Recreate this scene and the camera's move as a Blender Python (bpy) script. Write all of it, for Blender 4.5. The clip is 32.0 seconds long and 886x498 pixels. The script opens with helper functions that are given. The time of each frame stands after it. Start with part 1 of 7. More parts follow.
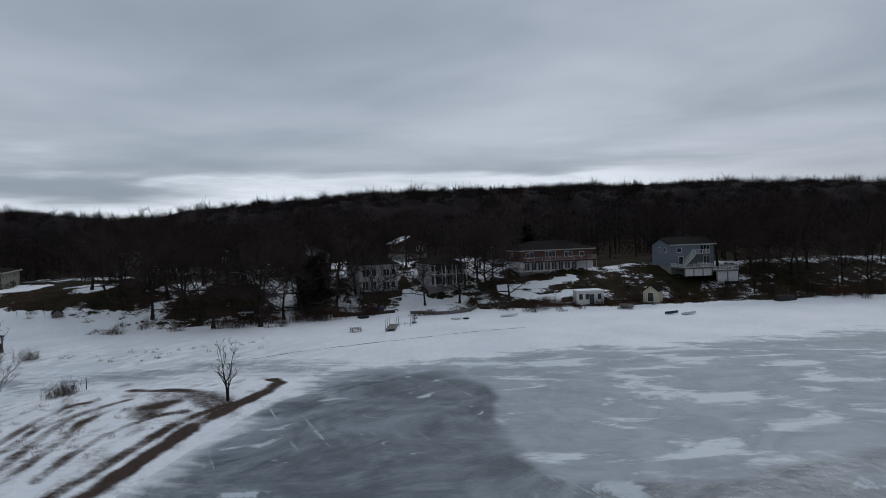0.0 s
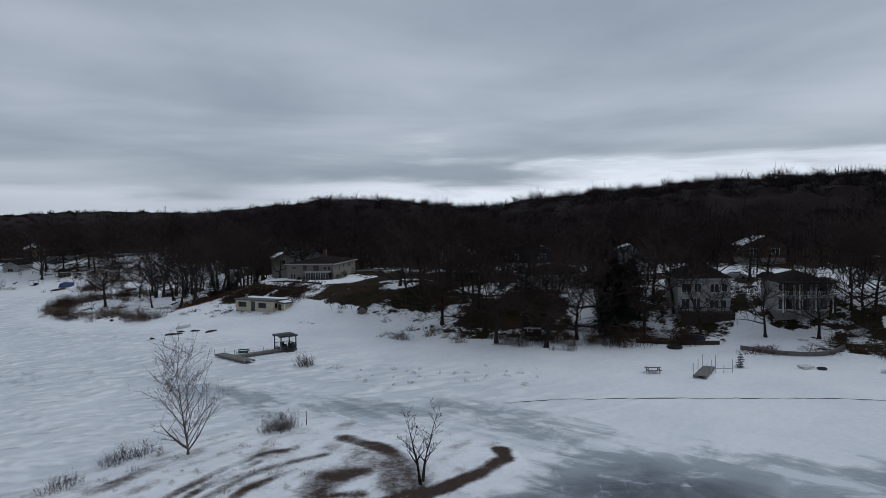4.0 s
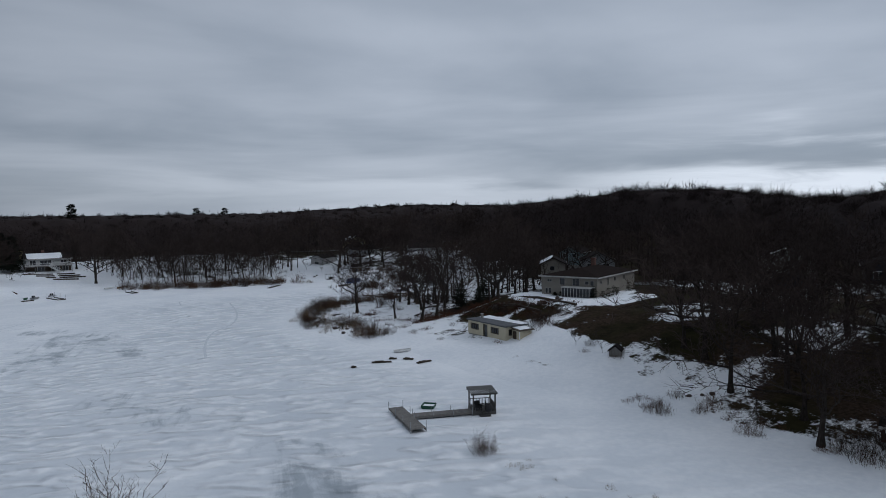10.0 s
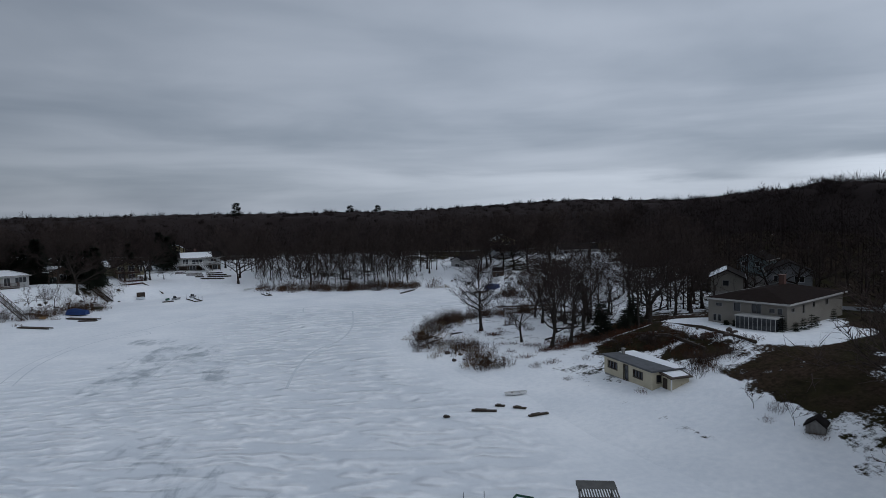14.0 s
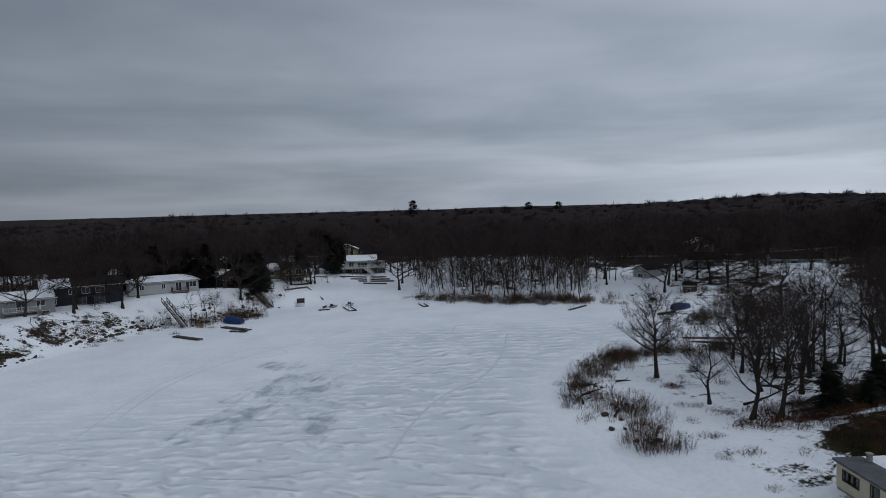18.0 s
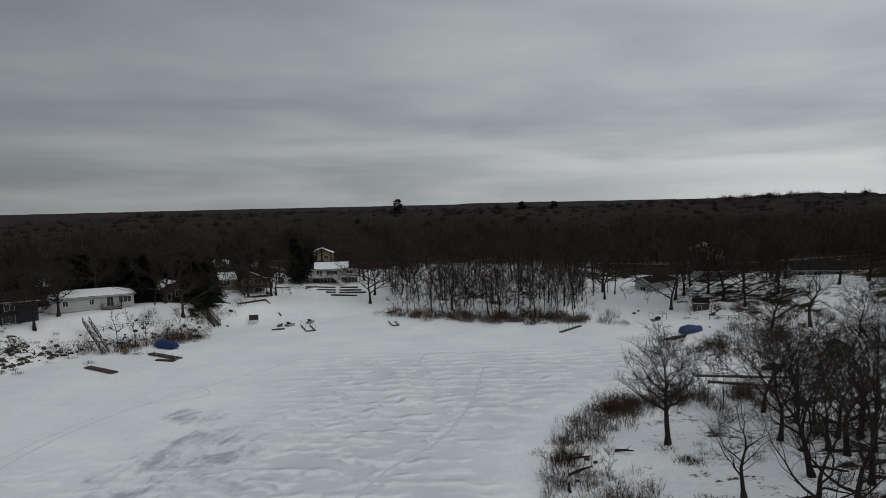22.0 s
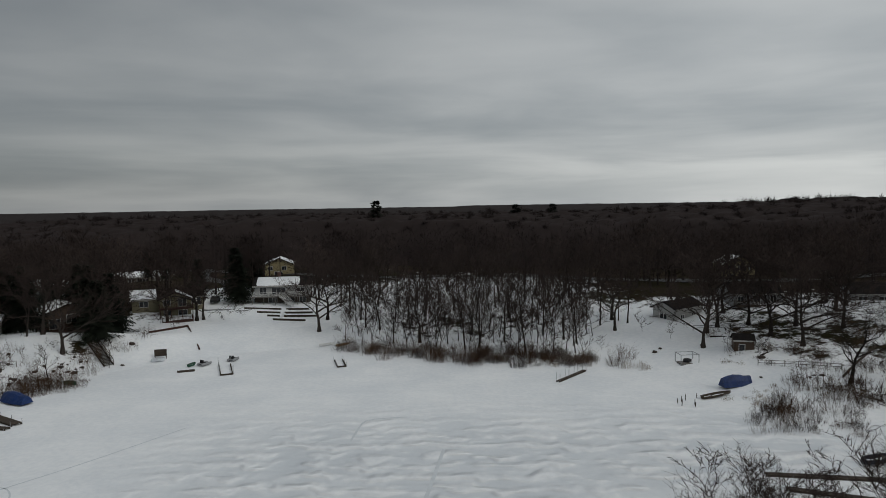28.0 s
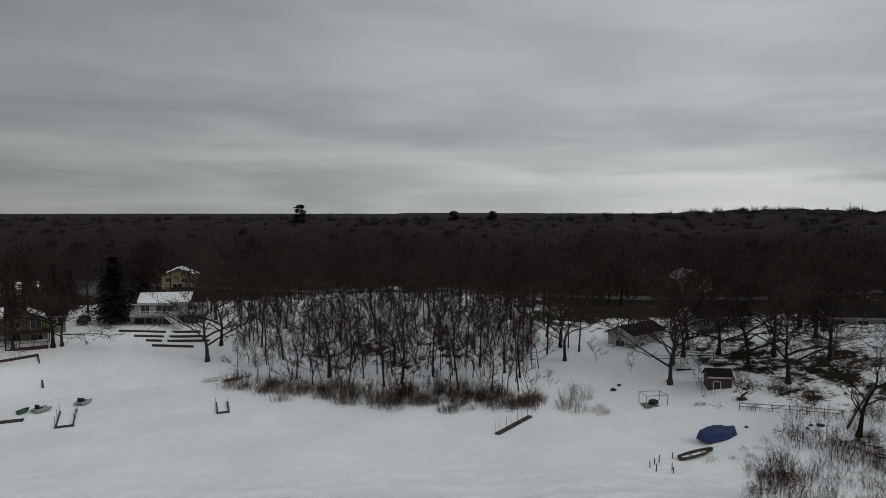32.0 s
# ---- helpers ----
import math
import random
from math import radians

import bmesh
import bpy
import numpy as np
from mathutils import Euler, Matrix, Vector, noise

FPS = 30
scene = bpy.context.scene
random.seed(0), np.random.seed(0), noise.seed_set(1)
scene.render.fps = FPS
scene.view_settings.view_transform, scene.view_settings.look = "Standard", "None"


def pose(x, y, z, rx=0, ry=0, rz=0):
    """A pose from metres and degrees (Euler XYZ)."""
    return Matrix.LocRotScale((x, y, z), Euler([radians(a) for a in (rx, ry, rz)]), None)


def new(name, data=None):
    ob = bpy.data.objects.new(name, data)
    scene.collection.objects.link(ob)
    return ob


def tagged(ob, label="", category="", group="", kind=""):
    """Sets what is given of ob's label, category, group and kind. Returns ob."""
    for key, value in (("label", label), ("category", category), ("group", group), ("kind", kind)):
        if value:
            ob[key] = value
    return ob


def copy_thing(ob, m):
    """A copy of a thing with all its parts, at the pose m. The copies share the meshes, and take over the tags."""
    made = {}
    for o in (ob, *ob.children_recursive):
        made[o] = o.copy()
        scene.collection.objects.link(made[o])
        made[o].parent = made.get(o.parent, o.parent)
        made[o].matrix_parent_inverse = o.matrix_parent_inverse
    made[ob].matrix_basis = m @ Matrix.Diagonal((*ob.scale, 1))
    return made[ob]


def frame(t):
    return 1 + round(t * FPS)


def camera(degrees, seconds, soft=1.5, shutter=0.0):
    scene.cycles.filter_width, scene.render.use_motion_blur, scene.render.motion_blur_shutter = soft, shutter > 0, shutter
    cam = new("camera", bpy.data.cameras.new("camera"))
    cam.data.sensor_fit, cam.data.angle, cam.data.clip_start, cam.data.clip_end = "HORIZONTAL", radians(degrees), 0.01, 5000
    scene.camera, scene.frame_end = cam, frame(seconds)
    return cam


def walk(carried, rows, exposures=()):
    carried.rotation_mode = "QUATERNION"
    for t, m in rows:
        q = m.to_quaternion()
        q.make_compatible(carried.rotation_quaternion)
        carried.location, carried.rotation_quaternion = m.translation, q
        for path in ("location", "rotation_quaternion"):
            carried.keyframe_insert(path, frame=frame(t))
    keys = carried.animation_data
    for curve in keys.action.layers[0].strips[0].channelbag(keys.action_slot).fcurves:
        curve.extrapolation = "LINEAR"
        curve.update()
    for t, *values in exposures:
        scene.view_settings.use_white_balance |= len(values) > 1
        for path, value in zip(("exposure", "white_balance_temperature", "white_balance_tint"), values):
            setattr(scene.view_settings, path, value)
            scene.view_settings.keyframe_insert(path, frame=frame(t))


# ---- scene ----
cam = camera(67.52, 32.0, soft=0.8)
PATH = [  # seconds, x, y, z, yaw, pitch, roll
    (0.0, -103.15, -133.34, 16.21, -89.44, -1.47, -1.82),
    (0.5, -99.74, -134.34, 16.59, -83.52, -1.49, -1.65),
    (1.0, -96.79, -135.33, 17.11, -77.65, -1.57, -1.58),
    (1.5, -93.81, -136.18, 17.57, -72.99, -1.68, -1.42),
    (2.0, -90.96, -136.75, 17.97, -70.92, -1.80, -1.21),
    (2.5, -88.15, -137.25, 18.39, -69.08, -1.93, -1.06),
    (3.0, -85.37, -137.65, 18.79, -66.52, -2.03, -0.96),
    (3.5, -82.57, -137.86, 19.32, -62.81, -2.20, -0.87),
    (4.0, -79.69, -137.91, 19.90, -59.02, -2.35, -0.80),
    (4.5, -76.80, -137.73, 20.39, -55.33, -2.47, -0.76),
    (5.0, -73.48, -137.35, 20.58, -52.34, -2.53, -0.88),
    (5.5, -69.97, -136.76, 20.59, -49.84, -2.56, -1.00),
    (6.0, -66.51, -136.00, 20.54, -47.59, -2.57, -1.12),
    (6.5, -63.34, -135.06, 20.58, -45.36, -2.59, -1.27),
    (7.0, -60.69, -133.94, 20.85, -42.93, -2.65, -1.29),
    (7.5, -58.13, -132.74, 21.10, -40.40, -2.64, -1.21),
    (8.0, -55.45, -131.19, 21.35, -38.00, -2.70, -1.14),
    (8.5, -52.78, -129.66, 21.58, -35.62, -2.75, -1.05),
    (9.0, -50.30, -128.01, 21.89, -33.53, -2.82, -0.98),
    (9.5, -47.84, -126.22, 22.17, -31.59, -2.87, -0.94),
    (10.0, -45.29, -124.40, 22.38, -30.98, -2.97, -0.88),
    (10.5, -42.96, -122.55, 22.55, -30.83, -3.07, -0.86),
    (11.0, -40.74, -120.63, 22.77, -29.73, -3.16, -0.80),
    (11.5, -38.55, -118.54, 22.99, -27.90, -3.22, -0.81),
    (12.0, -36.48, -116.35, 23.22, -25.92, -3.27, -0.83),
    (12.5, -34.34, -114.08, 23.41, -23.71, -3.28, -0.90),
    (13.0, -32.47, -111.87, 23.62, -21.54, -3.28, -1.01),
    (13.5, -30.51, -109.57, 23.81, -19.30, -3.28, -1.16),
    (14.0, -28.61, -107.08, 23.94, -16.57, -3.26, -1.18),
    (14.5, -26.75, -104.69, 24.18, -12.46, -3.24, -1.28),
    (15.0, -24.91, -102.24, 24.58, -8.55, -3.26, -1.46),
    (15.5, -23.07, -99.66, 24.99, -5.04, -3.28, -1.90),
    (16.0, -21.54, -97.05, 25.43, -2.59, -3.35, -1.51),
    (16.5, -20.25, -94.39, 25.92, -1.03, -3.46, -1.24),
    (17.0, -19.17, -91.68, 26.44, -0.19, -3.57, -1.30),
    (17.5, -18.23, -88.90, 27.01, 0.10, -3.68, -1.56),
    (18.0, -17.39, -86.07, 27.63, -0.00, -3.75, -1.43),
    (18.5, -16.29, -82.80, 28.27, 0.05, -3.82, -1.32),
    (19.0, -15.13, -79.60, 28.80, 0.12, -3.90, -1.27),
    (19.5, -14.16, -76.66, 28.94, 0.18, -3.92, -1.21),
    (20.0, -13.44, -73.68, 29.01, 0.17, -3.97, -1.21),
    (20.5, -12.74, -70.67, 29.10, 0.17, -4.04, -1.23),
    (21.0, -12.23, -67.58, 29.21, 0.02, -4.11, -1.25),
    (21.5, -11.58, -64.76, 29.40, 0.00, -4.11, -1.24),
    (22.0, -10.99, -61.64, 29.49, -0.03, -4.16, -1.25),
    (22.5, -10.23, -58.30, 29.43, -0.07, -4.22, -1.16),
    (23.0, -9.54, -54.97, 29.35, 0.00, -4.18, -0.96),
    (23.5, -8.63, -51.49, 29.30, 0.14, -4.17, -0.98),
    (24.0, -8.24, -47.91, 29.32, 0.16, -4.19, -1.03),
    (24.5, -7.90, -44.68, 29.50, 0.12, -4.18, -1.19),
    (25.0, -7.43, -41.55, 29.66, 0.09, -4.20, -1.26),
    (25.5, -7.05, -38.54, 29.71, 0.04, -4.14, -1.32),
    (26.0, -6.64, -35.60, 29.68, -0.06, -4.08, -1.22),
    (26.5, -6.33, -32.68, 29.79, -0.18, -4.09, -1.18),
    (27.0, -5.69, -29.75, 29.78, -0.19, -4.08, -1.08),
    (27.5, -4.88, -26.81, 29.67, -0.14, -4.05, -0.99),
    (28.0, -4.05, -23.83, 29.47, -0.09, -4.00, -0.87),
    (28.5, -3.37, -20.81, 29.21, -0.08, -3.91, -0.70),
    (29.0, -2.97, -17.72, 28.94, -0.18, -3.78, -0.65),
    (29.5, -2.60, -14.59, 28.67, -0.29, -3.63, -0.61),
    (30.0, -2.05, -11.49, 28.55, -0.34, -3.52, -0.54),
    (30.5, -1.39, -8.58, 28.51, -0.51, -3.42, -0.48),
    (31.0, -0.84, -5.62, 28.55, -1.59, -3.39, -0.35),
    (31.5, -0.27, -2.82, 28.62, -3.41, -3.35, -0.09),
    (32.0, 0.00, 0.00, 28.75, -5.21, -3.38, 0.09),
]
# ---- walk ----


def aim(x, y, z, yaw, pitch, roll):
    """A camera pose from its place, heading, tilt and lean."""
    return pose(x, y, z, 0, 0, yaw) @ pose(0, 0, 0, 90 + pitch) @ pose(0, 0, 0, 0, 0, roll)


EXPOSURES = [(0, 0.02, 5980, 10), (2, 0.05, 5960, 10), (9, 0.05, 5880, 10), (17.5, 0.0, 5870, 10), (19.2, 0.02, 6200, 9), (20.5, 0.06, 6630, 7), (32, 0.12, 6780, 7)]
walk(cam, [(r[0], aim(*r[1:])) for r in PATH], EXPOSURES)

# ---- world and light ----
SUN_AZ, SUN_EL = 118.0, 38.0  # degrees from +y towards +x, and above the horizon
world = bpy.data.worlds.new("overcast_sky")
scene.world = world
world.use_nodes = True


class Nodes:
    """Short hand for building node trees."""

    def __init__(self, tree):
        self.tree = tree

    def node(self, kind, inputs=(), **settings):
        n = self.tree.nodes.new(kind)
        for key, value in settings.items():
            setattr(n, key, value)
        for key, value in dict(inputs).items():
            if isinstance(value, bpy.types.NodeSocket):
                self.tree.links.new(value, n.inputs[key])
            else:
                n.inputs[key].default_value = value
        return n

    def maths(self, op, a, b=0.0, c=0.0, clamp=False):
        return self.node("ShaderNodeMath", {0: a, 1: b, 2: c}, operation=op, use_clamp=clamp).outputs[0]

    def mix(self, fac, a, b):
        n = self.node("ShaderNodeMix", {0: fac, 6: a, 7: b}, data_type="RGBA", clamp_factor=True)
        return n.outputs[2]

    def noise(self, vector, scale, detail=3.0, rough=0.55, distortion=0.0):
        return self.node("ShaderNodeTexNoise", {"Vector": vector, "Scale": scale, "Detail": detail, "Roughness": rough, "Distortion": distortion}).outputs["Fac"]

    def span(self, value, a, b, lo=0.0, hi=1.0):
        return self.node("ShaderNodeMapRange", {"Value": value, "From Min": a, "From Max": b, "To Min": lo, "To Max": hi}, interpolation_type="SMOOTHSTEP").outputs[0]


def build_sky():
    world.node_tree.nodes.clear()
    n = Nodes(world.node_tree)
    way = n.node("ShaderNodeTexCoord").outputs["Generated"]
    xyz = n.node("ShaderNodeSeparateXYZ", {0: way}).outputs
    up = n.maths("MAXIMUM", xyz[2], 0.0)
    sky = n.node("ShaderNodeTexSky", sky_type="NISHITA", sun_disc=False, sun_elevation=radians(SUN_EL), sun_rotation=radians(SUN_AZ)).outputs[0]

    def towards(degrees):
        return n.maths("ADD", n.maths("MULTIPLY", xyz[0], math.sin(radians(degrees))), n.maths("MULTIPLY", xyz[1], math.cos(radians(degrees))))

    # a cloud deck seen in perspective: the way divided by its height
    flat = n.maths("ADD", up, 0.11)
    deck = n.node("ShaderNodeCombineXYZ", {0: n.maths("DIVIDE", xyz[0], flat), 1: n.maths("DIVIDE", xyz[1], flat), 2: 0.0}).outputs[0]
    big = n.noise(deck, 0.40, 3.0, 0.5, 0.6)
    fine = n.noise(deck, 0.95, 5.0, 0.5, 0.3)
    # long streaks low in the sky, where the deck is seen edge on
    low_way = n.node("ShaderNodeCombineXYZ", {0: n.maths("MULTIPLY", n.maths("ARCTAN2", xyz[0], xyz[1]), 2.4), 1: n.maths("MULTIPLY", up, 19.0), 2: 4.7}).outputs[0]
    streak = n.noise(low_way, 1.0, 5.0, 0.5, 0.35)
    lower = n.span(up, 0.06, 0.26, 0.62, 0.0)
    cover = n.maths("ADD", n.maths("MULTIPLY", big, 0.66), n.maths("MULTIPLY", fine, 0.34))
    cover = n.maths("ADD", n.maths("MULTIPLY", cover, n.maths("SUBTRACT", 1.0, lower)), n.maths("MULTIPLY", streak, lower))
    tone = n.span(cover, 0.30, 0.70)
    dark, light = (0.268, 0.296, 0.330, 1), (0.480, 0.500, 0.528, 1)
    cloud = n.mix(tone, dark, light)
    # brighter gaps low in the sky towards the veiled sun, under ragged cloud edges
    side = n.span(towards(78), 0.74, 0.95)
    ragged = n.maths("MULTIPLY_ADD", n.maths("SUBTRACT", streak, 0.5), 0.17, 0.092)
    gap = n.maths("MULTIPLY", n.span(n.maths("SUBTRACT", ragged, up), -0.010, 0.030), side)
    torn = n.noise(low_way, 2.3, 5.0, 0.6, 0.6)
    gap = n.maths("MULTIPLY", gap, n.span(torn, 0.34, 0.58, 0.6, 1.0))
    strip = n.maths("MULTIPLY", n.span(n.maths("SUBTRACT", n.maths("MULTIPLY", ragged, 0.55), up), -0.006, 0.016), n.span(towards(60), 0.40, 0.90, 0.0, 0.34))
    cloud = n.mix(n.maths("MAXIMUM", gap, strip), cloud, (0.74, 0.76, 0.78, 1))
    veil = n.span(towards(75), -0.45, 0.80, 0.56, 1.03)
    cloud = n.node("ShaderNodeVectorMath", {0: cloud, 3: veil}, operation="SCALE").outputs[0]
    # the overcast dome brightens towards the zenith
    rise = n.span(up, 0.30, 0.95, 1.0, 1.62)
    cloud = n.node("ShaderNodeVectorMath", {0: cloud, 3: rise}, operation="SCALE").outputs[0]
    sky = n.node("ShaderNodeVectorMath", {0: sky, 3: 0.08}, operation="SCALE").outputs[0]
    both = n.mix(0.94, sky, cloud)
    back = n.node("ShaderNodeBackground", {"Color": both, "Strength": 1.0}).outputs[0]
    n.node("ShaderNodeOutputWorld", {"Surface": back})


build_sky()
sun = new("sun", bpy.data.lights.new("sun", "SUN"))
sun.data.energy, sun.data.angle, sun.data.color = 0.5, radians(25), (1.0, 0.97, 0.92)
sun.rotation_euler = (radians(90 - SUN_EL), 0, radians(180 - SUN_AZ))

# ---- materials ----


def material(name, build, rough=0.8, metal=0.0, spec=0.3):
    """A principled material whose colour, and bump if any, build(n, pos) returns."""
    m = bpy.data.materials.new(name)
    m.use_nodes = True
    m.node_tree.nodes.clear()
    n = Nodes(m.node_tree)
    pos = n.node("ShaderNodeNewGeometry").outputs["Position"]
    made = build(n, pos)
    colour, bump = made[:2] if isinstance(made, tuple) else (made, None)
    rough = made[2] if isinstance(made, tuple) and len(made) > 2 else rough
    inputs = {"Base Color": colour, "Roughness": rough, "Metallic": metal, "Specular IOR Level": spec}
    if bump is not None:
        inputs["Normal"] = bump
    m.node_tree.links.new(n.node("ShaderNodeBsdfPrincipled", inputs).outputs[0], n.node("ShaderNodeOutputMaterial").inputs[0])
    return m


def bumped(n, height, strength, distance):
    return n.node("ShaderNodeBump", {"Height": height, "Strength": strength, "Distance": distance}).outputs[0]


def plain(name, colour, vary=0.25, scale=1.2, rough=0.75, metal=0.0, bump=0.15, stretch=(1, 1, 1), spec=0.3):
    """Paint, timber, metal and the like: two scales of wear over one colour."""

    def build(n, pos):
        p = n.node("ShaderNodeVectorMath", {0: pos, 1: stretch}, operation="MULTIPLY").outputs[0]
        coarse, fine = n.noise(p, scale, 4.0), n.noise(p, scale * 9, 3.0)
        rand = n.node("ShaderNodeObjectInfo").outputs["Random"]
        k = n.maths("ADD", n.maths("MULTIPLY", n.maths("SUBTRACT", coarse, 0.5), 1.4), n.maths("MULTIPLY", n.maths("SUBTRACT", fine, 0.5), 0.8))
        k = n.maths("ADD", k, n.maths("MULTIPLY", n.maths("SUBTRACT", rand, 0.5), 0.35))
        lo = tuple(c * (1 - vary) for c in colour) + (1,)
        hi = tuple(min(c * (1 + vary), 0.95) for c in colour) + (1,)
        col = n.mix(n.maths("ADD", k, 0.5, clamp=True), lo, hi)
        return col, bumped(n, fine, bump, 0.05)

    return material(name, build, rough, metal, spec)


def siding(name, colour, board=0.16, vary=0.14):
    """Horizontal lap boards under paint with some dirt."""

    def build(n, pos):
        xyz = n.node("ShaderNodeSeparateXYZ", {0: pos}).outputs
        saw = n.maths("FRACT", n.maths("DIVIDE", xyz[2], board))
        dirt = n.noise(pos, 0.5, 4.0)
        fine = n.noise(pos, 6.0, 3.0)
        k = n.maths("ADD", n.maths("MULTIPLY", dirt, 0.7), n.maths("MULTIPLY", fine, 0.3))
        col = n.mix(k, tuple(c * (1 - vary * 1.6) for c in colour) + (1,), tuple(min(c * (1 + vary), 0.9) for c in colour) + (1,))
        return col, bumped(n, saw, 0.5, 0.03)

    return material(name, build, 0.65)


def snow_colour(n, pos):
    drift = n.noise(pos, 0.09, 4.0)
    fine = n.noise(pos, 1.4, 4.0)
    k = n.maths("ADD", n.maths("MULTIPLY", drift, 0.6), n.maths("MULTIPLY", fine, 0.4))
    return n.mix(n.span(k, 0.3, 0.7), (0.755, 0.78, 0.81, 1), (0.905, 0.912, 0.92, 1))


def build_ground(n, pos):
    snow = snow_colour(n, pos)
    bare = n.node("ShaderNodeAttribute", attribute_name="bare").outputs["Fac"]
    mud = n.node("ShaderNodeAttribute", attribute_name="mud").outputs["Fac"]
    big, mid, small = n.noise(pos, 0.10, 4.0), n.noise(pos, 0.45, 5.0, 0.65), n.noise(pos, 2.2, 4.0, 0.65)
    ragged = n.maths("ADD", n.maths("ADD", n.maths("MULTIPLY", big, 0.35), n.maths("MULTIPLY", mid, 0.4)), n.maths("MULTIPLY", small, 0.25))
    litter = n.mix(n.span(small, 0.3, 0.7), (0.019, 0.0130, 0.0095, 1), (0.058, 0.039, 0.027, 1))
    grass = n.mix(n.span(mid, 0.3, 0.7), (0.0115, 0.0105, 0.0050, 1), (0.030, 0.0265, 0.0115, 1))
    earth = n.mix(n.span(big, 0.35, 0.65), litter, grass)
    soil = n.mix(small, (0.034, 0.0245, 0.0205, 1), (0.098, 0.071, 0.058, 1))
    earth = n.mix(mud, earth, soil)
    ragged = n.maths("MULTIPLY_ADD", n.maths("SUBTRACT", ragged, 0.5), n.maths("MULTIPLY_ADD", mud, -0.55, 1.3), 0.5)
    cut = n.maths("SUBTRACT", 1.0, bare)
    show = n.span(n.maths("DIVIDE", n.maths("SUBTRACT", ragged, cut), n.maths("MULTIPLY_ADD", mud, 1.6, 1.0)), -0.045, 0.055)
    col = n.mix(show, snow, earth)
    h = n.maths("ADD", n.maths("MULTIPLY", mid, 0.6), n.maths("MULTIPLY", small, 0.4))
    return col, bumped(n, h, 0.5, 0.25)


def build_lake(n, pos):
    snow = snow_colour(n, pos)
    ice = n.node("ShaderNodeAttribute", attribute_name="ice").outputs["Fac"]
    thin = n.node("ShaderNodeAttribute", attribute_name="thin").outputs["Fac"]
    rough = n.node("ShaderNodeAttribute", attribute_name="ripple").outputs["Fac"]
    xyz = n.node("ShaderNodeSeparateXYZ", {0: pos}).outputs
    big, mid, small = n.noise(pos, 0.05, 5.0, 0.6, 0.5), n.noise(pos, 0.20, 6.0, 0.66, 0.9), n.noise(pos, 1.3, 4.0, 0.6)
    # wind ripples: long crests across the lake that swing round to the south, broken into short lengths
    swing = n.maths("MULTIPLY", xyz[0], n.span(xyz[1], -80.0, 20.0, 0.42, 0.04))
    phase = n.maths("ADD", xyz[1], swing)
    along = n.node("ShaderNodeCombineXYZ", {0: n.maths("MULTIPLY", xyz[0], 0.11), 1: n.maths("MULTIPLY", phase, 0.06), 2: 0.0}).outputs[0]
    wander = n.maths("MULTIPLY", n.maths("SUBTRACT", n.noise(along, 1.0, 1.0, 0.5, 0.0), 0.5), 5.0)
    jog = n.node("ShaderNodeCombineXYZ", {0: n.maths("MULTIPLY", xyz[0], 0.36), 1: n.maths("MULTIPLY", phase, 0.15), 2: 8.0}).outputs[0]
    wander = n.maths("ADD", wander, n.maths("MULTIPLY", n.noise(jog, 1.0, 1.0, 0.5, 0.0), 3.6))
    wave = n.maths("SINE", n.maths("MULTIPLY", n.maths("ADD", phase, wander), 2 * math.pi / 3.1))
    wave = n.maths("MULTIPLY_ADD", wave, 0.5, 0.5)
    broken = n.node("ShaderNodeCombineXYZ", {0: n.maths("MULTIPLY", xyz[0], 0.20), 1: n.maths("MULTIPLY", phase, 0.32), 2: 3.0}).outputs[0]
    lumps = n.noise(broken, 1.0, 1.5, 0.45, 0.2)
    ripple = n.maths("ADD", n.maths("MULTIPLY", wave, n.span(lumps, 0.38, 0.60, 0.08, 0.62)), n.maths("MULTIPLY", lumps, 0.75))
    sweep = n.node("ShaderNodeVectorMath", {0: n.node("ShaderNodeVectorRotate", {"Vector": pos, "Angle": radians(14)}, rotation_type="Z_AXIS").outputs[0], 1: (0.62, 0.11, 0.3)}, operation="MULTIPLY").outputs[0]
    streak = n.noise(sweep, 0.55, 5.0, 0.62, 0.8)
    # blue-grey troughs: thin glazed snow, plus ripple shading put into the snow colour
    trough_shade = n.maths("MULTIPLY", n.span(ripple, 0.30, 0.70, 1.0, 0.0), n.maths("MULTIPLY", rough, n.span(big, 0.35, 0.6, 0.42, 0.75)))
    snow = n.mix(trough_shade, snow, (0.58, 0.615, 0.655, 1))
    cloudy = n.noise(pos, 0.085, 7.0, 0.66, 1.1)
    glaze = n.mix(n.span(cloudy, 0.38, 0.66), (0.072, 0.088, 0.100, 1), (0.265, 0.298, 0.325, 1))
    glaze = n.mix(n.maths("MULTIPLY", n.span(small, 0.42, 0.7), 0.3), glaze, (0.16, 0.18, 0.20, 1))
    # long scratches left by runners and skates
    runs = n.node("ShaderNodeVectorMath", {0: n.node("ShaderNodeVectorRotate", {"Vector": pos, "Angle": radians(-24)}, rotation_type="Z_AXIS").outputs[0], 1: (0.05, 1.5, 0.3)}, operation="MULTIPLY").outputs[0]
    scratch = n.maths("MULTIPLY", n.span(n.noise(runs, 1.0, 3.0, 0.6, 0.25), 0.64, 0.72), n.span(mid, 0.42, 0.6))
    glaze = n.mix(n.maths("MULTIPLY", scratch, 0.75), glaze, (0.55, 0.59, 0.62, 1))
    floes = n.noise(pos, 0.21, 5.0, 0.58, 0.9)
    glaze = n.mix(n.span(floes, 0.60, 0.69, 0.0, 0.75), glaze, (0.66, 0.70, 0.74, 1))
    ragged = n.maths("ADD", n.maths("MULTIPLY", mid, 0.55), n.maths("MULTIPLY", streak, 0.45))
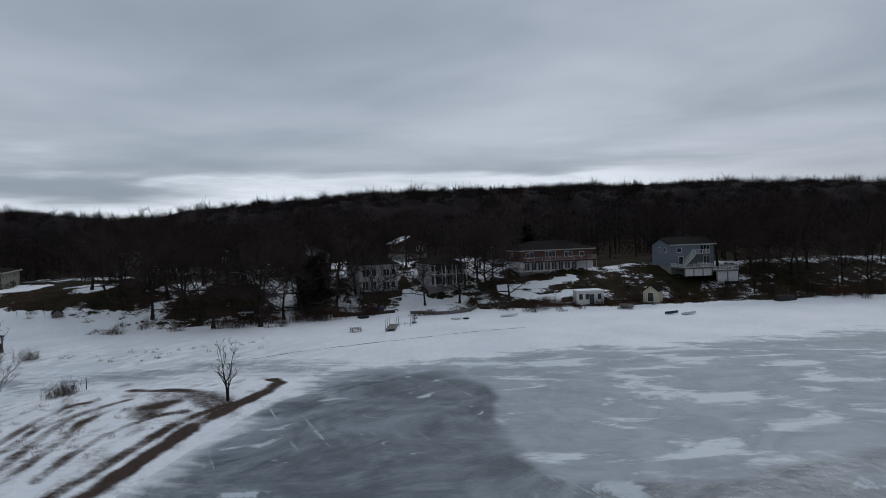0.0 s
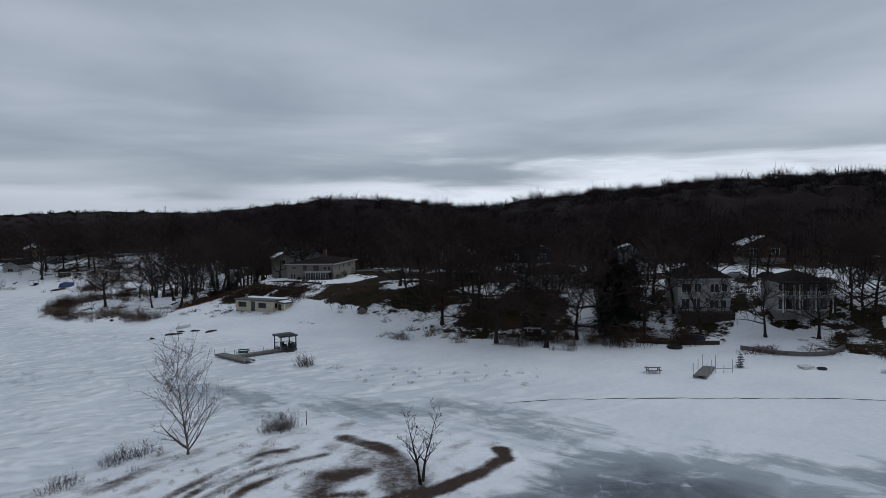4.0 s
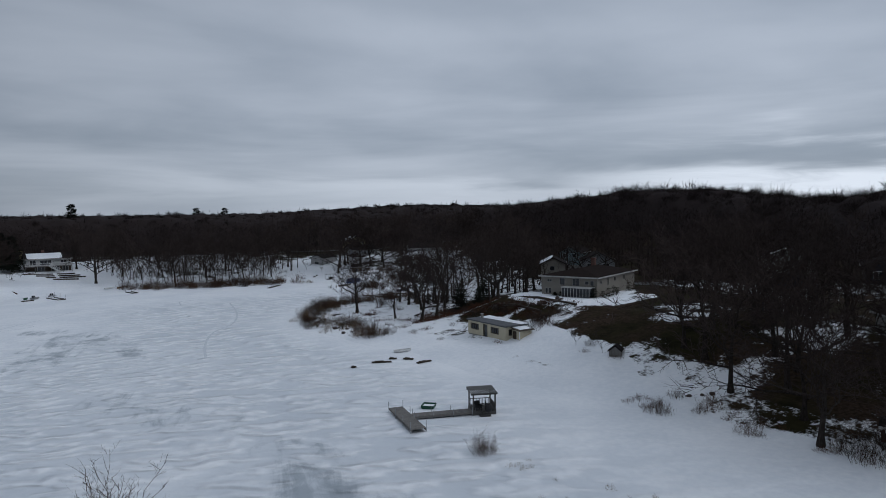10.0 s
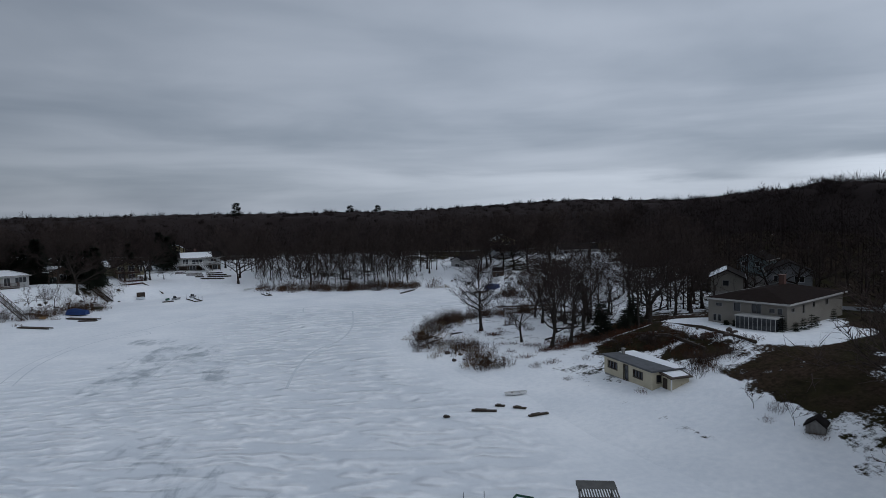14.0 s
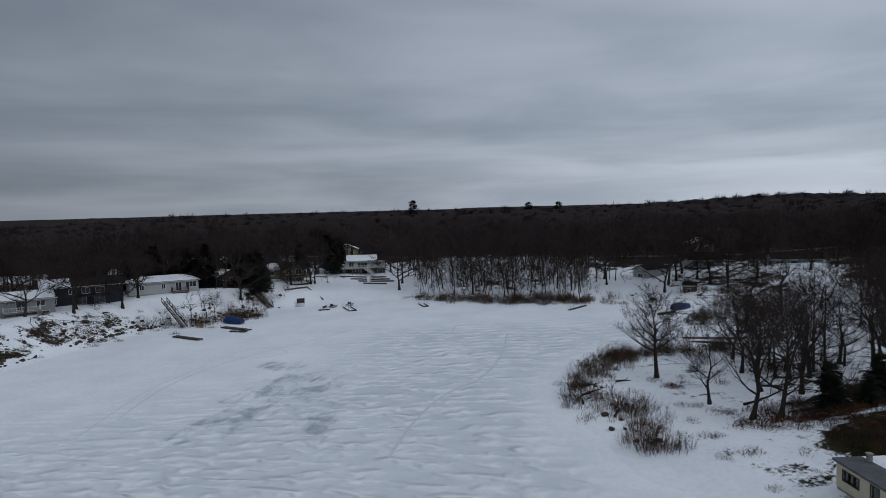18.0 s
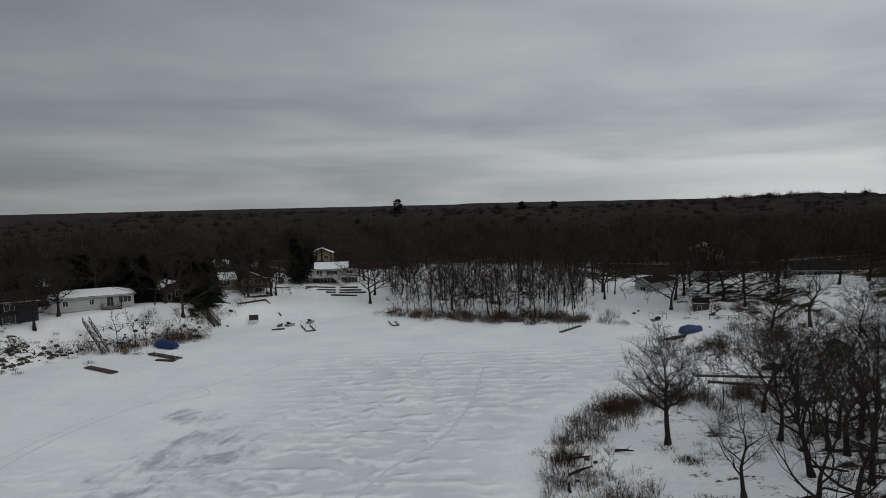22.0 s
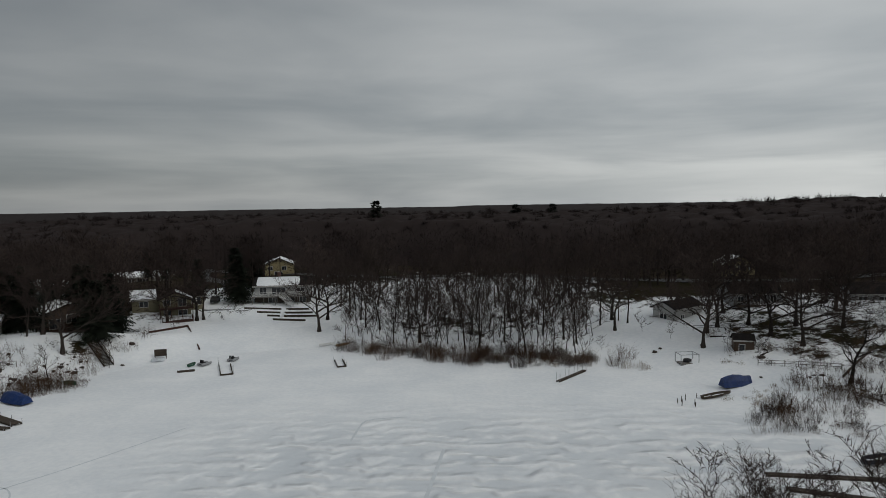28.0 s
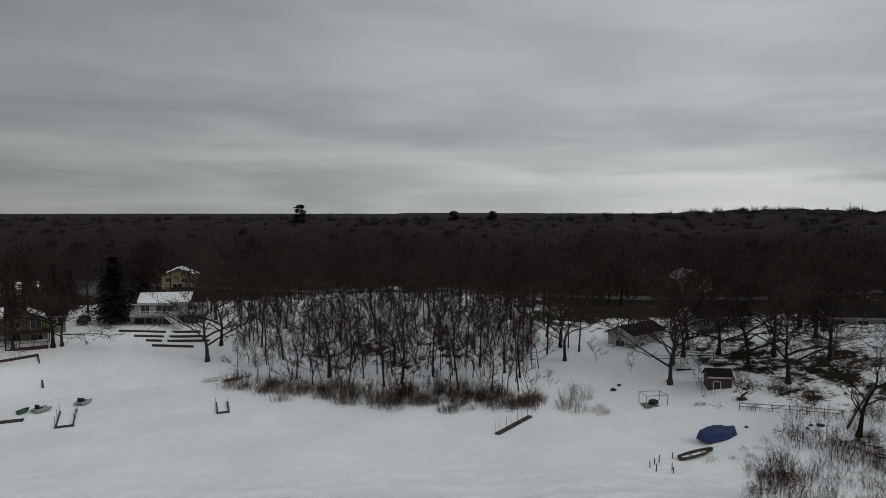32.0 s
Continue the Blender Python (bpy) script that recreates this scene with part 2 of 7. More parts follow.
    show = n.span(n.maths("ADD", ice, n.maths("MULTIPLY", n.maths("SUBTRACT", ragged, 0.5), 1.25)), 0.22, 0.78)
    scuff = n.span(n.maths("ADD", thin, n.maths("MULTIPLY", n.maths("SUBTRACT", ragged, 0.5), 1.9)), 0.36, 0.70)
    blotch = n.noise(n.node("ShaderNodeVectorMath", {0: pos, 1: (1.0, 0.42, 1.0)}, operation="MULTIPLY").outputs[0], 0.24, 5.0, 0.62, 0.5)
    slush = n.mix(n.span(mid, 0.32, 0.66), (0.235, 0.270, 0.300, 1), (0.365, 0.402, 0.435, 1))
    slush = n.mix(n.span(blotch, 0.30, 0.44, 0.55, 0.0), slush, (0.20, 0.232, 0.26, 1))
    slush = n.mix(n.span(blotch, 0.51, 0.61, 0.0, 0.9), slush, (0.70, 0.73, 0.76, 1))
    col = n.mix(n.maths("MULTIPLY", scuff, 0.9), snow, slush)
    col = n.mix(show, col, glaze)
    lie = n.span(floes, 0.58, 0.68)
    gloss = n.span(n.maths("MULTIPLY", show, n.maths("SUBTRACT", 1.0, lie)), 0.0, 1.0, 0.62, 0.30)
    h = n.maths("ADD", n.maths("MULTIPLY", n.maths("MULTIPLY", ripple, rough), 0.5), n.maths("MULTIPLY", small, 0.04))
    return col, bumped(n, h, 1.0, 1.6), gloss


def bark(name, dark, light):
    def build(n, pos):
        p = n.node("ShaderNodeVectorMath", {0: pos, 1: (1, 1, 0.25)}, operation="MULTIPLY").outputs[0]
        k = n.noise(p, 7.0, 4.0)
        rand = n.node("ShaderNodeObjectInfo").outputs["Random"]
        k = n.maths("ADD", n.maths("MULTIPLY", k, 0.8), n.maths("MULTIPLY", rand, 0.25))
        return n.mix(n.span(k, 0.3, 0.8), dark + (1,), light + (1,)), bumped(n, k, 0.5, 0.03)

    return material(name, build, 0.95, spec=0.04)


def build_glass(n, pos):
    return n.mix(n.noise(pos, 0.4, 2.0), (0.012, 0.014, 0.017, 1), (0.035, 0.040, 0.046, 1))


SNOW = material("snow", lambda n, pos: (snow_colour(n, pos), bumped(n, n.noise(pos, 2.0, 4.0), 0.4, 0.06)), 0.6)
GROUND = material("snowy_ground", build_ground, 0.95, spec=0.03)
LAKE = material("snowy_ice", build_lake, 0.42, spec=0.25)
BARK = bark("oak_bark", (0.018, 0.015, 0.013), (0.060, 0.050, 0.044))
TWIG = bark("twigs", (0.030, 0.0225, 0.0205), (0.078, 0.059, 0.052))
WOODS = bark("far_woods", (0.020, 0.0157, 0.0152), (0.043, 0.033, 0.0315))
BIRCH = bark("pale_bark", (0.045, 0.039, 0.034), (0.165, 0.135, 0.112))
NEEDLE = bark("needles", (0.010, 0.013, 0.0105), (0.030, 0.036, 0.026))
BRUSH = bark("brush", (0.030, 0.019, 0.013), (0.12, 0.072, 0.046))
RUSSET = bark("russet_leaves", (0.035, 0.018, 0.012), (0.125, 0.058, 0.036))
REED = bark("dry_reed", (0.12, 0.085, 0.05), (0.34, 0.26, 0.17))
GLASS = material("window_glass", build_glass, 0.08, spec=0.5)
WHITE = siding("white_siding", (0.44, 0.445, 0.44))
PALEGREY = siding("pale_grey_siding", (0.40, 0.40, 0.39))
GREY = siding("grey_siding", (0.27, 0.28, 0.29))
TAN = siding("tan_siding", (0.235, 0.215, 0.185))
CREAM = plain("cream_block", (0.50, 0.45, 0.33), 0.12, 0.8)
NAVY = siding("navy_siding", (0.019, 0.023, 0.035))
OLIVE = siding("olive_siding", (0.20, 0.18, 0.115))
BLUE = siding("blue_grey_siding", (0.185, 0.215, 0.25))
BROWN = siding("brown_siding", (0.075, 0.050, 0.036))
YELLOW = siding("pale_yellow_siding", (0.31, 0.26, 0.145))
TEAL = siding("pale_teal_siding", (0.20, 0.27, 0.285))
BRICK = plain("red_brick", (0.115, 0.062, 0.050), 0.3, 3.0)
STONE = plain("foundation_block", (0.26, 0.25, 0.235), 0.25, 2.0)
TRIM = plain("white_trim", (0.68, 0.68, 0.67), 0.08, 1.0, 0.5)
EAVES = plain("painted_fascia", (0.42, 0.41, 0.39), 0.15, 1.0, 0.6)
SHINGLE = plain("dark_shingles", (0.0185, 0.0158, 0.0155), 0.4, 1.5, 0.95, spec=0.05)
SHINGLE_BROWN = plain("brown_shingles", (0.017, 0.012, 0.0105), 0.35, 1.5, 0.95, spec=0.03)
TIMBER = plain("grey_timber", (0.17, 0.16, 0.148), 0.35, 1.5, 0.85, stretch=(3, 3, 0.6))
OLDWOOD = plain("weathered_dark_timber", (0.085, 0.082, 0.078), 0.4, 1.5, 0.85)
DARKWOOD = plain("dark_timber", (0.055, 0.042, 0.032), 0.4, 1.5, 0.85)
REDWOOD = plain("red_brown_deck", (0.062, 0.030, 0.024), 0.3, 1.5, 0.8)
METAL = plain("galvanised_metal", (0.33, 0.34, 0.35), 0.2, 3.0, 0.45, 0.7)
ROLLED = plain("rolled_roofing", (0.095, 0.098, 0.105), 0.4, 0.9, 0.8)
TARP = plain("blue_tarpaulin", (0.009, 0.030, 0.115), 0.35, 1.6, 0.4, bump=0.6)
PACKED = plain("packed_snow", (0.63, 0.66, 0.69), 0.12, 1.5, 0.7, bump=0.3)
DULLRED = plain("dull_red_boards", (0.058, 0.024, 0.019), 0.3, 1.5, 0.85)
BLACK = plain("black_rubber", (0.018, 0.018, 0.020), 0.4, 2.0, 0.6)
ROCK = plain("boulder", (0.060, 0.046, 0.040), 0.6, 1.6, 0.9, bump=0.6)
ASPHALT = plain("wet_asphalt", (0.045, 0.046, 0.048), 0.35, 0.7, 0.6)
GREEN = plain("green_plastic", (0.025, 0.085, 0.055), 0.2, 1.0, 0.5)
ORANGE = plain("faded_wooden_hull", (0.26, 0.155, 0.065), 0.25, 1.5, 0.5)

# ---- helpers for meshes ----


def mesh_of(name, verts, faces, mat, smooth=False):
    me = bpy.data.meshes.new(name)
    me.from_pydata([tuple(map(float, v)) for v in verts], [], [tuple(map(int, f)) for f in faces])
    me.materials.append(mat)
    if smooth:
        me.polygons.foreach_set("use_smooth", [True] * len(me.polygons))
    me.update()
    return me


def part(name, geo, mat, parent=None, label=""):
    """Link a Geo, or a finished mesh, as one mesh object under a thing or part."""
    me = geo if isinstance(geo, bpy.types.Mesh) else mesh_of(name, geo.v, geo.f, mat)
    ob = new(name, me)
    ob.parent = parent
    if label:
        ob["label"] = label
    return ob


def thing(name, label, category, m, group="", kind=""):
    ob = new(name)
    ob.matrix_basis = m
    return tagged(ob, label, category, group, kind)


class Geo:
    """Vertices and faces of one part."""

    def __init__(self):
        self.v, self.f = [], []

    def add(self, verts, faces):
        k = len(self.v)
        self.v += [tuple(p) for p in verts]
        self.f += [tuple(i + k for i in f) for f in faces]
        return self

    def box(self, x0, y0, z0, x1, y1, z1):
        p = [(x, y, z) for z in (z0, z1) for x, y in ((x0, y0), (x1, y0), (x1, y1), (x0, y1))]
        return self.add(p, [(3, 2, 1, 0), (4, 5, 6, 7), (0, 1, 5, 4), (1, 2, 6, 5), (2, 3, 7, 6), (3, 0, 4, 7)])

    def beam(self, a, b, w, h=None):
        """A squared bar from a to b."""
        a, b, h = Vector(a), Vector(b), h or w
        d = (b - a).normalized()
        s = d.cross((0, 0, 1))
        s = s.normalized() if s.length > 1e-3 else Vector((1, 0, 0))
        u = s.cross(d)
        p = [q + s * i * w / 2 + u * j * h / 2 for q in (a, b) for i, j in ((-1, -1), (1, -1), (1, 1), (-1, 1))]
        return self.add(p, [(0, 1, 2, 3), (7, 6, 5, 4), (0, 4, 5, 1), (1, 5, 6, 2), (2, 6, 7, 3), (3, 7, 4, 0)])

    def tube(self, pts, radii, sides=6, cap=True):
        k = len(self.v)
        pts = [Vector(p) for p in pts]
        for i, (p, r) in enumerate(zip(pts, radii)):
            d = (pts[min(i + 1, len(pts) - 1)] - pts[max(i - 1, 0)]).normalized()
            s = d.cross((0.31, 0.95, 0.0)).normalized() if abs(d.z) > 0.9 else d.cross((0, 0, 1)).normalized()
            u = s.cross(d)
            self.v += [tuple(p + (s * math.cos(a) + u * math.sin(a)) * r) for a in [2 * math.pi * j / sides for j in range(sides)]]
        for i in range(len(pts) - 1):
            for j in range(sides):
                a, b = k + i * sides + j, k + i * sides + (j + 1) % sides
                self.f.append((a, b, b + sides, a + sides))
        if cap:
            self.f.append(tuple(range(k + sides - 1, k - 1, -1)))
            self.f.append(tuple(range(k + (len(pts) - 1) * sides, k + len(pts) * sides)))
        return self

    def blob(self, c, r, rng, rough=0.25, rings=5, sides=8):
        """A rough rounded lump: a boulder, a mound."""
        k = len(self.v)
        self.v.append((c[0], c[1], c[2] - r[2]))
        for i in range(1, rings):
            a = math.pi * i / rings - math.pi / 2
            for j in range(sides):
                b, q = 2 * math.pi * j / sides, 1 + rng.uniform(-rough, rough)
                self.v.append((c[0] + r[0] * math.cos(a) * math.cos(b) * q, c[1] + r[1] * math.cos(a) * math.sin(b) * q, c[2] + r[2] * math.sin(a) * q))
        self.v.append((c[0], c[1], c[2] + r[2]))
        top = len(self.v) - 1
        for j in range(sides):
            self.f.append((k, k + 1 + (j + 1) % sides, k + 1 + j))
            last = k + 1 + (rings - 2) * sides
            self.f.append((top, last + j, last + (j + 1) % sides))
        for i in range(rings - 2):
            for j in range(sides):
                a, b = k + 1 + i * sides + j, k + 1 + i * sides + (j + 1) % sides
                self.f.append((a, b, b + sides, a + sides))
        return self


# ---- the land ----
SHORE = np.array([  # the lake's edge, round the bay
    (9, -62), (6, -48), (5, -36), (6, -26), (2, -22), (-0.5, -4), (0.5, 12), (6, 24), (15, 34), (30, 37), (50, 41), (54, 52), (46, 61), (41, 68), (38, 79), (33, 88),
    (25, 92), (16, 93.5), (8, 96), (-8, 101.5), (-20, 106), (-32, 112), (-46, 107), (-58, 99), (-66, 91), (-74, 82), (-83, 72), (-90, 58), (-94, 42), (-98, 20), (-110, -30),
    (-150, -80), (-230, -120), (-270, -260), (-150, -330), (0, -300), (33, -240), (28, -200), (25, -165), (26, -130), (23, -108), (15, -88), (12, -72)], float)
BAR = np.array([(-62, -111), (-51, -112.6), (-40, -114.6), (-31, -116), (-27, -112.5), (-30, -101), (-27, -92), (-40, -87), (-56, -86), (-78, -84), (-110, -84), (-140, -95), (-120, -110), (-85, -110)], float)


def inside(poly, x, y):
    odd = np.zeros(np.shape(x), bool)
    for (ax, ay), (bx, by) in zip(poly, np.roll(poly, -1, 0)):
        cross = ((ay > y) != (by > y)) & (x < (bx - ax) * (y - ay) / (by - ay + 1e-12) + ax)
        odd ^= cross
    return odd


def shore_distance(poly, x, y):
    """Metres outside the outline (negative inside)."""
    best = np.full(np.shape(x), 1e9)
    for (ax, ay), (bx, by) in zip(poly, np.roll(poly, -1, 0)):
        dx, dy = bx - ax, by - ay
        k = np.clip(((x - ax) * dx + (y - ay) * dy) / (dx * dx + dy * dy), 0, 1)
        best = np.minimum(best, np.hypot(x - ax - k * dx, y - ay - k * dy))
    return np.where(inside(poly, x, y), -best, best)


def ease(v, a, b):
    k = np.clip((np.asarray(v, float) - a) / (b - a), 0, 1)
    return k * k * (3 - 2 * k)


def swell(x, y, size, seed):
    """Smooth random relief, about -1 to 1."""
    r = np.random.RandomState(seed)
    out = np.zeros(np.shape(x))
    for k in range(7):
        a, p, s = r.uniform(0, 6.28), r.uniform(0, 6.28), size * r.uniform(0.5, 1.6)
        out = out + np.sin((x * np.cos(a) + y * np.sin(a)) * 6.28 / s + p)
    return out / 4


def land_height(x, y, bar_too=True):
    x, y = np.asarray(x, float), np.asarray(y, float)
    d = shore_distance(SHORE, x, y)
    inland = np.maximum(d, 0)
    south = 1 - ease(y, -105, -88)
    east = (1 - ease(y, -22, -6)) * ease(x, -20, 0) * (1 - south)
    spit = ease(y, -22, -6) * (1 - ease(y, 42, 66)) * ease(x, -20, 0)
    west = (1 - ease(x, -62, -48)) * (1 - ease(y, 104, 122))
    north = np.clip(1 - south * ease(x, -120, -60) - east - spit - west, 0, 1)
    z_south = 0.07 * np.minimum(inland, 12) + np.clip(inland - 12, 0, 18) * 0.33
    z_east = 0.15 * np.minimum(inland, 13) + np.clip(inland - 13, 0, 16) * 0.29
    z_spit = 0.10 * np.minimum(inland, 5) + np.clip(inland - 16, 0, 40) * 0.11
    z_west = np.clip(inland, 0, 3) * 0.15 + np.minimum(np.clip(inland - 3, 0, 11) * 0.50, 5.4 - 1.7 * ease(y, 98, 114))
    z_north = np.clip(inland, 0, 4) * 0.15 + np.clip(inland - 4, 0, 40) * 0.15
    z = south * ease(x, -120, -60) * z_south + east * z_east + spit * z_spit + west * z_west + north * z_north
    z = np.minimum(z, 7.5) + 0.25 * swell(x, y, 22, 3) * ease(inland, 3, 12)
    hill = ease(x, 80, 235) * (1 - 0.9 * ease(y, -120, 100))
    z = z + 3.2 * ease(x, 60, 170) * ease(y, 0, 90)
    z = z + 5.5 * np.exp(-((x - 190) / 60) ** 2 - ((y - 82) / 58) ** 2)
    z = z + 15 * hill + ease(inland, 80, 600) * 1.0 * swell(x, y, 240, 8)
    z = z - 13 * ease(np.hypot(x, y), 420, 1600) * (1 - 0.7 * hill)
    bar = shore_distance(BAR, x, y)
    z = np.where(d < 0, -0.6 * ease(-d, 0.2, 2.5), z)
    if not bar_too:
        return z
    onbar = np.where(bar < 0, 0.12 + 0.45 * ease(-bar, 0, 7) + 0.06 * swell(x, y, 5, 11), -0.6 * ease(bar, 0, 2.0) + 0.12)
    return np.where(d < 0, np.maximum(z, onbar), z)


def land_z(x, y):
    return float(max(land_height(np.array([x]), np.array([y]))[0], 0.0))


def spaced(lo, hi, step, reach):
    """Coordinates fine between lo and hi and ever wider out to reach."""
    mid = list(np.arange(lo, hi + step / 2, step))
    out, w = [], step
    low, high = [], []
    a, b = lo, hi
    while a > -reach:
        w *= 1.22
        a -= w
        low.append(a)
    w = step
    while b < reach:
        w *= 1.22
        b += w
        high.append(b)
    return np.array(low[::-1] + mid + high)


def sheet(name, xs, ys, height, mat, fields):
    gx, gy = np.meshgrid(xs, ys)
    gz = height(gx, gy)
    verts = np.stack([gx, gy, gz], -1).reshape(-1, 3)
    w, h = len(xs), len(ys)
    idx = np.arange(w * h).reshape(h, w)
    quads = np.stack([idx[:-1, :-1], idx[:-1, 1:], idx[1:, 1:], idx[1:, :-1]], -1).reshape(-1, 4)
    me = bpy.data.meshes.new(name)
    me.vertices.add(len(verts))
    me.vertices.foreach_set("co", verts.ravel())
    me.loops.add(quads.size)
    me.loops.foreach_set("vertex_index", quads.ravel())
    me.polygons.add(len(quads))
    me.polygons.foreach_set("loop_start", np.arange(0, quads.size, 4))
    me.update(calc_edges=True)
    me.polygons.foreach_set("use_smooth", np.ones(len(quads), bool))
    for key, field in fields.items():
        me.attributes.new(key, "FLOAT", "POINT").data.foreach_set("value", field(gx, gy).ravel().astype(np.float32))
    me.materials.append(mat)
    return new(name, me)


def spot(x, y, cx, cy, rx, ry=None, turn=0.0):
    """1 in the middle of an oval, 0 outside it."""
    a = radians(turn)
    u, v = (x - cx) * math.cos(a) + (y - cy) * math.sin(a), -(x - cx) * math.sin(a) + (y - cy) * math.cos(a)
    return 1 - ease(np.hypot(u / rx, v / (ry or rx)), 0.35, 1.35)


def line_gap(x, y, pts):
    """Metres from a line of points."""
    best = np.full(np.shape(x), 1e9)
    for (ax, ay), (bx, by) in zip(pts, pts[1:]):
        dx, dy = bx - ax, by - ay
        k = np.clip(((x - ax) * dx + (y - ay) * dy) / (dx * dx + dy * dy), 0, 1)
        best = np.minimum(best, np.hypot(x - ax - k * dx, y - ay - k * dy))
    return best


def bare_field(x, y):
    d = shore_distance(SHORE, x, y)
    inland = np.maximum(d, 0)
    lawn = np.maximum.reduce([spot(x, y, 33, -50, 15, 16), spot(x, y, 38, -66, 17, 18), spot(x, y, 30, -86, 22, 17), spot(x, y, 46, -46, 14, 10)])
    lawn = lawn * ease(inland, 5, 18 - 9 * (1 - ease(y, -80, -64)))
    bank = (1 - ease(y, -104, -98)) * ease(x, -20, 0) * ease(inland, 1.0, 6) * (1 - ease(inland, 26, 40))
    foot = spot(x, y, 21, -88, 15, 21) * ease(inland, -0.5, 3) * 0.54
    woods = ease(inland, 2, 9) * 0.42 + 0.28 * ease(inland, 22, 50)
    woods = woods * (1 - 0.52 * np.maximum(spot(x, y, 66, 104, 36, 32), spot(x, y, 0, 140, 40, 52)))
    rocks = (1 - ease(x, -70, -60)) * ease(inland, 2, 4) * (1 - ease(inland, 11, 15)) * 0.51
    yards = np.maximum(spot(x, y, 64, 96, 28, 30) * 0.505, spot(x, y, 0, 118, 30, 16) * 0.46)
    terrace = np.maximum(spot(x, y, 30, -22, 15, 9) * 0.66, spot(x, y, 29, -33, 9, 7) * 0.60)
    edge = line_gap(x, y, [(7, -18), (4.5, -8), (3.0, 2.0), (2.6, 11.0), (6.5, 19.0), (12.0, 26.0), (24, 30)])
    brushy = np.maximum((1 - ease(edge, 0.5, 3.2)) * (0.43 + 0.10 * swell(x, y, 7, 5)), spot(x, y, 27, -9, 12, 9) * 0.47)
    clear = np.maximum.reduce([spot(x, y, -45, 122, 22, 14), spot(x, y, -62, 110, 14, 10), spot(x, y, 34, 104, 12, 14) * 0.6, spot(x, y, -95, 84, 26, 14), spot(x, y, 48, -31, 11, 5, 30), spot(x, y, -52, 150, 24, 16) * 0.8,
                               spot(x, y, 12, -7, 8, 9) * 0.35, spot(x, y, 38, -57, 5, 2.6, -40) * 0.55, spot(x, y, 45, -50, 6, 2.5, -30) * 0.5, spot(x, y, 40, -74, 7, 2.6, -60) * 0.5, spot(x, y, 34, -128, 6, 10) * 0.25, spot(x, y, 92, -100, 18, 60) * 0.35, spot(x, y, 75, -40, 10, 22) * 0.4])
    ledge = np.maximum(1 - ease(line_gap(x, y, [(36.0, -18), (37.2, -27.5), (37.6, -34), (38.5, -38.6), (42, -40), (50, -38.6)]), 1.2, 2.8), 0.8 * (1 - ease(line_gap(x, y, [(33.5, -20), (33.6, -26), (33.5, -33), (36, -34)]), 0.5, 1.6)))
    street = np.maximum.reduce([1 - ease(line_gap(x, y, [(98, -92), (90, -108), (90, -122), (96, -146)]), 4, 11), 1 - ease(line_gap(x, y, [(92, -139), (74, -141.5), (54, -141)]), 1.5, 4.5), 0.9 * spot(x, y, 66, -112, 12, 7), 0.9 * spot(x, y, 68, -128, 12, 5)])
    terraces = np.maximum.reduce([1 - ease(line_gap(x, y, [(43.8, -145), (39.5, -152.4), (40.5, -160)]), 0.6, 1.8), 1 - ease(line_gap(x, y, [(46.2, -145.6), (46.8, -154), (50, -162)]), 0.3, 1.2), 1 - ease(line_gap(x, y, [(44, -123.8), (34.4, -124.6), (24, -125)]), 0.6, 1.5), 0.8 * (1 - ease(line_gap(x, y, [(41, -126.5), (38.5, -131), (41, -136)]), 0.4, 1.4))])
    clear = np.maximum.reduce([clear, ledge, street, terraces, 1 - ease(line_gap(x, y, [(20, -38), (20.5, -42), (19.8, -47), (19.6, -52), (18.5, -57), (17, -61)]) + 1.0 * swell(x, y, 5, 51) + 0.6 * swell(x, y, 2.5, 52), 2.6, 5.0)])
    out = np.maximum.reduce([woods, foot, lawn * 0.70, bank * (0.54 + 0.06 * (1 - ease(y, -150, -135))), rocks, terrace, yards, brushy])
    return np.clip(out - clear * 0.6 + (0.07 * swell(x, y, 7, 21) + 0.05 * swell(x, y, 3, 22)) * ease(inland, 1, 5), 0, 1)


def mud_field(x, y):
    return 0.0 * x


RUTS = [([(-78, -108.6), (-62, -109.8), (-52, -110.6), (-46, -111.0), (-41, -112.2), (-35, -113.7), (-30.5, -114.2), (-28.6, -112.8)], 0.6, 0.70), ([(-78, -106.4), (-62, -107.8), (-53, -108.6), (-47, -109.2), (-43, -110.4), (-39.5, -111.6)], 0.45, 0.62),
        ([(-33.3, -99.8), (-33.9, -103.5), (-36.1, -107.7), (-38.8, -110.8)], 0.9, 0.60), ([(-44.3, -105.2), (-41.3, -104.9), (-39.4, -105.5), (-36.8, -104.4)], 1.3, 0.58), ([(-40, -110.4), (-37.5, -109), (-36, -106.5)], 1.6, 0.56),
        ([(-60, -105.4), (-53.6, -104.8), (-49.8, -104.9), (-45.3, -106.2), (-42.6, -108.6)], 0.4, 0.55), ([(-56, -97.6), (-50.7, -97.1), (-45.2, -96.2), (-41.0, -96.3), (-38.4, -97.6)], 0.4, 0.55), ([(-56, -98.9), (-50.0, -98.3), (-45.2, -97.3), (-42.0, -97.5)], 0.35, 0.54),
        ([(-58, -101.4), (-49.4, -99.6), (-44.1, -98.7), (-41.0, -99.7), (-38, -101)], 0.45, 0.56), ([(-60, -103.2), (-52, -102.2), (-46, -100.8), (-42, -101.2)], 0.4, 0.55), ([(-62, -92.5), (-55, -91.5), (-47, -90.6), (-42.5, -90.4)], 0.9, 0.50)]


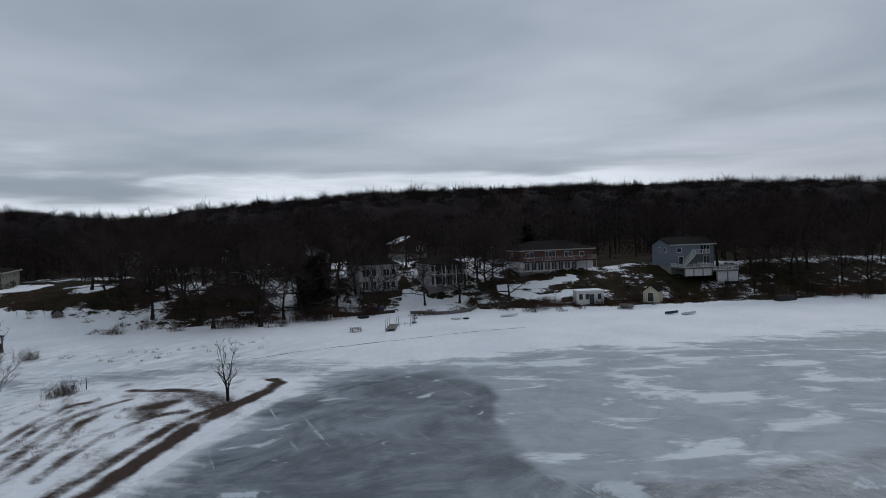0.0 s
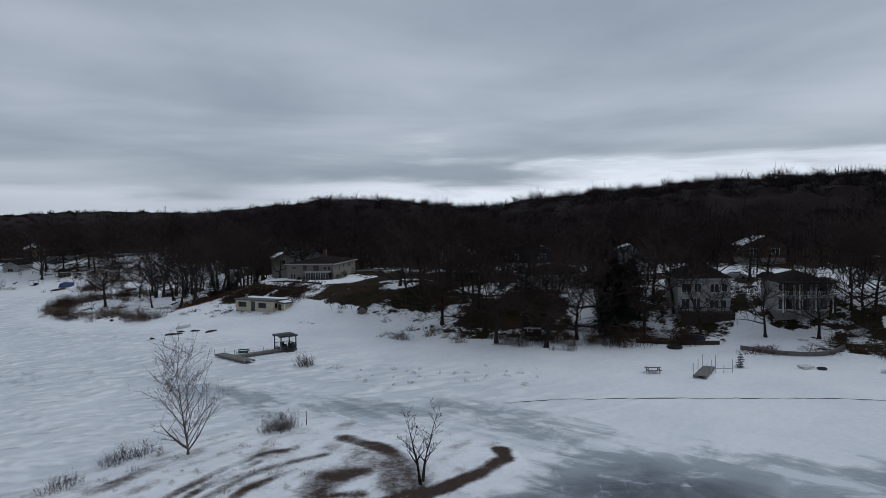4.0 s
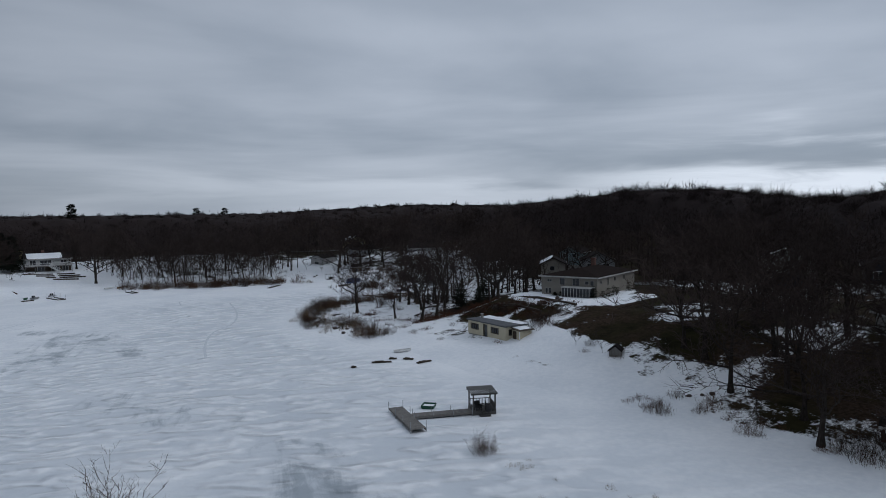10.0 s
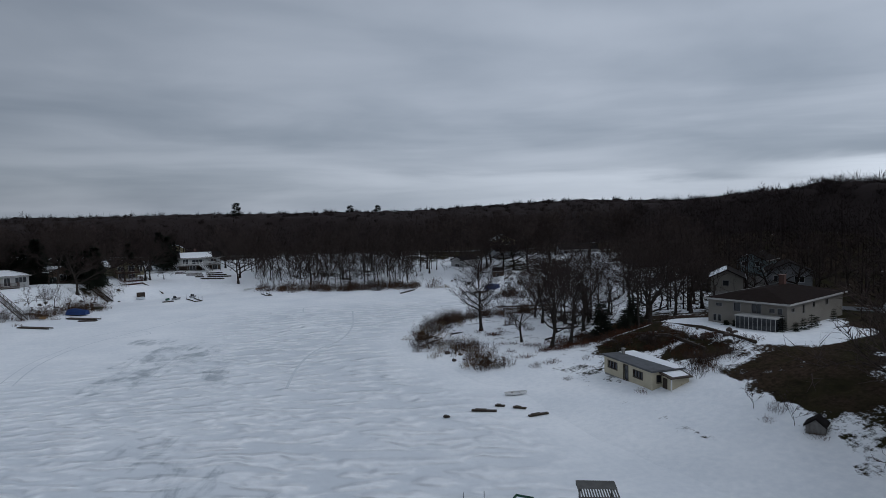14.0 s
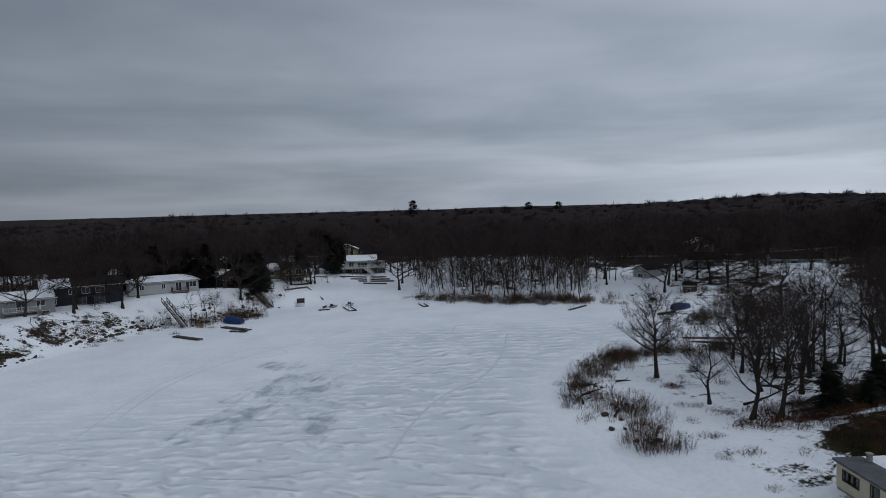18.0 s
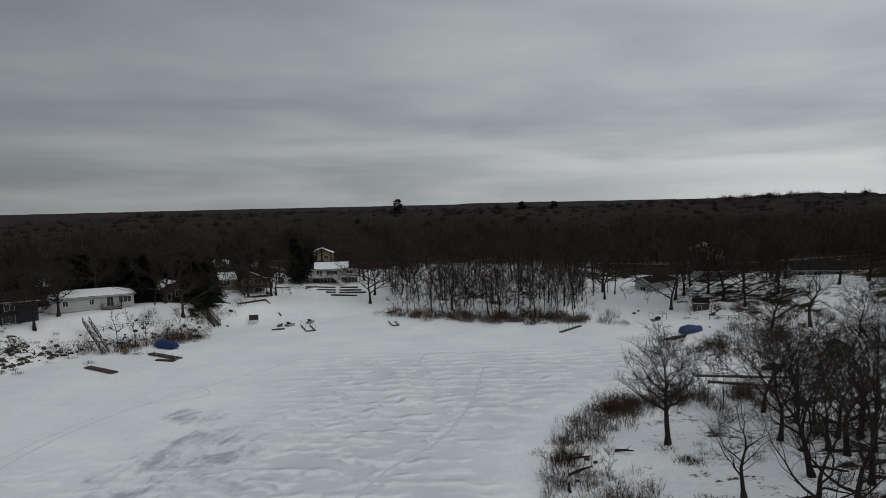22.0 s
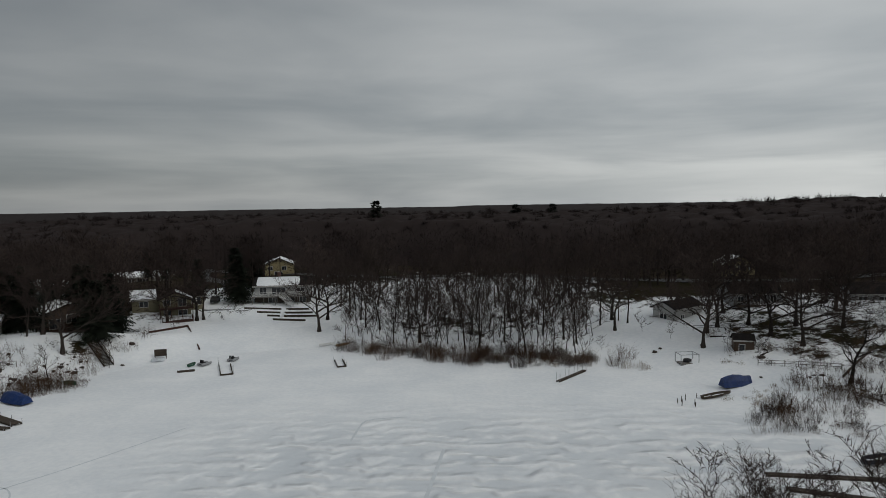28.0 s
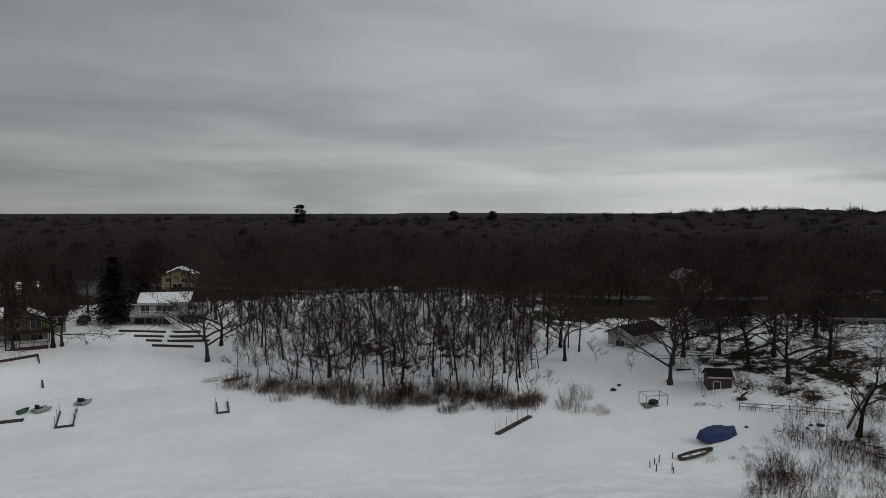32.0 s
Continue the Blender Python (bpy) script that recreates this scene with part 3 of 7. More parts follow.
def rut_field(x, y):
    out = 0.42 + 0.06 * swell(x * 0.35, y, 3, 31)
    for pts, wide, much in RUTS:
        keep = 1 - ease(line_gap(x, y, pts), wide * 0.4, wide * 2.4)
        out = np.maximum(out, (much + 0.08 * swell(x, y, 9, 17)) * keep + 0.33 * (1 - keep))
    return out


CLEAR_ICE = np.array([(-150, -111.5), (-62, -112.6), (-50, -114), (-40, -116.2), (-32, -119), (-26, -125), (-27, -133), (-34, -137), (-39, -138.2), (-46, -137.5), (-54, -138.4), (-58, -139.2), (-60.3, -140.4), (-61.5, -143), (-61, -148), (-60.5, -152), (-57.6, -159.6), (-55.6, -164.3), (-56, -190), (-150, -220)], float)
GREY_ICE = np.array([(-150, -112), (-62, -111.6), (-49, -112.6), (-38, -114.8), (-30, -115.6), (-25, -114.5), (-21, -122), (-18, -134), (-15, -140), (-12, -146), (-12, -157), (-9, -169), (-4, -190), (-20, -250), (-150, -240)], float)
MELT = [(-27, -48), (-25.5, -58), (-26.5, -70), (-27, -84), (-24.5, -93), (-21, -100), (-21, -110), (-24, -120)]


def ice_field(x, y):
    far = -shore_distance(CLEAR_ICE, x, y) + 0.5 * swell(x, y, 9, 41)
    soft = ease(y, -137.5, -130)
    return ease(far, -1.6 - 7.0 * soft, 2.2 + 6.0 * soft) * 0.95


def thin_field(x, y):
    slush = ease(-shore_distance(GREY_ICE, x, y) + 2.0 * swell(x, y, 15, 43) * ease(x, -36, -24), -2.0 - 8.0 * ease(x, -30, -16), 5.0 + 6.0 * ease(x, -30, -16)) * 0.80
    flow = (1 - ease(line_gap(x, y, MELT), 0.0, 12.0)) * (0.60 - 0.22 * (1 - ease(-y, 52, 80)))
    scuffed = np.maximum.reduce([spot(x, y, -41, 14, 11, 19, -14) * 0.49, spot(x, y, -47, 30, 9, 5, -10) * 0.48, spot(x, y, -46, 0, 7, 14, -28) * 0.49, spot(x, y, -34, 0, 4, 16, 8) * 0.44, spot(x, y, -36, -40, 7, 16, 20) * 0.38])
    return np.maximum.reduce([slush, flow, scuffed])


def ripple_field(x, y):
    open_snow = ease(x, -46, -20) * ease(y, -130, -84) * (1 - ease(y, 46, 76)) + 0.10 + 0.95 * spot(x, y, -45, -50, 44, 60)
    return np.clip(open_snow, 0, 1) * ease(-shore_distance(SHORE, x, y), 1, 10) * (1 - 0.75 * ease(x, -12, 4) * (1 - ease(y, -76, -30)))


ground = sheet("ground", spaced(-122, 112, 1.5, 4600), spaced(-205, 215, 1.5, 4600), lambda x, y: land_height(x, y, False), GROUND, {"bare": bare_field, "mud": mud_field})
tagged(ground, "snow-covered ground with patches of dead grass and leaf litter", "ground", kind="structure")
def bar_height(x, y):
    """The sandbar sinks under the snow on the lake at its far western end."""
    return land_height(x, y) - 1.6 * (1 - ease(x + 2.5 * swell(x, y, 6, 61), -96, -84))


bar = sheet("sandbar", np.arange(-96, -24, 0.3), np.arange(-119, -82, 0.3), bar_height, GROUND, {"bare": rut_field, "mud": lambda x, y: 1.0 + 0.0 * x})
tagged(bar, "low snowy sandbar with muddy ruts at the lake edge", "sandbar", kind="structure")
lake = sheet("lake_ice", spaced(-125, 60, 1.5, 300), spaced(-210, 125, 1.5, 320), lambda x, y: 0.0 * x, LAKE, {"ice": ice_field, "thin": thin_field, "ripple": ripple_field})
tagged(lake, "frozen lake under wind-rippled snow with bare grey ice", "lake", kind="structure")

# ---- trees ----


def grow(seed, height, spread, counts=(6, 6, 7), limbs=8, fork=0.35, lean=0.0, radius=None, arch=0.5, twig=0.03, bend=0.36, low=0.45, sway=0.24):
    """A bare broadleaf tree: trunk and limbs in one Geo, twigs in another."""
    rng = random.Random(seed)
    wood, fine = Geo(), Geo()
    r0 = radius or height * 0.021
    axis, p = [], Vector((0, 0, -0.3))
    way = Vector((rng.uniform(-0.06, 0.06) + lean, rng.uniform(-0.06, 0.06), 1))
    steps = 9
    for i in range(steps + 1):
        axis.append(p.copy())
        wander = 0.06 if i / steps < fork else sway
        way = (way + Vector((rng.uniform(-1, 1), rng.uniform(-1, 1), 0.12)) * wander).normalized()
        p = p + way * (height * 0.84 / steps)
    taper = [r0 * 1.5] + [r0 * (1 - 0.30 * (i / steps) / fork if i / steps < fork else max(0.70 * (1 - (i / steps - fork) / (1 - fork)) ** 1.1, 0.05)) for i in range(1, steps + 1)]
    wood.tube(axis, taper, 7)

    def along(k):
        i = min(int(k * steps), steps - 1)
        return axis[i].lerp(axis[i + 1], k * steps - i), taper[i]

    def sliver(a, b, w):
        s = (b - a).cross(Vector((rng.uniform(-1, 1), rng.uniform(-1, 1), rng.uniform(-1, 1)))).normalized() * w
        k = len(fine.v)
        fine.v += [tuple(a - s), tuple(a + s), tuple(b)]
        fine.f.append((k, k + 1, k + 2))

    def limb(start, way, length, r, level):
        q, w = start.copy(), way.normalized()
        n = (5, 2, 1, 1)[level]
        pts, radii = [q.copy()], [r]
        for i in range(n):
            w = (w + Vector((rng.uniform(-1, 1), rng.uniform(-1, 1), rng.uniform(-0.45, 0.75) + 0.14 * arch)) * (bend if level < 2 else 0.3)).normalized()
            q = q + w * length / n
            pts.append(q.copy())
            radii.append(max(r * (1 - (i + 1) / n * 0.85), 0.012))
        if level < 2:
            wood.tube(pts, radii, (4, 3)[level], cap=False)
        else:
            sliver(pts[0], pts[1], twig * (1.5 if level == 2 else 1.0))
        if level == 3:
            return
        count = counts[level]
        for c in range(count):
            k = min(0.2 + 0.8 * (c + rng.random()) / count, 0.999)
            i = int(k * n)
            base = pts[i].lerp(pts[i + 1], k * n - i)
            side = Vector((rng.uniform(-1, 1), rng.uniform(-1, 1), rng.uniform(-0.5, 0.75)))
            limb(base, (pts[i + 1] - pts[i]).normalized() * 0.7 + side * 0.85, length * rng.uniform(0.36, 0.60) * (1.0 if level < 2 else 1.15), max(r * (1 - k * 0.75) * 0.55, 0.014), level + 1)

    for c in range(limbs):
        k = fork + (0.95 - fork) * ((c + rng.random() * 0.7) / limbs) ** 1.25
        a = c * 2.4 + rng.uniform(-0.6, 0.6)
        up = (k - fork) / (1 - fork)
        start, thick = along(k)
        length = spread * (1.12 - 0.5 * up) * rng.uniform(0.75, 1.15)
        limb(start, Vector((math.cos(a), math.sin(a), low + 0.9 * up + rng.uniform(-0.25, 0.3))), length, thick * rng.uniform(0.5, 0.78), 0)
    return wood, fine


def tree_kind(name, label, seed, height, spread, mats=(BARK, TWIG), **kw):
    ob = thing(name, label, "tree", pose(0, 0, -500))
    wood, fine = grow(seed, height, spread, **kw)
    part("trunk", wood, mats[0], ob)
    part("crown", fine, mats[1], ob)
    return ob


def planted(ob, x, y, turn, size=1.0, group="", tilt=0.0):
    m = pose(x, y, land_z(x, y) - 0.05, tilt, 0, turn) @ Matrix.Diagonal((size, size, size, 1))
    made = copy_thing(ob, m)
    made.matrix_basis = m
    if group:
        made["group"] = group
    return made


def discard(ob):
    for o in (*ob.children_recursive, ob):
        bpy.data.objects.remove(o)


def clear_of(x, y, keep):
    return all(math.hypot(x - a, y - b) > r for a, b, r in keep)


# places where no tree stands: (x, y, radius)
OPEN = [(48, -27, 15), (58, -22, 12), (40, -119, 7), (46, -119, 7), (42, -133, 8), (50, -157, 14), (44, -184, 13), (46, -91, 8), (52, -67, 6), (20, -36, 9), (-44, 140, 12), (-54, 132, 8),
        (-66, 136, 11), (-92, 88, 13), (-102, 70, 12), (-112, 62, 10), (-82, 106, 9), (-42, 120, 18), (-60, 112, 12), (50, 128, 9), (70, 131, 10), (98, 133, 10), (52, 97, 5), (34, 100, 9), (44, 90, 9),
        (-90, 178, 14), (100, -121, 10), (64, -2, 10), (-60, 196, 9), (30, -55, 12), (26, -32, 9), (-62, 165, 13), (-92, 164, 12), (-78, 172, 15), (-72, 186, 12), (-86, 196, 10), (60, 90, 11), (52, 84, 7), (88, -60, 11), (88, -88, 10), (92, -38, 10), (90, 27, 8), (87, 12, 8), (-100, 152, 12), (-46, 172, 10), (-72, 204, 10), (-56, 182, 9), (64, 110, 7), (92, 110, 8), (40, -42, 6), (31, -35, 5)]

# ---- houses ----


def wall(geo, w, h, holes, place, depth=0.16):
    """One wall face of w by h with real openings; place(u, z, inward) gives its points."""
    us = sorted({0.0, w, *[q for o in holes for q in (o[0], o[0] + o[2])]})
    zs = sorted({0.0, h, *[q for o in holes for q in (o[1], o[1] + o[3])]})
    for a, b in zip(us, us[1:]):
        for c, d in zip(zs, zs[1:]):
            if not any(o[0] - 1e-6 <= a and b <= o[0] + o[2] + 1e-6 and o[1] - 1e-6 <= c and d <= o[1] + o[3] + 1e-6 for o in holes):
                geo.add([place(a, c, 0), place(b, c, 0), place(b, d, 0), place(a, d, 0)], [(0, 1, 2, 3)])
    for u, z, ow, oh in holes:
        p = [(u, z), (u + ow, z), (u + ow, z + oh), (u, z + oh)]
        for i in range(4):
            q, r = p[i], p[(i + 1) % 4]
            geo.add([place(*q, 0), place(*r, 0), place(*r, depth), place(*q, depth)], [(0, 1, 2, 3)])


def face_places(w, d):
    return {"f": (w, lambda u, z, k: (u, k, z)), "r": (d, lambda u, z, k: (w - k, u, z)), "b": (w, lambda u, z, k: (w - u, d - k, z)), "l": (d, lambda u, z, k: (k, d - u, z))}


def window(house, place, u, z, w, h, mat=TRIM, bars=1, name="window"):
    """A pane behind a frame with a glazing bar, set into its opening."""
    pane = Geo().add([place(u, z, 0.11), place(u + w, z, 0.11), place(u + w, z + h, 0.11), place(u, z + h, 0.11)], [(0, 1, 2, 3)])
    t = 0.09
    outer, inner = [(u - t, z - t), (u + w + t, z - t), (u + w + t, z + h + t), (u - t, z + h + t)], [(u, z), (u + w, z), (u + w, z + h), (u, z + h)]
    ring = [place(*q, k) for k in (-0.035, 0.09) for loop in (outer, inner) for q in loop]
    faces = []
    for i in range(4):
        j = (i + 1) % 4
        faces += [(i, j, 4 + j, 4 + i), (8 + j, 8 + i, 12 + i, 12 + j), (j, i, 8 + i, 8 + j), (4 + i, 4 + j, 12 + j, 12 + i)]
    ob = part(name, Geo().add(ring, faces), mat, house)
    part("pane", pane, GLASS, ob)
    for i in range(bars):
        c = u + w * (i + 1) / (bars + 1)
        a, b = place(c - 0.03, z, 0.0), place(c + 0.03, z + h, 0.09)
        lo, hi = [min(p, q) for p, q in zip(a, b)], [max(p, q) for p, q in zip(a, b)]
        part("glazing_bar", Geo().box(*lo, *hi), mat, ob)
    return ob


def roof_parts(house, kind, w, d, h, rise, mat, snow=(), over=0.5, gable_mat=None):
    """A roof with eaves, and snow lying on the named slopes (f, b, l, r)."""
    geo, o = Geo(), over
    x0, x1, y0, y1 = -o, w + o, -o, d + o
    eave = h - o * rise / (d / 2) * (0 if kind == "flat" else 0.6)
    top = h + rise
    if kind == "flat":
        geo.box(x0, y0, h, x1, y1, h + 0.22)
        slopes = {"f": [(x0 + 0.2, y0 + 0.2, h + 0.23), (x1 - 0.2, y0 + 0.2, h + 0.23), (x1 - 0.2, y1 - 0.2, h + 0.23), (x0 + 0.2, y1 - 0.2, h + 0.23)]}
    else:
        if kind == "gable_side":
            ridge = [(x0, d / 2, top), (x1, d / 2, top)]
        elif kind == "gable_front":
            ridge = [(w / 2, y0, top), (w / 2, y1, top)]
            eave = h - o * rise / (w / 2) * 0.6
        else:
            k = min(w, d) / 2
            ridge = [(k, d / 2, top), (w - k, d / 2, top)] if w >= d else [(w / 2, k, top), (w / 2, d - k, top)]
        a, b, c, e = (x0, y0, eave), (x1, y0, eave), (x1, y1, eave), (x0, y1, eave)
        p, q = ridge
        if kind == "gable_front" or (kind == "hip" and d > w):
            slopes = {"l": [e, a, p, q], "r": [b, c, q, p], "f": [a, b, p], "b": [c, e, q]}
        else:
            slopes = {"f": [a, b, q, p], "b": [c, e, p, q], "l": [e, a, p], "r": [b, c, q]}
        if kind == "gable_side":
            del slopes["l"], slopes["r"]
        if kind == "gable_front":
            del slopes["f"], slopes["b"]
        for s in slopes.values():
            n = len(s)
            low = [(x, y, z - 0.2) for x, y, z in s]
            geo.add(list(s) + low, [tuple(range(n)), tuple(range(2 * n - 1, n - 1, -1))] + [(i, i + n, (i + 1) % n + n, (i + 1) % n) for i in range(n)])
        if kind in ("gable_side", "gable_front"):
            if kind == "gable_side":
                ends = [[(0, 0, h), (0, d / 2, top - 0.2), (0, d, h)], [(w, 0, h), (w, d, h), (w, d / 2, top - 0.2)]]
            else:
                ends = [[(0, 0, h), (w, 0, h), (w / 2, 0, top - 0.2)], [(0, d, h), (w / 2, d, top - 0.2), (w, d, h)]]
            for end in ends:
                part("gable", Geo().add(end, [(0, 1, 2)]), gable_mat or mat, house)
    roof = part("roof", geo, mat, house)
    if kind != "flat":
        lo, hi, rim = eave - 0.24, eave + 0.01, Geo()
        if kind in ("hip", "gable_side"):
            rim.box(x0, y0 - 0.045, lo, x1, y0 - 0.003, hi).box(x0, y1 + 0.003, lo, x1, y1 + 0.045, hi)
        if kind in ("hip", "gable_front"):
            rim.box(x0 - 0.045, y0, lo, x0 - 0.003, y1, hi).box(x1 + 0.003, y0, lo, x1 + 0.045, y1, hi)
        part("fascia", rim, EAVES, house, "pale painted fascia board")
    for key in snow:
        name, lo, hi = (key, 0.0, 1.0) if isinstance(key, str) else key
        s = [Vector(v) for v in slopes[name]]
        if len(s) == 4:
            s = [s[0].lerp(s[1], lo), s[0].lerp(s[1], hi), s[3].lerp(s[2], hi), s[3].lerp(s[2], lo)]
        mid = sum(s, Vector()) / len(s)
        s = [v.lerp(mid, 0.03) + Vector((0, 0, 0.02)) for v in s]
        blanket = Geo()
        cols, rows = 10, 5
        corner = s if len(s) == 4 else [s[0], s[1], s[2], s[2]]
        rng = random.Random(len(slopes) * 7 + int(w * 10))
        grid = []
        for j in range(rows + 1):
            for i in range(cols + 1):
                v = corner[0].lerp(corner[1], i / cols).lerp(corner[3].lerp(corner[2], i / cols), j / rows)
                if j == 0:
                    v = v.lerp(mid, rng.uniform(0, 0.07))
                edge = i in (0, cols) or j in (0, rows)
                grid.append((v.x, v.y, v.z + (0.0 if edge else 0.13 + rng.uniform(-0.02, 0.03))))
        blanket.add(grid, [(j * (cols + 1) + i, j * (cols + 1) + i + 1, (j + 1) * (cols + 1) + i + 1, (j + 1) * (cols + 1) + i) for j in range(rows) for i in range(cols)])
        part("roof_snow", blanket, SNOW, house if not roof else roof, "snow lying on the roof")
    return roof


def house(name, label, x, y, z, heading, w, d, h, roof="hip", rise=2.0, walls=WHITE, tiles=SHINGLE, snow=(), wins=(), base=None, split=None, over=0.5, chimney=None, category="house", trim=TRIM):
    """A house whose front runs from (x, y) along heading; wins: (face, u, z, w, h[, bars]); split: (height, material) of the lower storey."""
    ob = thing(name, label, category, pose(x, y, z, 0, 0, heading))
    faces = face_places(w, d)
    levels = [(0.0, h, walls)] if not split else [(0.0, split[0], split[1]), (split[0], h, walls)]
    for lo, hi, mat in levels:
        geo = Geo()
        for key, (length, place) in faces.items():
            holes = [(q[1], q[2] - lo, q[3], q[4]) for q in wins if q[0] == key and lo <= q[2] and q[2] + q[4] <= hi]
            wall(geo, length, hi - lo, holes, lambda u, zz, k, p=place, lo=lo: p(u, zz + lo, k))
        part("wall", geo, mat, ob)
    inner = Geo().box(0.3, 0.3, 0.0, w - 0.3, d - 0.3, h - 0.1)
    part("interior", inner, BLACK, ob)
    part("foundation", Geo().box(0.05, 0.05, -3.0, w - 0.05, d - 0.05, 0.0), base or STONE, ob)
    for q in wins:
        place = faces[q[0]][1]
        door = q[2] < 0.15 or (len(q) > 6)
        window(ob, place, q[1], q[2], q[3], q[4], trim, q[5] if len(q) > 5 else 1, "glazed_door" if door else "window")
    roof_parts(ob, roof, w, d, h, rise, tiles, snow, over, walls)
    if chimney:
        cx, cy, cw, ch = chimney
        part("chimney", Geo().box(cx, cy, h * 0.6, cx + cw, cy + cw, h + ch).box(cx - 0.08, cy - 0.08, h + ch, cx + cw + 0.08, cy + cw + 0.08, h + ch + 0.12), BRICK, ob)
    return ob


def railing(parent, pts, height=1.0, mat=TRIM, gap=0.28, name="railing"):
    """Posts, two rails and balusters along a line of points."""
    ob = new(name)
    ob.parent = parent
    posts, rails = Geo(), Geo()
    for a, b in zip(pts, pts[1:]):
        a, b = Vector(a), Vector(b)
        n = max(1, round((b - a).length / 2.0))
        for i in range(n + 1):
            p = a.lerp(b, i / n)
            posts.beam(p, p + Vector((0, 0, height + 0.08)), 0.1)
        for k in (0.12, height):
            rails.beam(a + Vector((0, 0, k)), b + Vector((0, 0, k)), 0.07)
        m = max(1, int((b - a).length / gap))
        for i in range(1, m):
            p = a.lerp(b, i / m)
            rails.beam(p + Vector((0, 0, 0.12)), p + Vector((0, 0, height)), 0.04)
    me = mesh_of(name, posts.v + rails.v, posts.f + [tuple(i + len(posts.v) for i in f) for f in rails.f], mat)
    bpy.data.objects.remove(ob)
    return part(name, me, mat, parent)


def steps(parent, a, b, width, mat=TIMBER, rails=True, rail_mat=None, name="stairs"):
    """A flight of open treads from a (low) to b (high), with stringers and handrails."""
    a, b = Vector(a), Vector(b)
    n = max(3, round(abs(b.z - a.z) / 0.19))
    run = Vector((b.x - a.x, b.y - a.y, 0))
    side = Vector((-run.y, run.x, 0)).normalized() * width / 2
    stringer = Geo().beam(a + side, b + side, 0.08, 0.28).beam(a - side, b - side, 0.08, 0.28)
    flight = part(name, stringer, mat, parent)
    tread = Geo()
    ahead = run.normalized() * 0.15
    for i in range(n):
        p = a.lerp(b, (i + 0.5) / n)
        tread.beam(p - side, p + side, 0.3, 0.05)
    part("treads", tread, mat, flight)
    if rails:
        g = Geo()
        for s in (side, -side):
            g.beam(a + s + Vector((0, 0, 0.95)), b + s + Vector((0, 0, 0.95)), 0.08, 0.1).beam(a + s + Vector((0, 0, 0.5)), b + s + Vector((0, 0, 0.5)), 0.05, 0.08)
            m = max(2, int((b - a).length / 1.6))
            for i in range(m + 1):
                p = a.lerp(b, i / m) + s
                g.beam(p - Vector((0, 0, 0.2)), p + Vector((0, 0, 1.0)), 0.09)
        part("handrail", g, rail_mat or mat, flight)
    return flight


def deck(parent, x0, y0, x1, y1, z, drop, mat=TIMBER, rail=TRIM, sides="flr", skirt=None, name="deck", high=1.0):
    """A raised platform of boards on posts, with a railing on the named sides."""
    joists = Geo().box(x0, y0, z - 0.28, x1, y0 + 0.06, z - 0.051).box(x0, y0 + 0.06, z - 0.28, x0 + 0.06, y1, z - 0.051).box(x1 - 0.06, y0 + 0.06, z - 0.28, x1, y1, z - 0.051)
    ob = part(name, joists, mat, parent)
    n = max(4, int((y1 - y0) / 0.16))
    plank = mesh_of("board", *(lambda q: (q.v, q.f))(Geo().box(x0, 0, z - 0.05, x1, (y1 - y0) / n * 0.92, z)), mat)
    for i in range(n):
        part("board", plank, mat, ob).location = (0, y0 + (y1 - y0) * i / n, 0)
    for i in range(max(2, round((x1 - x0) / 2.6)) + 1):
        k = i / max(2, round((x1 - x0) / 2.6))
        cx = x0 + 0.1 + (x1 - x0 - 0.2) * k
        part("post", Geo().beam((cx, y0 + 0.12, z - drop), (cx, y0 + 0.12, z - 0.05), 0.15), mat if rail is TRIM else rail, ob)
    if skirt:
        part("skirt", Geo().box(x0 + 0.05, y0 + 0.2, z - drop, x1 - 0.05, y0 + 0.26, z - 0.29), skirt, ob)
    line = []
    if "l" in sides:
        line.append((x0 + 0.05, y1, z))
    line += [(x0 + 0.05, y0 + 0.05, z), (x1 - 0.05, y0 + 0.05, z)]
    if "r" in sides:
        line.append((x1 - 0.05, y1, z))
    if "f" in sides:
        railing(ob, line, high, rail)
    return ob


# the tan house above the boathouse, with its sunroom
tan = house("tan_house", "two-storey tan house with brown hipped roof above the lawn", 37.5, -23.8, 6.3, -67, 11.4, 19.5, 4.05, "hip", 1.25, TAN, SHINGLE_BROWN,
            trim=STONE, wins=[("f", 0.8, 0.6, 0.45, 0.95, 0), ("f", 1.5, 0.6, 0.45, 0.95, 0), ("f", 1.2, 2.85, 0.9, 0.4, 1), ("f", 3.9, 2.35, 0.95, 1.2, 0), ("f", 6.5, 2.3, 1.3, 1.3, 1), ("f", 9.0, 2.6, 0.7, 0.55, 0), ("f", 10.1, 2.45, 0.6, 0.8, 0),
                  ("r", 1.3, 2.7, 0.9, 0.5), ("r", 5.0, 2.2, 0.5, 1.2, 0), ("r", 8.4, 2.7, 0.7, 0.7, 0), ("r", 13.0, 2.6, 0.9, 0.8), ("l", 3.0, 2.5, 1.4, 1.2), ("l", 9.0, 2.5, 1.4, 1.2)], chimney=(5, 12, 0.8, 2.6))
sun_room = part("sunroom", Geo().box(5.3, -2.3, 0.0, 10.9, -0.02, 0.35).box(5.2, -2.4, 2.05, 11.0, -0.02, 2.2), EAVES, tan, "white-framed glazed sunroom")
for i in range(10):
    part("mullion", Geo().box(5.3 + i * 0.61, -2.3, 0.35, 5.36 + i * 0.61, -2.24, 2.05), EAVES, sun_room)
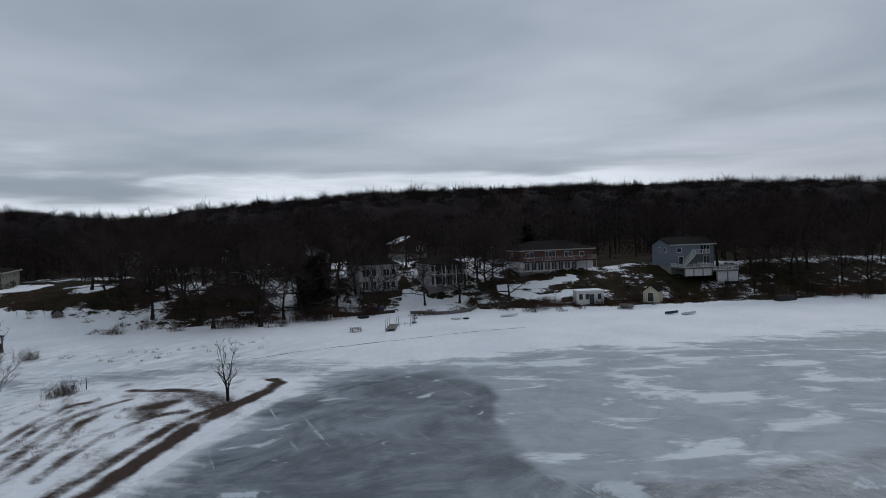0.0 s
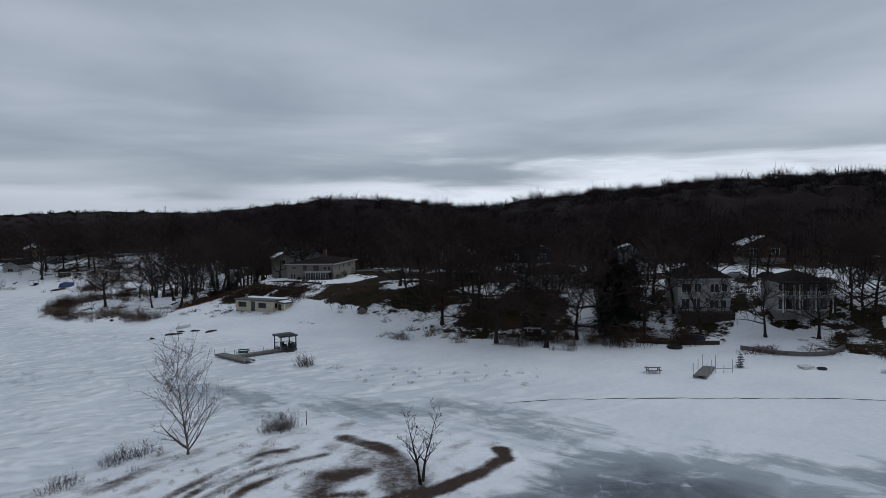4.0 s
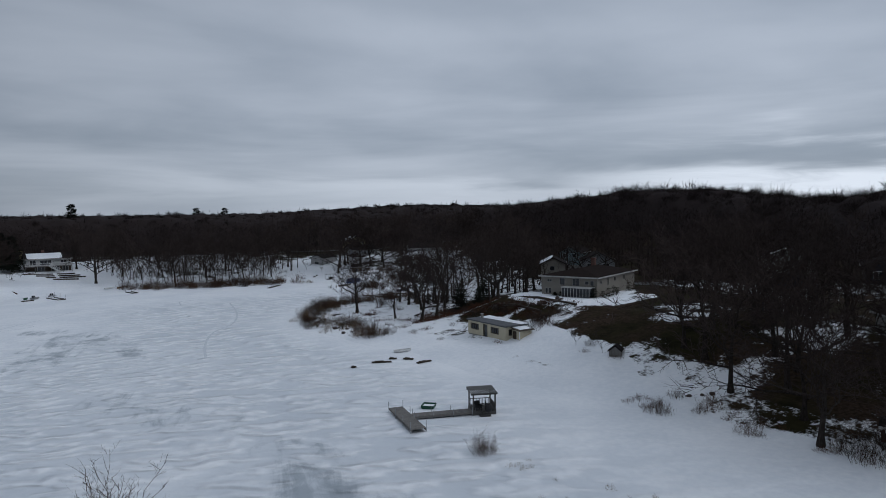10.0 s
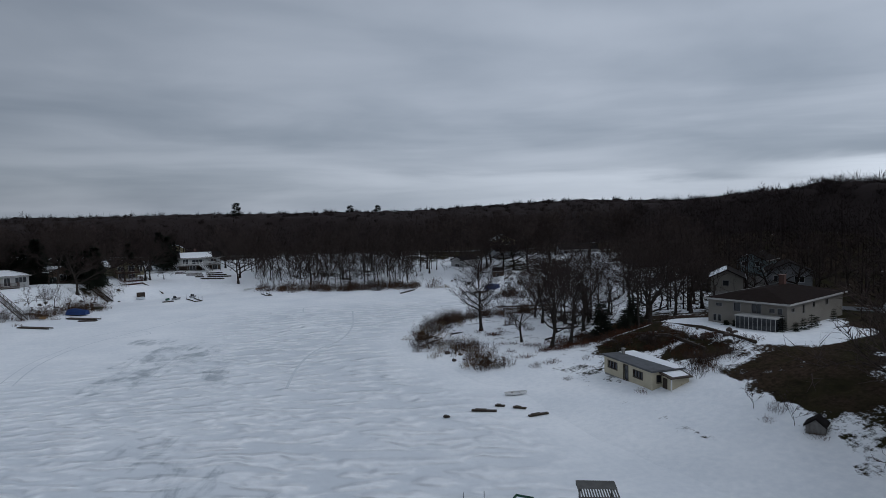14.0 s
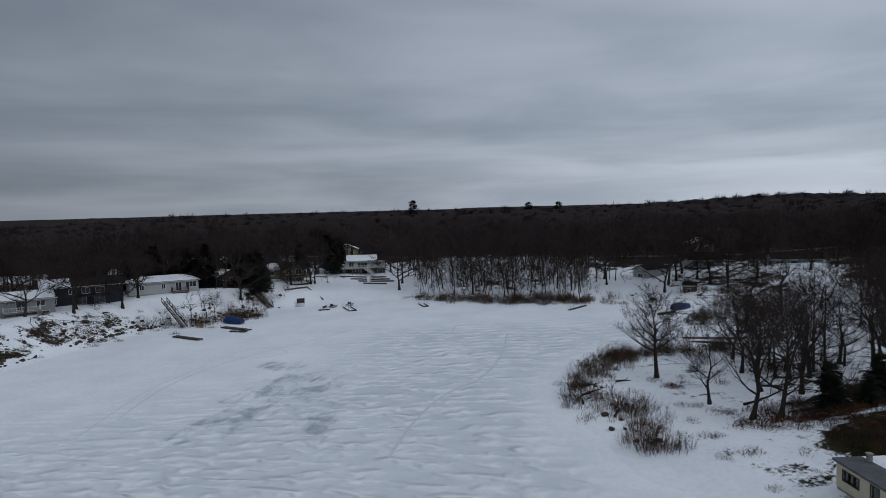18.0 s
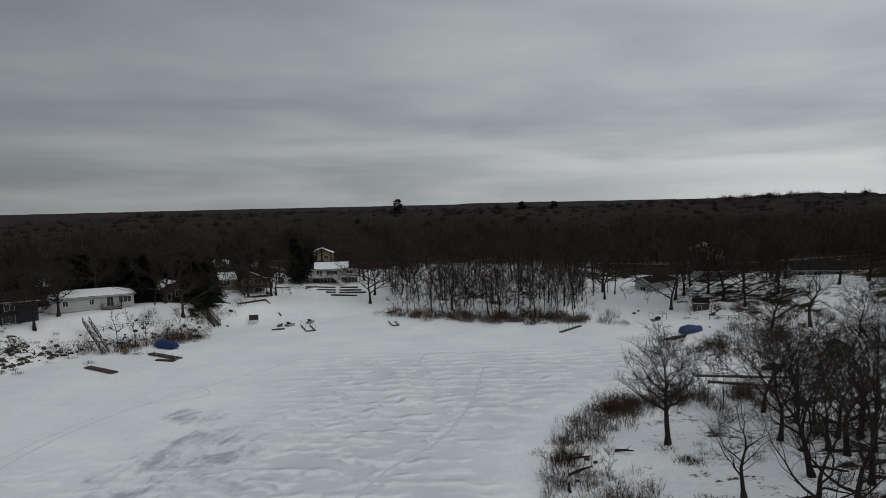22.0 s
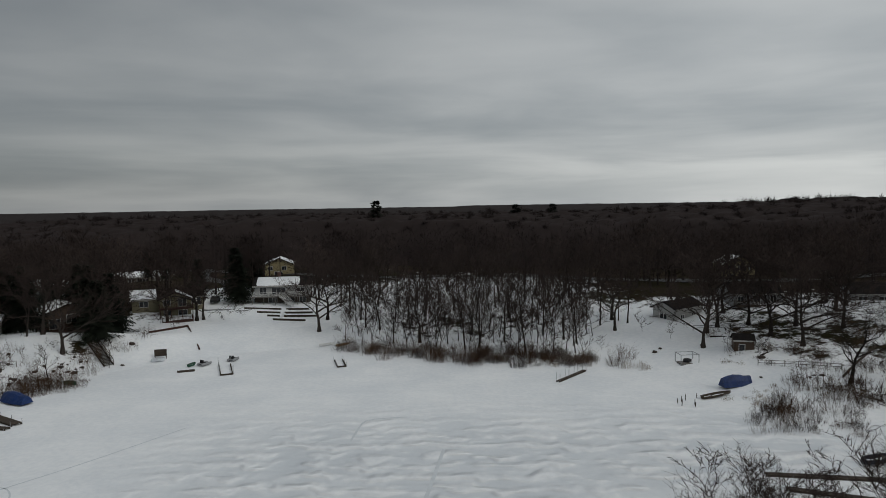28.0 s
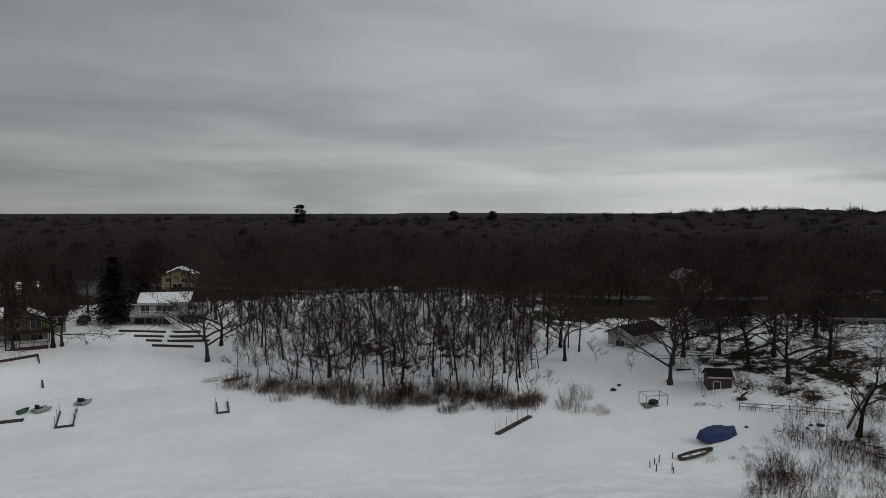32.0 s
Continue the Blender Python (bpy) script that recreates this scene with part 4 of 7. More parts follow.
part("pane", Geo().box(5.35, -2.27, 0.35, 10.85, -2.24, 2.05).box(10.84, -2.2, 0.35, 10.87, -0.05, 2.05).box(5.33, -2.2, 0.35, 5.36, -0.05, 2.05), GLASS, sun_room)
TAN_SHRUBS = [(12.3, 0.6, 1.5), (12.6, 2.4, 1.9), (12.8, 4.4, 2.2), (12.6, 6.6, 1.6), (11.3, -1.2, 2.6), (4.6, -0.9, 1.2), (3.2, -0.8, 0.9), (12.9, 12.0, 2.2)]
# cream boathouse on the shore
boat_house = house("boathouse", "cream flat-roofed boathouse with dark windows at the snowy shore", 17.1, -28.6, 1.9, -88, 10.4, 4.4, 2.25, "flat", 0.1, CREAM, ROLLED, over=0.25, category="boathouse", trim=DARKWOOD,
                   wins=[("f", 0.9, 0.9, 2.1, 0.85, 2), ("f", 4.5, 0.05, 0.95, 1.9, 0), ("f", 6.6, 0.9, 1.9, 0.85, 2), ("r", 0.7, 0.9, 1.2, 0.85, 1)])
part("vent_stack", Geo().box(0.7, 2.2, 2.4, 1.05, 2.55, 3.1).box(0.62, 2.12, 3.1, 1.13, 2.63, 3.18), STONE, boat_house)
part("roof_snow", Geo().add([(-0.2, 2.4, 2.475), (10.6, 3.1, 2.475), (10.6, 4.6, 2.475), (-0.2, 4.6, 2.475), (0.4, 2.9, 2.58), (10.2, 3.5, 2.56), (10.2, 4.45, 2.58), (0.3, 4.45, 2.6)], [(4, 5, 6, 7), (0, 1, 5, 4), (1, 2, 6, 5), (2, 3, 7, 6), (3, 0, 4, 7)]), SNOW, boat_house, "snow lying along the roof edge")
porch = part("porch", Geo().box(10.45, 1.3, -1.4, 12.2, 1.42, 1.75).box(12.08, 1.42, -1.4, 12.2, 3.9, 1.75).box(10.45, 3.78, -1.4, 12.08, 3.9, 1.75), CREAM, boat_house)
part("porch_roof", Geo().add([(10.4, 1.0, 2.05), (12.6, 1.0, 1.76), (12.6, 4.2, 1.76), (10.4, 4.2, 2.05), (10.4, 1.0, 2.17), (12.6, 1.0, 1.88), (12.6, 4.2, 1.88), (10.4, 4.2, 2.17)],
                             [(3, 2, 1, 0), (4, 5, 6, 7), (0, 1, 5, 4), (1, 2, 6, 5), (2, 3, 7, 6)]), DARKWOOD, porch)
part("roof_snow", Geo().add([(10.5, 1.3, 2.18), (12.3, 1.5, 1.95), (12.2, 3.9, 1.96), (10.5, 4.0, 2.19), (11.4, 2.6, 2.2)], [(0, 1, 4), (1, 2, 4), (2, 3, 4), (3, 0, 4)]), SNOW, porch, "thin snow on the porch roof")
part("door", Geo().box(10.75, 1.24, -0.15, 11.55, 1.29, 1.6), DARKWOOD, porch, "dark boarded door")
part("post", Geo().beam((12.5, 1.15, -1.4), (12.5, 1.15, 1.78), 0.12), TRIM, porch)

# houses along the east shore
white_house = house("white_house", "tall white three-level house with dark hipped roof on the bank", 40.3, -113.6, 3.7, -65, 8.9, 9.5, 5.9, "hip", 2.6, WHITE, SHINGLE, split=(0.0001, STONE),
                    wins=[("f", 0.7, 0.35, 1.3, 1.8, 1), ("f", 2.6, 0.35, 1.2, 1.8, 1), ("f", 5.4, 0.6, 1.5, 1.3, 1), ("f", 0.7, 3.3, 1.6, 1.5, 1), ("f", 2.9, 3.3, 1.0, 1.5, 1), ("f", 5.5, 3.3, 1.4, 1.4, 1), ("f", 7.4, 3.5, 0.9, 1.2, 0), ("f", 7.3, 0.6, 0.9, 1.3, 0),
                          ("r", 1.2, 0.7, 0.9, 1.2), ("r", 3.4, 0.7, 0.9, 1.2), ("r", 1.2, 3.0, 0.9, 1.1), ("r", 4.5, 3.0, 0.9, 1.1), ("l", 4.0, 3.0, 1.0, 1.1)])
deck(white_house, 0.0, -2.4, 8.9, 0.0, -0.05, 2.9, DARKWOOD, DARKWOOD, skirt=DARKWOOD)
# real glazing enlarged and white siding greyed to stand for the porch's deep shade
porch_house = house("porch_house", "white house with two-storey columned porch and dark roof", 43.1, -128.8, 4.3, -69, 8.2, 8.5, 4.9, "hip", 1.7, PALEGREY, SHINGLE, over=0.4,
                    wins=[("f", 0.35, 0.3, 2.2, 1.9, 1), ("f", 3.0, 0.1, 2.2, 2.1, 1), ("f", 5.65, 0.3, 2.2, 1.9, 1), ("f", 0.35, 2.65, 2.3, 2.0, 1), ("f", 2.95, 2.6, 2.3, 2.05, 1), ("f", 5.55, 2.65, 2.3, 2.0, 1)])
deck(porch_house, 0.2, -2.4, 8.0, 0.0, 2.45, 2.45, TIMBER, TRIM)
part("porch_roof", Geo().box(0.0, -2.7, 4.75, 8.2, -0.45, 4.95), SHINGLE, porch_house)
for i in range(4):
    part("column", Geo().tube([(0.35 + i * 2.5, -2.35, 0.0), (0.35 + i * 2.5, -2.35, 4.75)], [0.13, 0.11], 8), TRIM, porch_house)
brick_house = house("brick_house", "long brick house with balcony and white-framed lower windows", 51.1, -149.6, 6.2, -72, 19.2, 9.5, 5.2, "hip", 1.9, BRICK, SHINGLE, split=(2.45, TRIM),
                    wins=[("f", 1.2 + 1.75 * i, 0.35, 1.25, 1.7, 1) for i in range(8)] + [("f", 1.6, 3.2, 2.0, 1.2, 1), ("f", 6.6, 2.6, 2.6, 2.0, 2), ("f", 11.6, 3.2, 2.0, 1.2, 1), ("f", 15.6, 3.2, 1.2, 1.0, 0), ("l", 4.0, 3.2, 1.4, 1.2)])
deck(brick_house, 0.8, -1.9, 19.2, 0.0, 2.48, 2.48, REDWOOD, plain("faded_red_rail", (0.40, 0.30, 0.28), 0.2, 1.0), sides="flr")
blue_house = house("blue_house", "blue-grey two-storey house with white-railed deck on the bank", 50.4, -184.4, 6.6, -80, 10.8, 9.0, 5.1, "gable_side", 1.5, BLUE, SHINGLE,
                   wins=[("f", 2.0, 0.15, 1.1, 2.0, 0), ("f", 1.6, 3.2, 1.1, 0.9, 0), ("f", 7.4, 2.75, 2.4, 1.9, 2), ("f", 8.2, 0.3, 1.6, 1.9, 1), ("l", 3.5, 3.2, 1.0, 1.0), ("l", 6.0, 3.2, 1.0, 1.0)])
deck(blue_house, 5.4, -1.6, 8.8, 0.0, 2.7, 2.7, TIMBER, TRIM)
steps(blue_house, (2.8, -0.9, 0.05), (5.4, -0.9, 2.7), 1.1, TRIM)
deck(blue_house, 0.0, -6.0, 6.8, 0.0, -0.1, 1.9, TIMBER, TRIM, skirt=TRIM, high=0.8)
deck(blue_house, 6.8, -7.6, 12.2, 0.0, -0.8, 2.6, TIMBER, TRIM, skirt=TRIM, high=0.8)
grey_house = house("grey_house", "low grey house behind bare trees above the shore lawn", 43.0, -86.0, 5.6, -36, 11.5, 8.0, 3.4, "hip", 1.8, STONE, SHINGLE, wins=[("f", 1.2, 1.2, 1.6, 1.2), ("f", 5.0, 1.2, 1.8, 1.2), ("f", 8.6, 1.2, 1.6, 1.2)])
gabled_house = house("gabled_house", "dark gabled house with a balcony among bare trees", 50.0, -62.0, 6.2, -60, 7.5, 8.0, 4.4, "gable_front", 2.0, NAVY, SHINGLE, wins=[("f", 0.9, 0.3, 2.0, 1.9, 1), ("f", 4.2, 0.3, 2.2, 1.9, 1), ("f", 1.4, 2.8, 1.6, 1.2), ("f", 4.4, 2.8, 1.6, 1.2)])
deck(gabled_house, 0.3, -2.2, 7.2, 0.0, 2.4, 2.4, TIMBER, TRIM)
house("teal_house", "pale teal two-storey house with snowy roof behind trees", 88.5, 29.6, 6.6, -60, 6.4, 9.0, 4.0, "gable_front", 1.6, TEAL, SHINGLE, snow=["l"], wins=[("f", 1.0, 2.4, 0.9, 1.0, 0), ("f", 4.2, 2.4, 0.9, 1.0, 0), ("l", 3.0, 2.4, 1.0, 1.0)])
house("gabled_cottage", "tan gabled cottage with snow on one roof slope", 58.2, 1.6, 7.4, -40, 5.8, 9.0, 2.7, "gable_front", 1.5, TAN, SHINGLE, snow=["l"], trim=STONE, wins=[("f", 2.2, 1.0, 1.0, 1.0, 0), ("l", 3.0, 1.0, 1.2, 1.0)])
for hx, hy, hh, hw, mat, nm, sn in [(104, -117, -66, 10, BROWN, "brown gabled house with snow on its eaves up the hill", ["l"]), (84, -60, -60, 12, NAVY, "dark blue house with snowy roof up the slope", ["r"]), (82, -88, -70, 12, GREY, "grey house with snowy roof up the slope", ["l"]),
                                    (88, -36, -62, 11, PALEGREY, "pale house with snowy roof among the trees", ["l"]), (84, -146, -70, 14, BROWN, "brown house with low dark roof on the hill", []), (84, 15, -40, 9, GREY, "low grey house with dark roof among trees", [])]:
    house("hillside_house", nm, hx, hy, land_z(hx + 4, hy - 4) + 1.5, hh, hw, 9.0, 3.4, "gable_front", 2.2, mat, SHINGLE, snow=sn, wins=[("f", 1.4, 1.0, 1.6, 1.3), ("f", hw - 3.4, 1.0, 1.8, 1.3), ("l", 3.0, 1.0, 1.4, 1.2)])
small_boathouse = house("small_boathouse", "small white flat-roofed boathouse with shuttered windows on the shore", 32.2, -159.0, 0.5, -90, 5.6, 4.2, 2.55, "flat", 0.1, TRIM, TRIM, snow=[("f", 0.0, 1.0)], over=0.12, category="boathouse", trim=DARKWOOD,
                        wins=[("f", 0.6, 1.1, 0.55, 0.95, 0), ("f", 1.9, 1.1, 0.55, 0.95, 0), ("f", 2.7, 0.05, 0.8, 1.9, 0), ("f", 4.4, 1.1, 0.55, 0.95, 0)])
house("garden_shed", "tan wooden garden shed with gabled roof at the shore", 32.4, -172.6, 0.7, -122, 3.1, 3.4, 2.2, "gable_front", 1.3, CREAM, SHINGLE_BROWN, over=0.2, category="shed", wins=[("f", 0.9, 0.05, 1.2, 1.8, 0)])
house("red_shed", "small red-brown wooden shed under shore trees", 19.5, -93.8, 1.0, -70, 2.4, 2.2, 1.55, "gable_side", 0.6, DULLRED, SHINGLE, over=0.2, category="shed", wins=[("f", 0.4, 0.9, 0.7, 0.6, 0)])
house("play_hut", "small weathered hut with dark roof standing in snow", 21.6, -57.6, land_z(22.0, -58.4) + 0.02, -55, 1.7, 1.6, 0.95, "gable_front", 0.7, TIMBER, SHINGLE, over=0.15, category="hut")

# houses on the north and west shores
cabin = house("cabin", "pale grey gabled cabin with dark window in the snow", 40.9, 116.6, 3.1, -54, 5.4, 9.6, 3.7, "gable_front", 1.3, PALEGREY, SHINGLE, snow=[], wins=[("f", 1.7, 1.0, 1.7, 1.3, 1), ("r", 2.0, 1.0, 1.2, 1.1), ("r", 6.0, 1.0, 1.2, 1.1)])
two_storey = house("two_storey_house", "grey two-storey house with porch above snowy yard", 58.7, 118.0, 4.0, 2, 10.8, 8.0, 5.0, "gable_side", 2.0, GREY, SHINGLE, wins=[("f", 1.0, 3.0, 1.3, 1.2), ("f", 4.6, 3.0, 1.3, 1.2), ("f", 8.2, 3.0, 1.3, 1.2), ("f", 2.0, 0.4, 2.0, 1.8), ("f", 6.4, 0.4, 2.2, 1.8), ("l", 3.0, 3.0, 1.2, 1.2)])
deck(two_storey, 0.2, -2.0, 7.0, 0.0, 2.5, 2.5, DARKWOOD, DARKWOOD)
house("low_house", "low brown-grey house with dark roof beyond yard trees", 84.0, 117.0, 4.2, -12, 14.0, 8.5, 4.6, "gable_side", 1.9, GREY, SHINGLE, split=(2.2, STONE), wins=[("f", 1.0, 2.7, 1.8, 1.2), ("f", 5.0, 2.7, 2.0, 1.2), ("f", 10.0, 2.7, 1.8, 1.2), ("f", 3.0, 0.4, 1.8, 1.4)])
house("yellow_house", "pale yellow two-storey house behind bare trees", 78.0, 168.0, 5.4, 0, 9.0, 8.0, 5.2, "gable_front", 2.2, YELLOW, SHINGLE, snow=["l"], wins=[("f", 1.0 + 1.5 * i, 3.2, 0.9, 1.3) for i in range(5)] + [("f", 1.2, 0.6, 1.4, 1.4), ("f", 5.6, 0.6, 1.4, 1.4)])
house("yellow_house", "pale yellow house with snowy roof beyond the driveway", -62.0, 192.0, 5.6, 10, 9.0, 8.0, 4.6, "gable_front", 2.0, YELLOW, SHINGLE, snow=["l", "r"], wins=[("f", 1.0, 2.6, 1.4, 1.2), ("f", 5.4, 2.6, 1.4, 1.2), ("f", 3.0, 0.5, 2.4, 1.6)])
deck_house = house("deck_house", "white house with long railed deck and snow-covered dark roof", -51.2, 141.4, 4.7, 7, 13.6, 8.0, 4.7, "gable_side", 1.7, WHITE, SHINGLE, snow=[("f", 0.05, 0.80)], split=(2.15, DARKWOOD), chimney=(5.2, 4.2, 0.8, 2.6),
                   wins=[("f", 1.2, 2.45, 1.7, 1.7, 1), ("f", 4.2, 2.45, 3.4, 1.5, 2), ("f", 10.4, 3.0, 1.8, 0.9, 1), ("f", 3.4, 0.2, 2.0, 1.6, 1), ("f", 7.6, 0.2, 2.2, 1.6, 1), ("f", 11.0, 0.2, 1.6, 1.6, 1)])
deck(deck_house, -0.4, -2.2, 13.6, 0.0, 2.15, 2.3, TIMBER, TRIM)
steps(deck_house, (9.6, -4.2, -0.1), (6.8, -2.6, 2.12), 1.3, TRIM)
olive = house("olive_house", "olive-green house with red-brown decks and partly snowy roof", -75.8, 128.0, 3.7, 25, 15.5, 8.5, 4.5, "gable_side", 1.7, OLIVE, SHINGLE_BROWN, snow=[("f", 0.0, 0.36)], wins=[("f", 1.6, 2.6, 1.8, 1.2, 1), ("f", 12.9, 2.7, 1.2, 1.0, 0), ("f", 14.1, 2.3, 0.9, 2.0, 0, 1), ("r", 3.0, 2.6, 1.6, 1.2)])
bay_geo = Geo()
bay_faces = face_places(6.6, 3.0)
bay_wins = [("f", 0.8, 0.15, 1.5, 2.0, 1), ("f", 3.9, 0.5, 1.9, 1.2, 1), ("f", 0.7, 2.95, 1.5, 1.3, 1), ("f", 3.9, 2.65, 1.7, 1.8, 1)]
bay = part("bay", Geo().box(6.0, -3.0, -3.0, 12.4, -0.05, 0.0), STONE, olive)
bay.location = (0, 0, 0)
for key, (length, place) in bay_faces.items():
    wall(bay_geo, length, 4.5, [q[1:5] for q in bay_wins if q[0] == key], lambda u, zz, k, p=place: (p(u, zz, k)[0] + 5.9, p(u, zz, k)[1] - 3.0, p(u, zz, k)[2]))
bay_geo.add([(5.9, -3.0, 4.5), (12.5, -3.0, 4.5), (9.2, -3.0, 5.9)], [(0, 1, 2)])
part("wall", bay_geo, OLIVE, olive)
bay_roof = Geo()
for s in (-1, 1):
    a, b = (9.2 + s * 3.9, -3.5, 4.3), (9.2, -3.5, 6.05)
    bay_roof.add([a, b, (b[0], 3.2, b[2]), (a[0], 3.2, a[2]), (a[0], a[1], a[2] - 0.18), (b[0], b[1], b[2] - 0.18), (b[0], 3.2, b[2] - 0.18), (a[0], 3.2, a[2] - 0.18)], [(0, 1, 2, 3), (7, 6, 5, 4), (0, 4, 5, 1), (3, 2, 6, 7), (0, 3, 7, 4)])
part("roof", bay_roof, SHINGLE_BROWN, olive)
part("roof_snow", Geo().add([(9.3, -3.45, 6.09), (13.0, -3.45, 4.40), (13.0, 3.0, 4.40), (9.3, 3.0, 6.09), (11.2, -0.2, 5.36)], [(0, 1, 4), (1, 2, 4), (2, 3, 4), (3, 0, 4)]), SNOW, olive, "snow lying on the roof")
for q in bay_wins:
    window(olive, lambda u, zz, k: (u + 5.9, k - 3.0, zz), *q[1:5], TRIM, q[5])
part("interior", Geo().box(6.2, -2.7, 0.0, 12.2, -0.1, 4.4), BLACK, olive)
deck(olive, 5.7, -4.8, 12.9, -3.0, 2.45, 2.6, REDWOOD, REDWOOD)
deck(olive, 6.0, -8.6, 12.6, -4.9, 0.0, 2.2, REDWOOD, REDWOOD, skirt=REDWOOD)
steps(olive, (14.0, -8.6, -1.5), (14.0, -5.2, 0.0), 1.4, REDWOOD)
deck(olive, 1.6, -3.4, 5.8, -0.4, 0.2, 1.6, REDWOOD, REDWOOD)
brown_house = house("brown_house", "brown gabled house with snow on the roof among conifers", -84.2, 108.0, 4.7, 44, 9.2, 9.5, 3.5, "gable_front", 1.9, BROWN, SHINGLE_BROWN, snow=["l", "r"], wins=[("f", 1.0, 0.4, 2.0, 1.9, 1), ("f", 4.2, 1.3, 1.8, 1.7, 1), ("f", 6.6, 1.3, 1.8, 1.7, 1)])
deck(brown_house, 0.2, -2.4, 9.0, 0.0, 0.0, 1.8, REDWOOD, REDWOOD)
ranch = house("white_ranch_house", "long white ranch house with snow-covered hipped roof and timber deck", -100.1, 87.0, 5.3, 30, 17.4, 9.0, 3.9, "hip", 1.3, WHITE, SHINGLE, snow=["f", "l", "r"], split=(0.7, STONE),
              wins=[("f", 2.6, 1.9, 1.0, 1.2), ("f", 8.0, 1.9, 0.9, 1.2), ("f", 11.6, 1.2, 1.4, 2.1, 1, 1), ("f", 14.2, 1.9, 2.6, 1.4, 2), ("r", 3.0, 1.9, 1.4, 1.2)])
deck(ranch, 10.4, -2.2, 14.6, 0.0, 1.1, 1.6, TIMBER, REDWOOD, skirt=DARKWOOD)
navy = house("navy_house", "dark navy two-storey house with patchy snow on the roof", -113.2, 68.6, 5.6, 33, 18.6, 8.0, 4.9, "gable_side", 1.7, NAVY, SHINGLE, snow=[("f", 0.05, 0.4)], wins=[("f", 6.8, 3.0, 1.1, 1.0), ("f", 9.6, 2.9, 1.6, 1.3, 1), ("f", 12.6, 2.9, 1.8, 1.3, 1), ("f", 8.8, 0.4, 1.6, 1.8), ("f", 12.2, 0.3, 2.2, 1.9, 1), ("f", 2.6, 0.9, 1.4, 1.2)])
part("porch_roof", Geo().box(8.4, -2.4, 2.3, 15.4, -0.02, 2.5), SHINGLE, navy)
for i in range(3):
    part("post", Geo().beam((8.6 + i * 3.3, -2.2, -1.0), (8.6 + i * 3.3, -2.2, 2.3), 0.14), NAVY, navy)
shore_house = house("shore_house", "grey two-level house with snowy roof and balcony", -117.6, 52.4, 4.6, 39, 16.0, 8.0, 4.8, "gable_side", 1.5, GREY, SHINGLE, snow=["f"], split=(2.2, STONE), wins=[("f", 12.4, 3.0, 1.6, 1.2, 1), ("f", 8.6, 2.5, 1.8, 1.9, 1), ("f", 10.0, 0.4, 2.4, 1.5, 1), ("f", 13.4, 0.5, 1.4, 1.3)])
deck(shore_house, 6.0, -2.0, 13.0, 0.0, 2.2, 2.2, TIMBER, TRIM)
house("pale_ranch_house", "pale ranch house with snowy roof beyond the driveway", -105.5, 175.5, 5.2, 22, 17.0, 8.5, 2.9, "gable_side", 1.4, TAN, SHINGLE, snow=["f"], wins=[("f", 2.0, 1.0, 1.4, 1.2), ("f", 6.0, 0.9, 1.6, 1.3), ("f", 8.4, 0.9, 3.0, 1.3, 3), ("f", 13.5, 1.0, 1.4, 1.2)])
for hx, hy, hh, sn in [(-118, 112, 20, ["f"]), (-112, 140, 10, ["f"]), (-140, 92, 25, ["f"])]:
    house("backyard_house", "low house with a snow-covered roof behind conifers", hx, hy, land_z(hx + 5, hy + 3) + 0.2, hh, 13.0, 8.0, 3.0, "gable_side", 1.8, GREY, SHINGLE, snow=sn, wins=[("f", 2.0, 1.0, 1.5, 1.2), ("f", 8.5, 1.0, 1.8, 1.2)])
brown_shed = house("brown_shed", "small brown wooden shed beside shore shrubs in snow", 47.5, 92.0, 1.9, -14, 3.3, 2.8, 2.6, "gable_side", 0.9, BROWN, SHINGLE, over=0.2, category="shed", wins=[("f", 0.8, 0.05, 0.9, 1.7, 0)])
house("bay_hut", "small grey hut with a pale door among trees", 56.4, 53.0, land_z(57.6, 53.5) + 0.05, -20, 3.2, 3.0, 2.0, "gable_front", 1.0, GREY, SHINGLE, over=0.2, category="hut", wins=[("f", 1.1, 0.05, 0.9, 1.7, 0)])

# ---- docks, boats and shore clutter ----


def plank_deck(name, label, x0, y0, x1, y1, width, z=0.35, mat=TIMBER, legs=True, posts=0.0, category="dock", board=0.2):
    """A straight dock from one point to another: each board a part, on stringers and pipe legs."""
    a, b = Vector((x0, y0, 0)), Vector((x1, y1, 0))
    length = (b - a).length
    ob = thing(name, label, category, pose(x0, y0, 0, 0, 0, math.degrees(math.atan2(y1 - y0, x1 - x0))))
    stringer = Geo().box(0, -width / 2, z - 0.24, length, -width / 2 + 0.08, z - 0.05).box(0, width / 2 - 0.08, z - 0.24, length, width / 2, z - 0.05)
    part("stringer", stringer, mat, ob)
    n = max(4, int(length / board))
    me = mesh_of("board", *boxed(-board * 0.46, -width / 2, z - 0.046, board * 0.46, width / 2, z), mat)
    for i in range(n):
        o = part("board", me, mat, ob)
        o.location = ((i + 0.5) * length / n, 0, 0)
    if legs:
        m = max(1, round(length / 2.6))
        leg = mesh_of("leg", *tubed(0.035, -0.2, z + posts), METAL)
        for i in range(m + 1):
            for s in (-1, 1):
                o = part("leg", leg, METAL, ob)
                o.location = (min(max(i * length / m, 0.1), length - 0.1), s * (width / 2 + 0.05), 0)
    return ob


def boxed(*a):
    g = Geo().box(*a)
    return g.v, g.f


def tubed(r, z0, z1, sides=6):
    g = Geo().tube([(0, 0, z0), (0, 0, z1)], [r, r], sides)
    return g.v, g.f


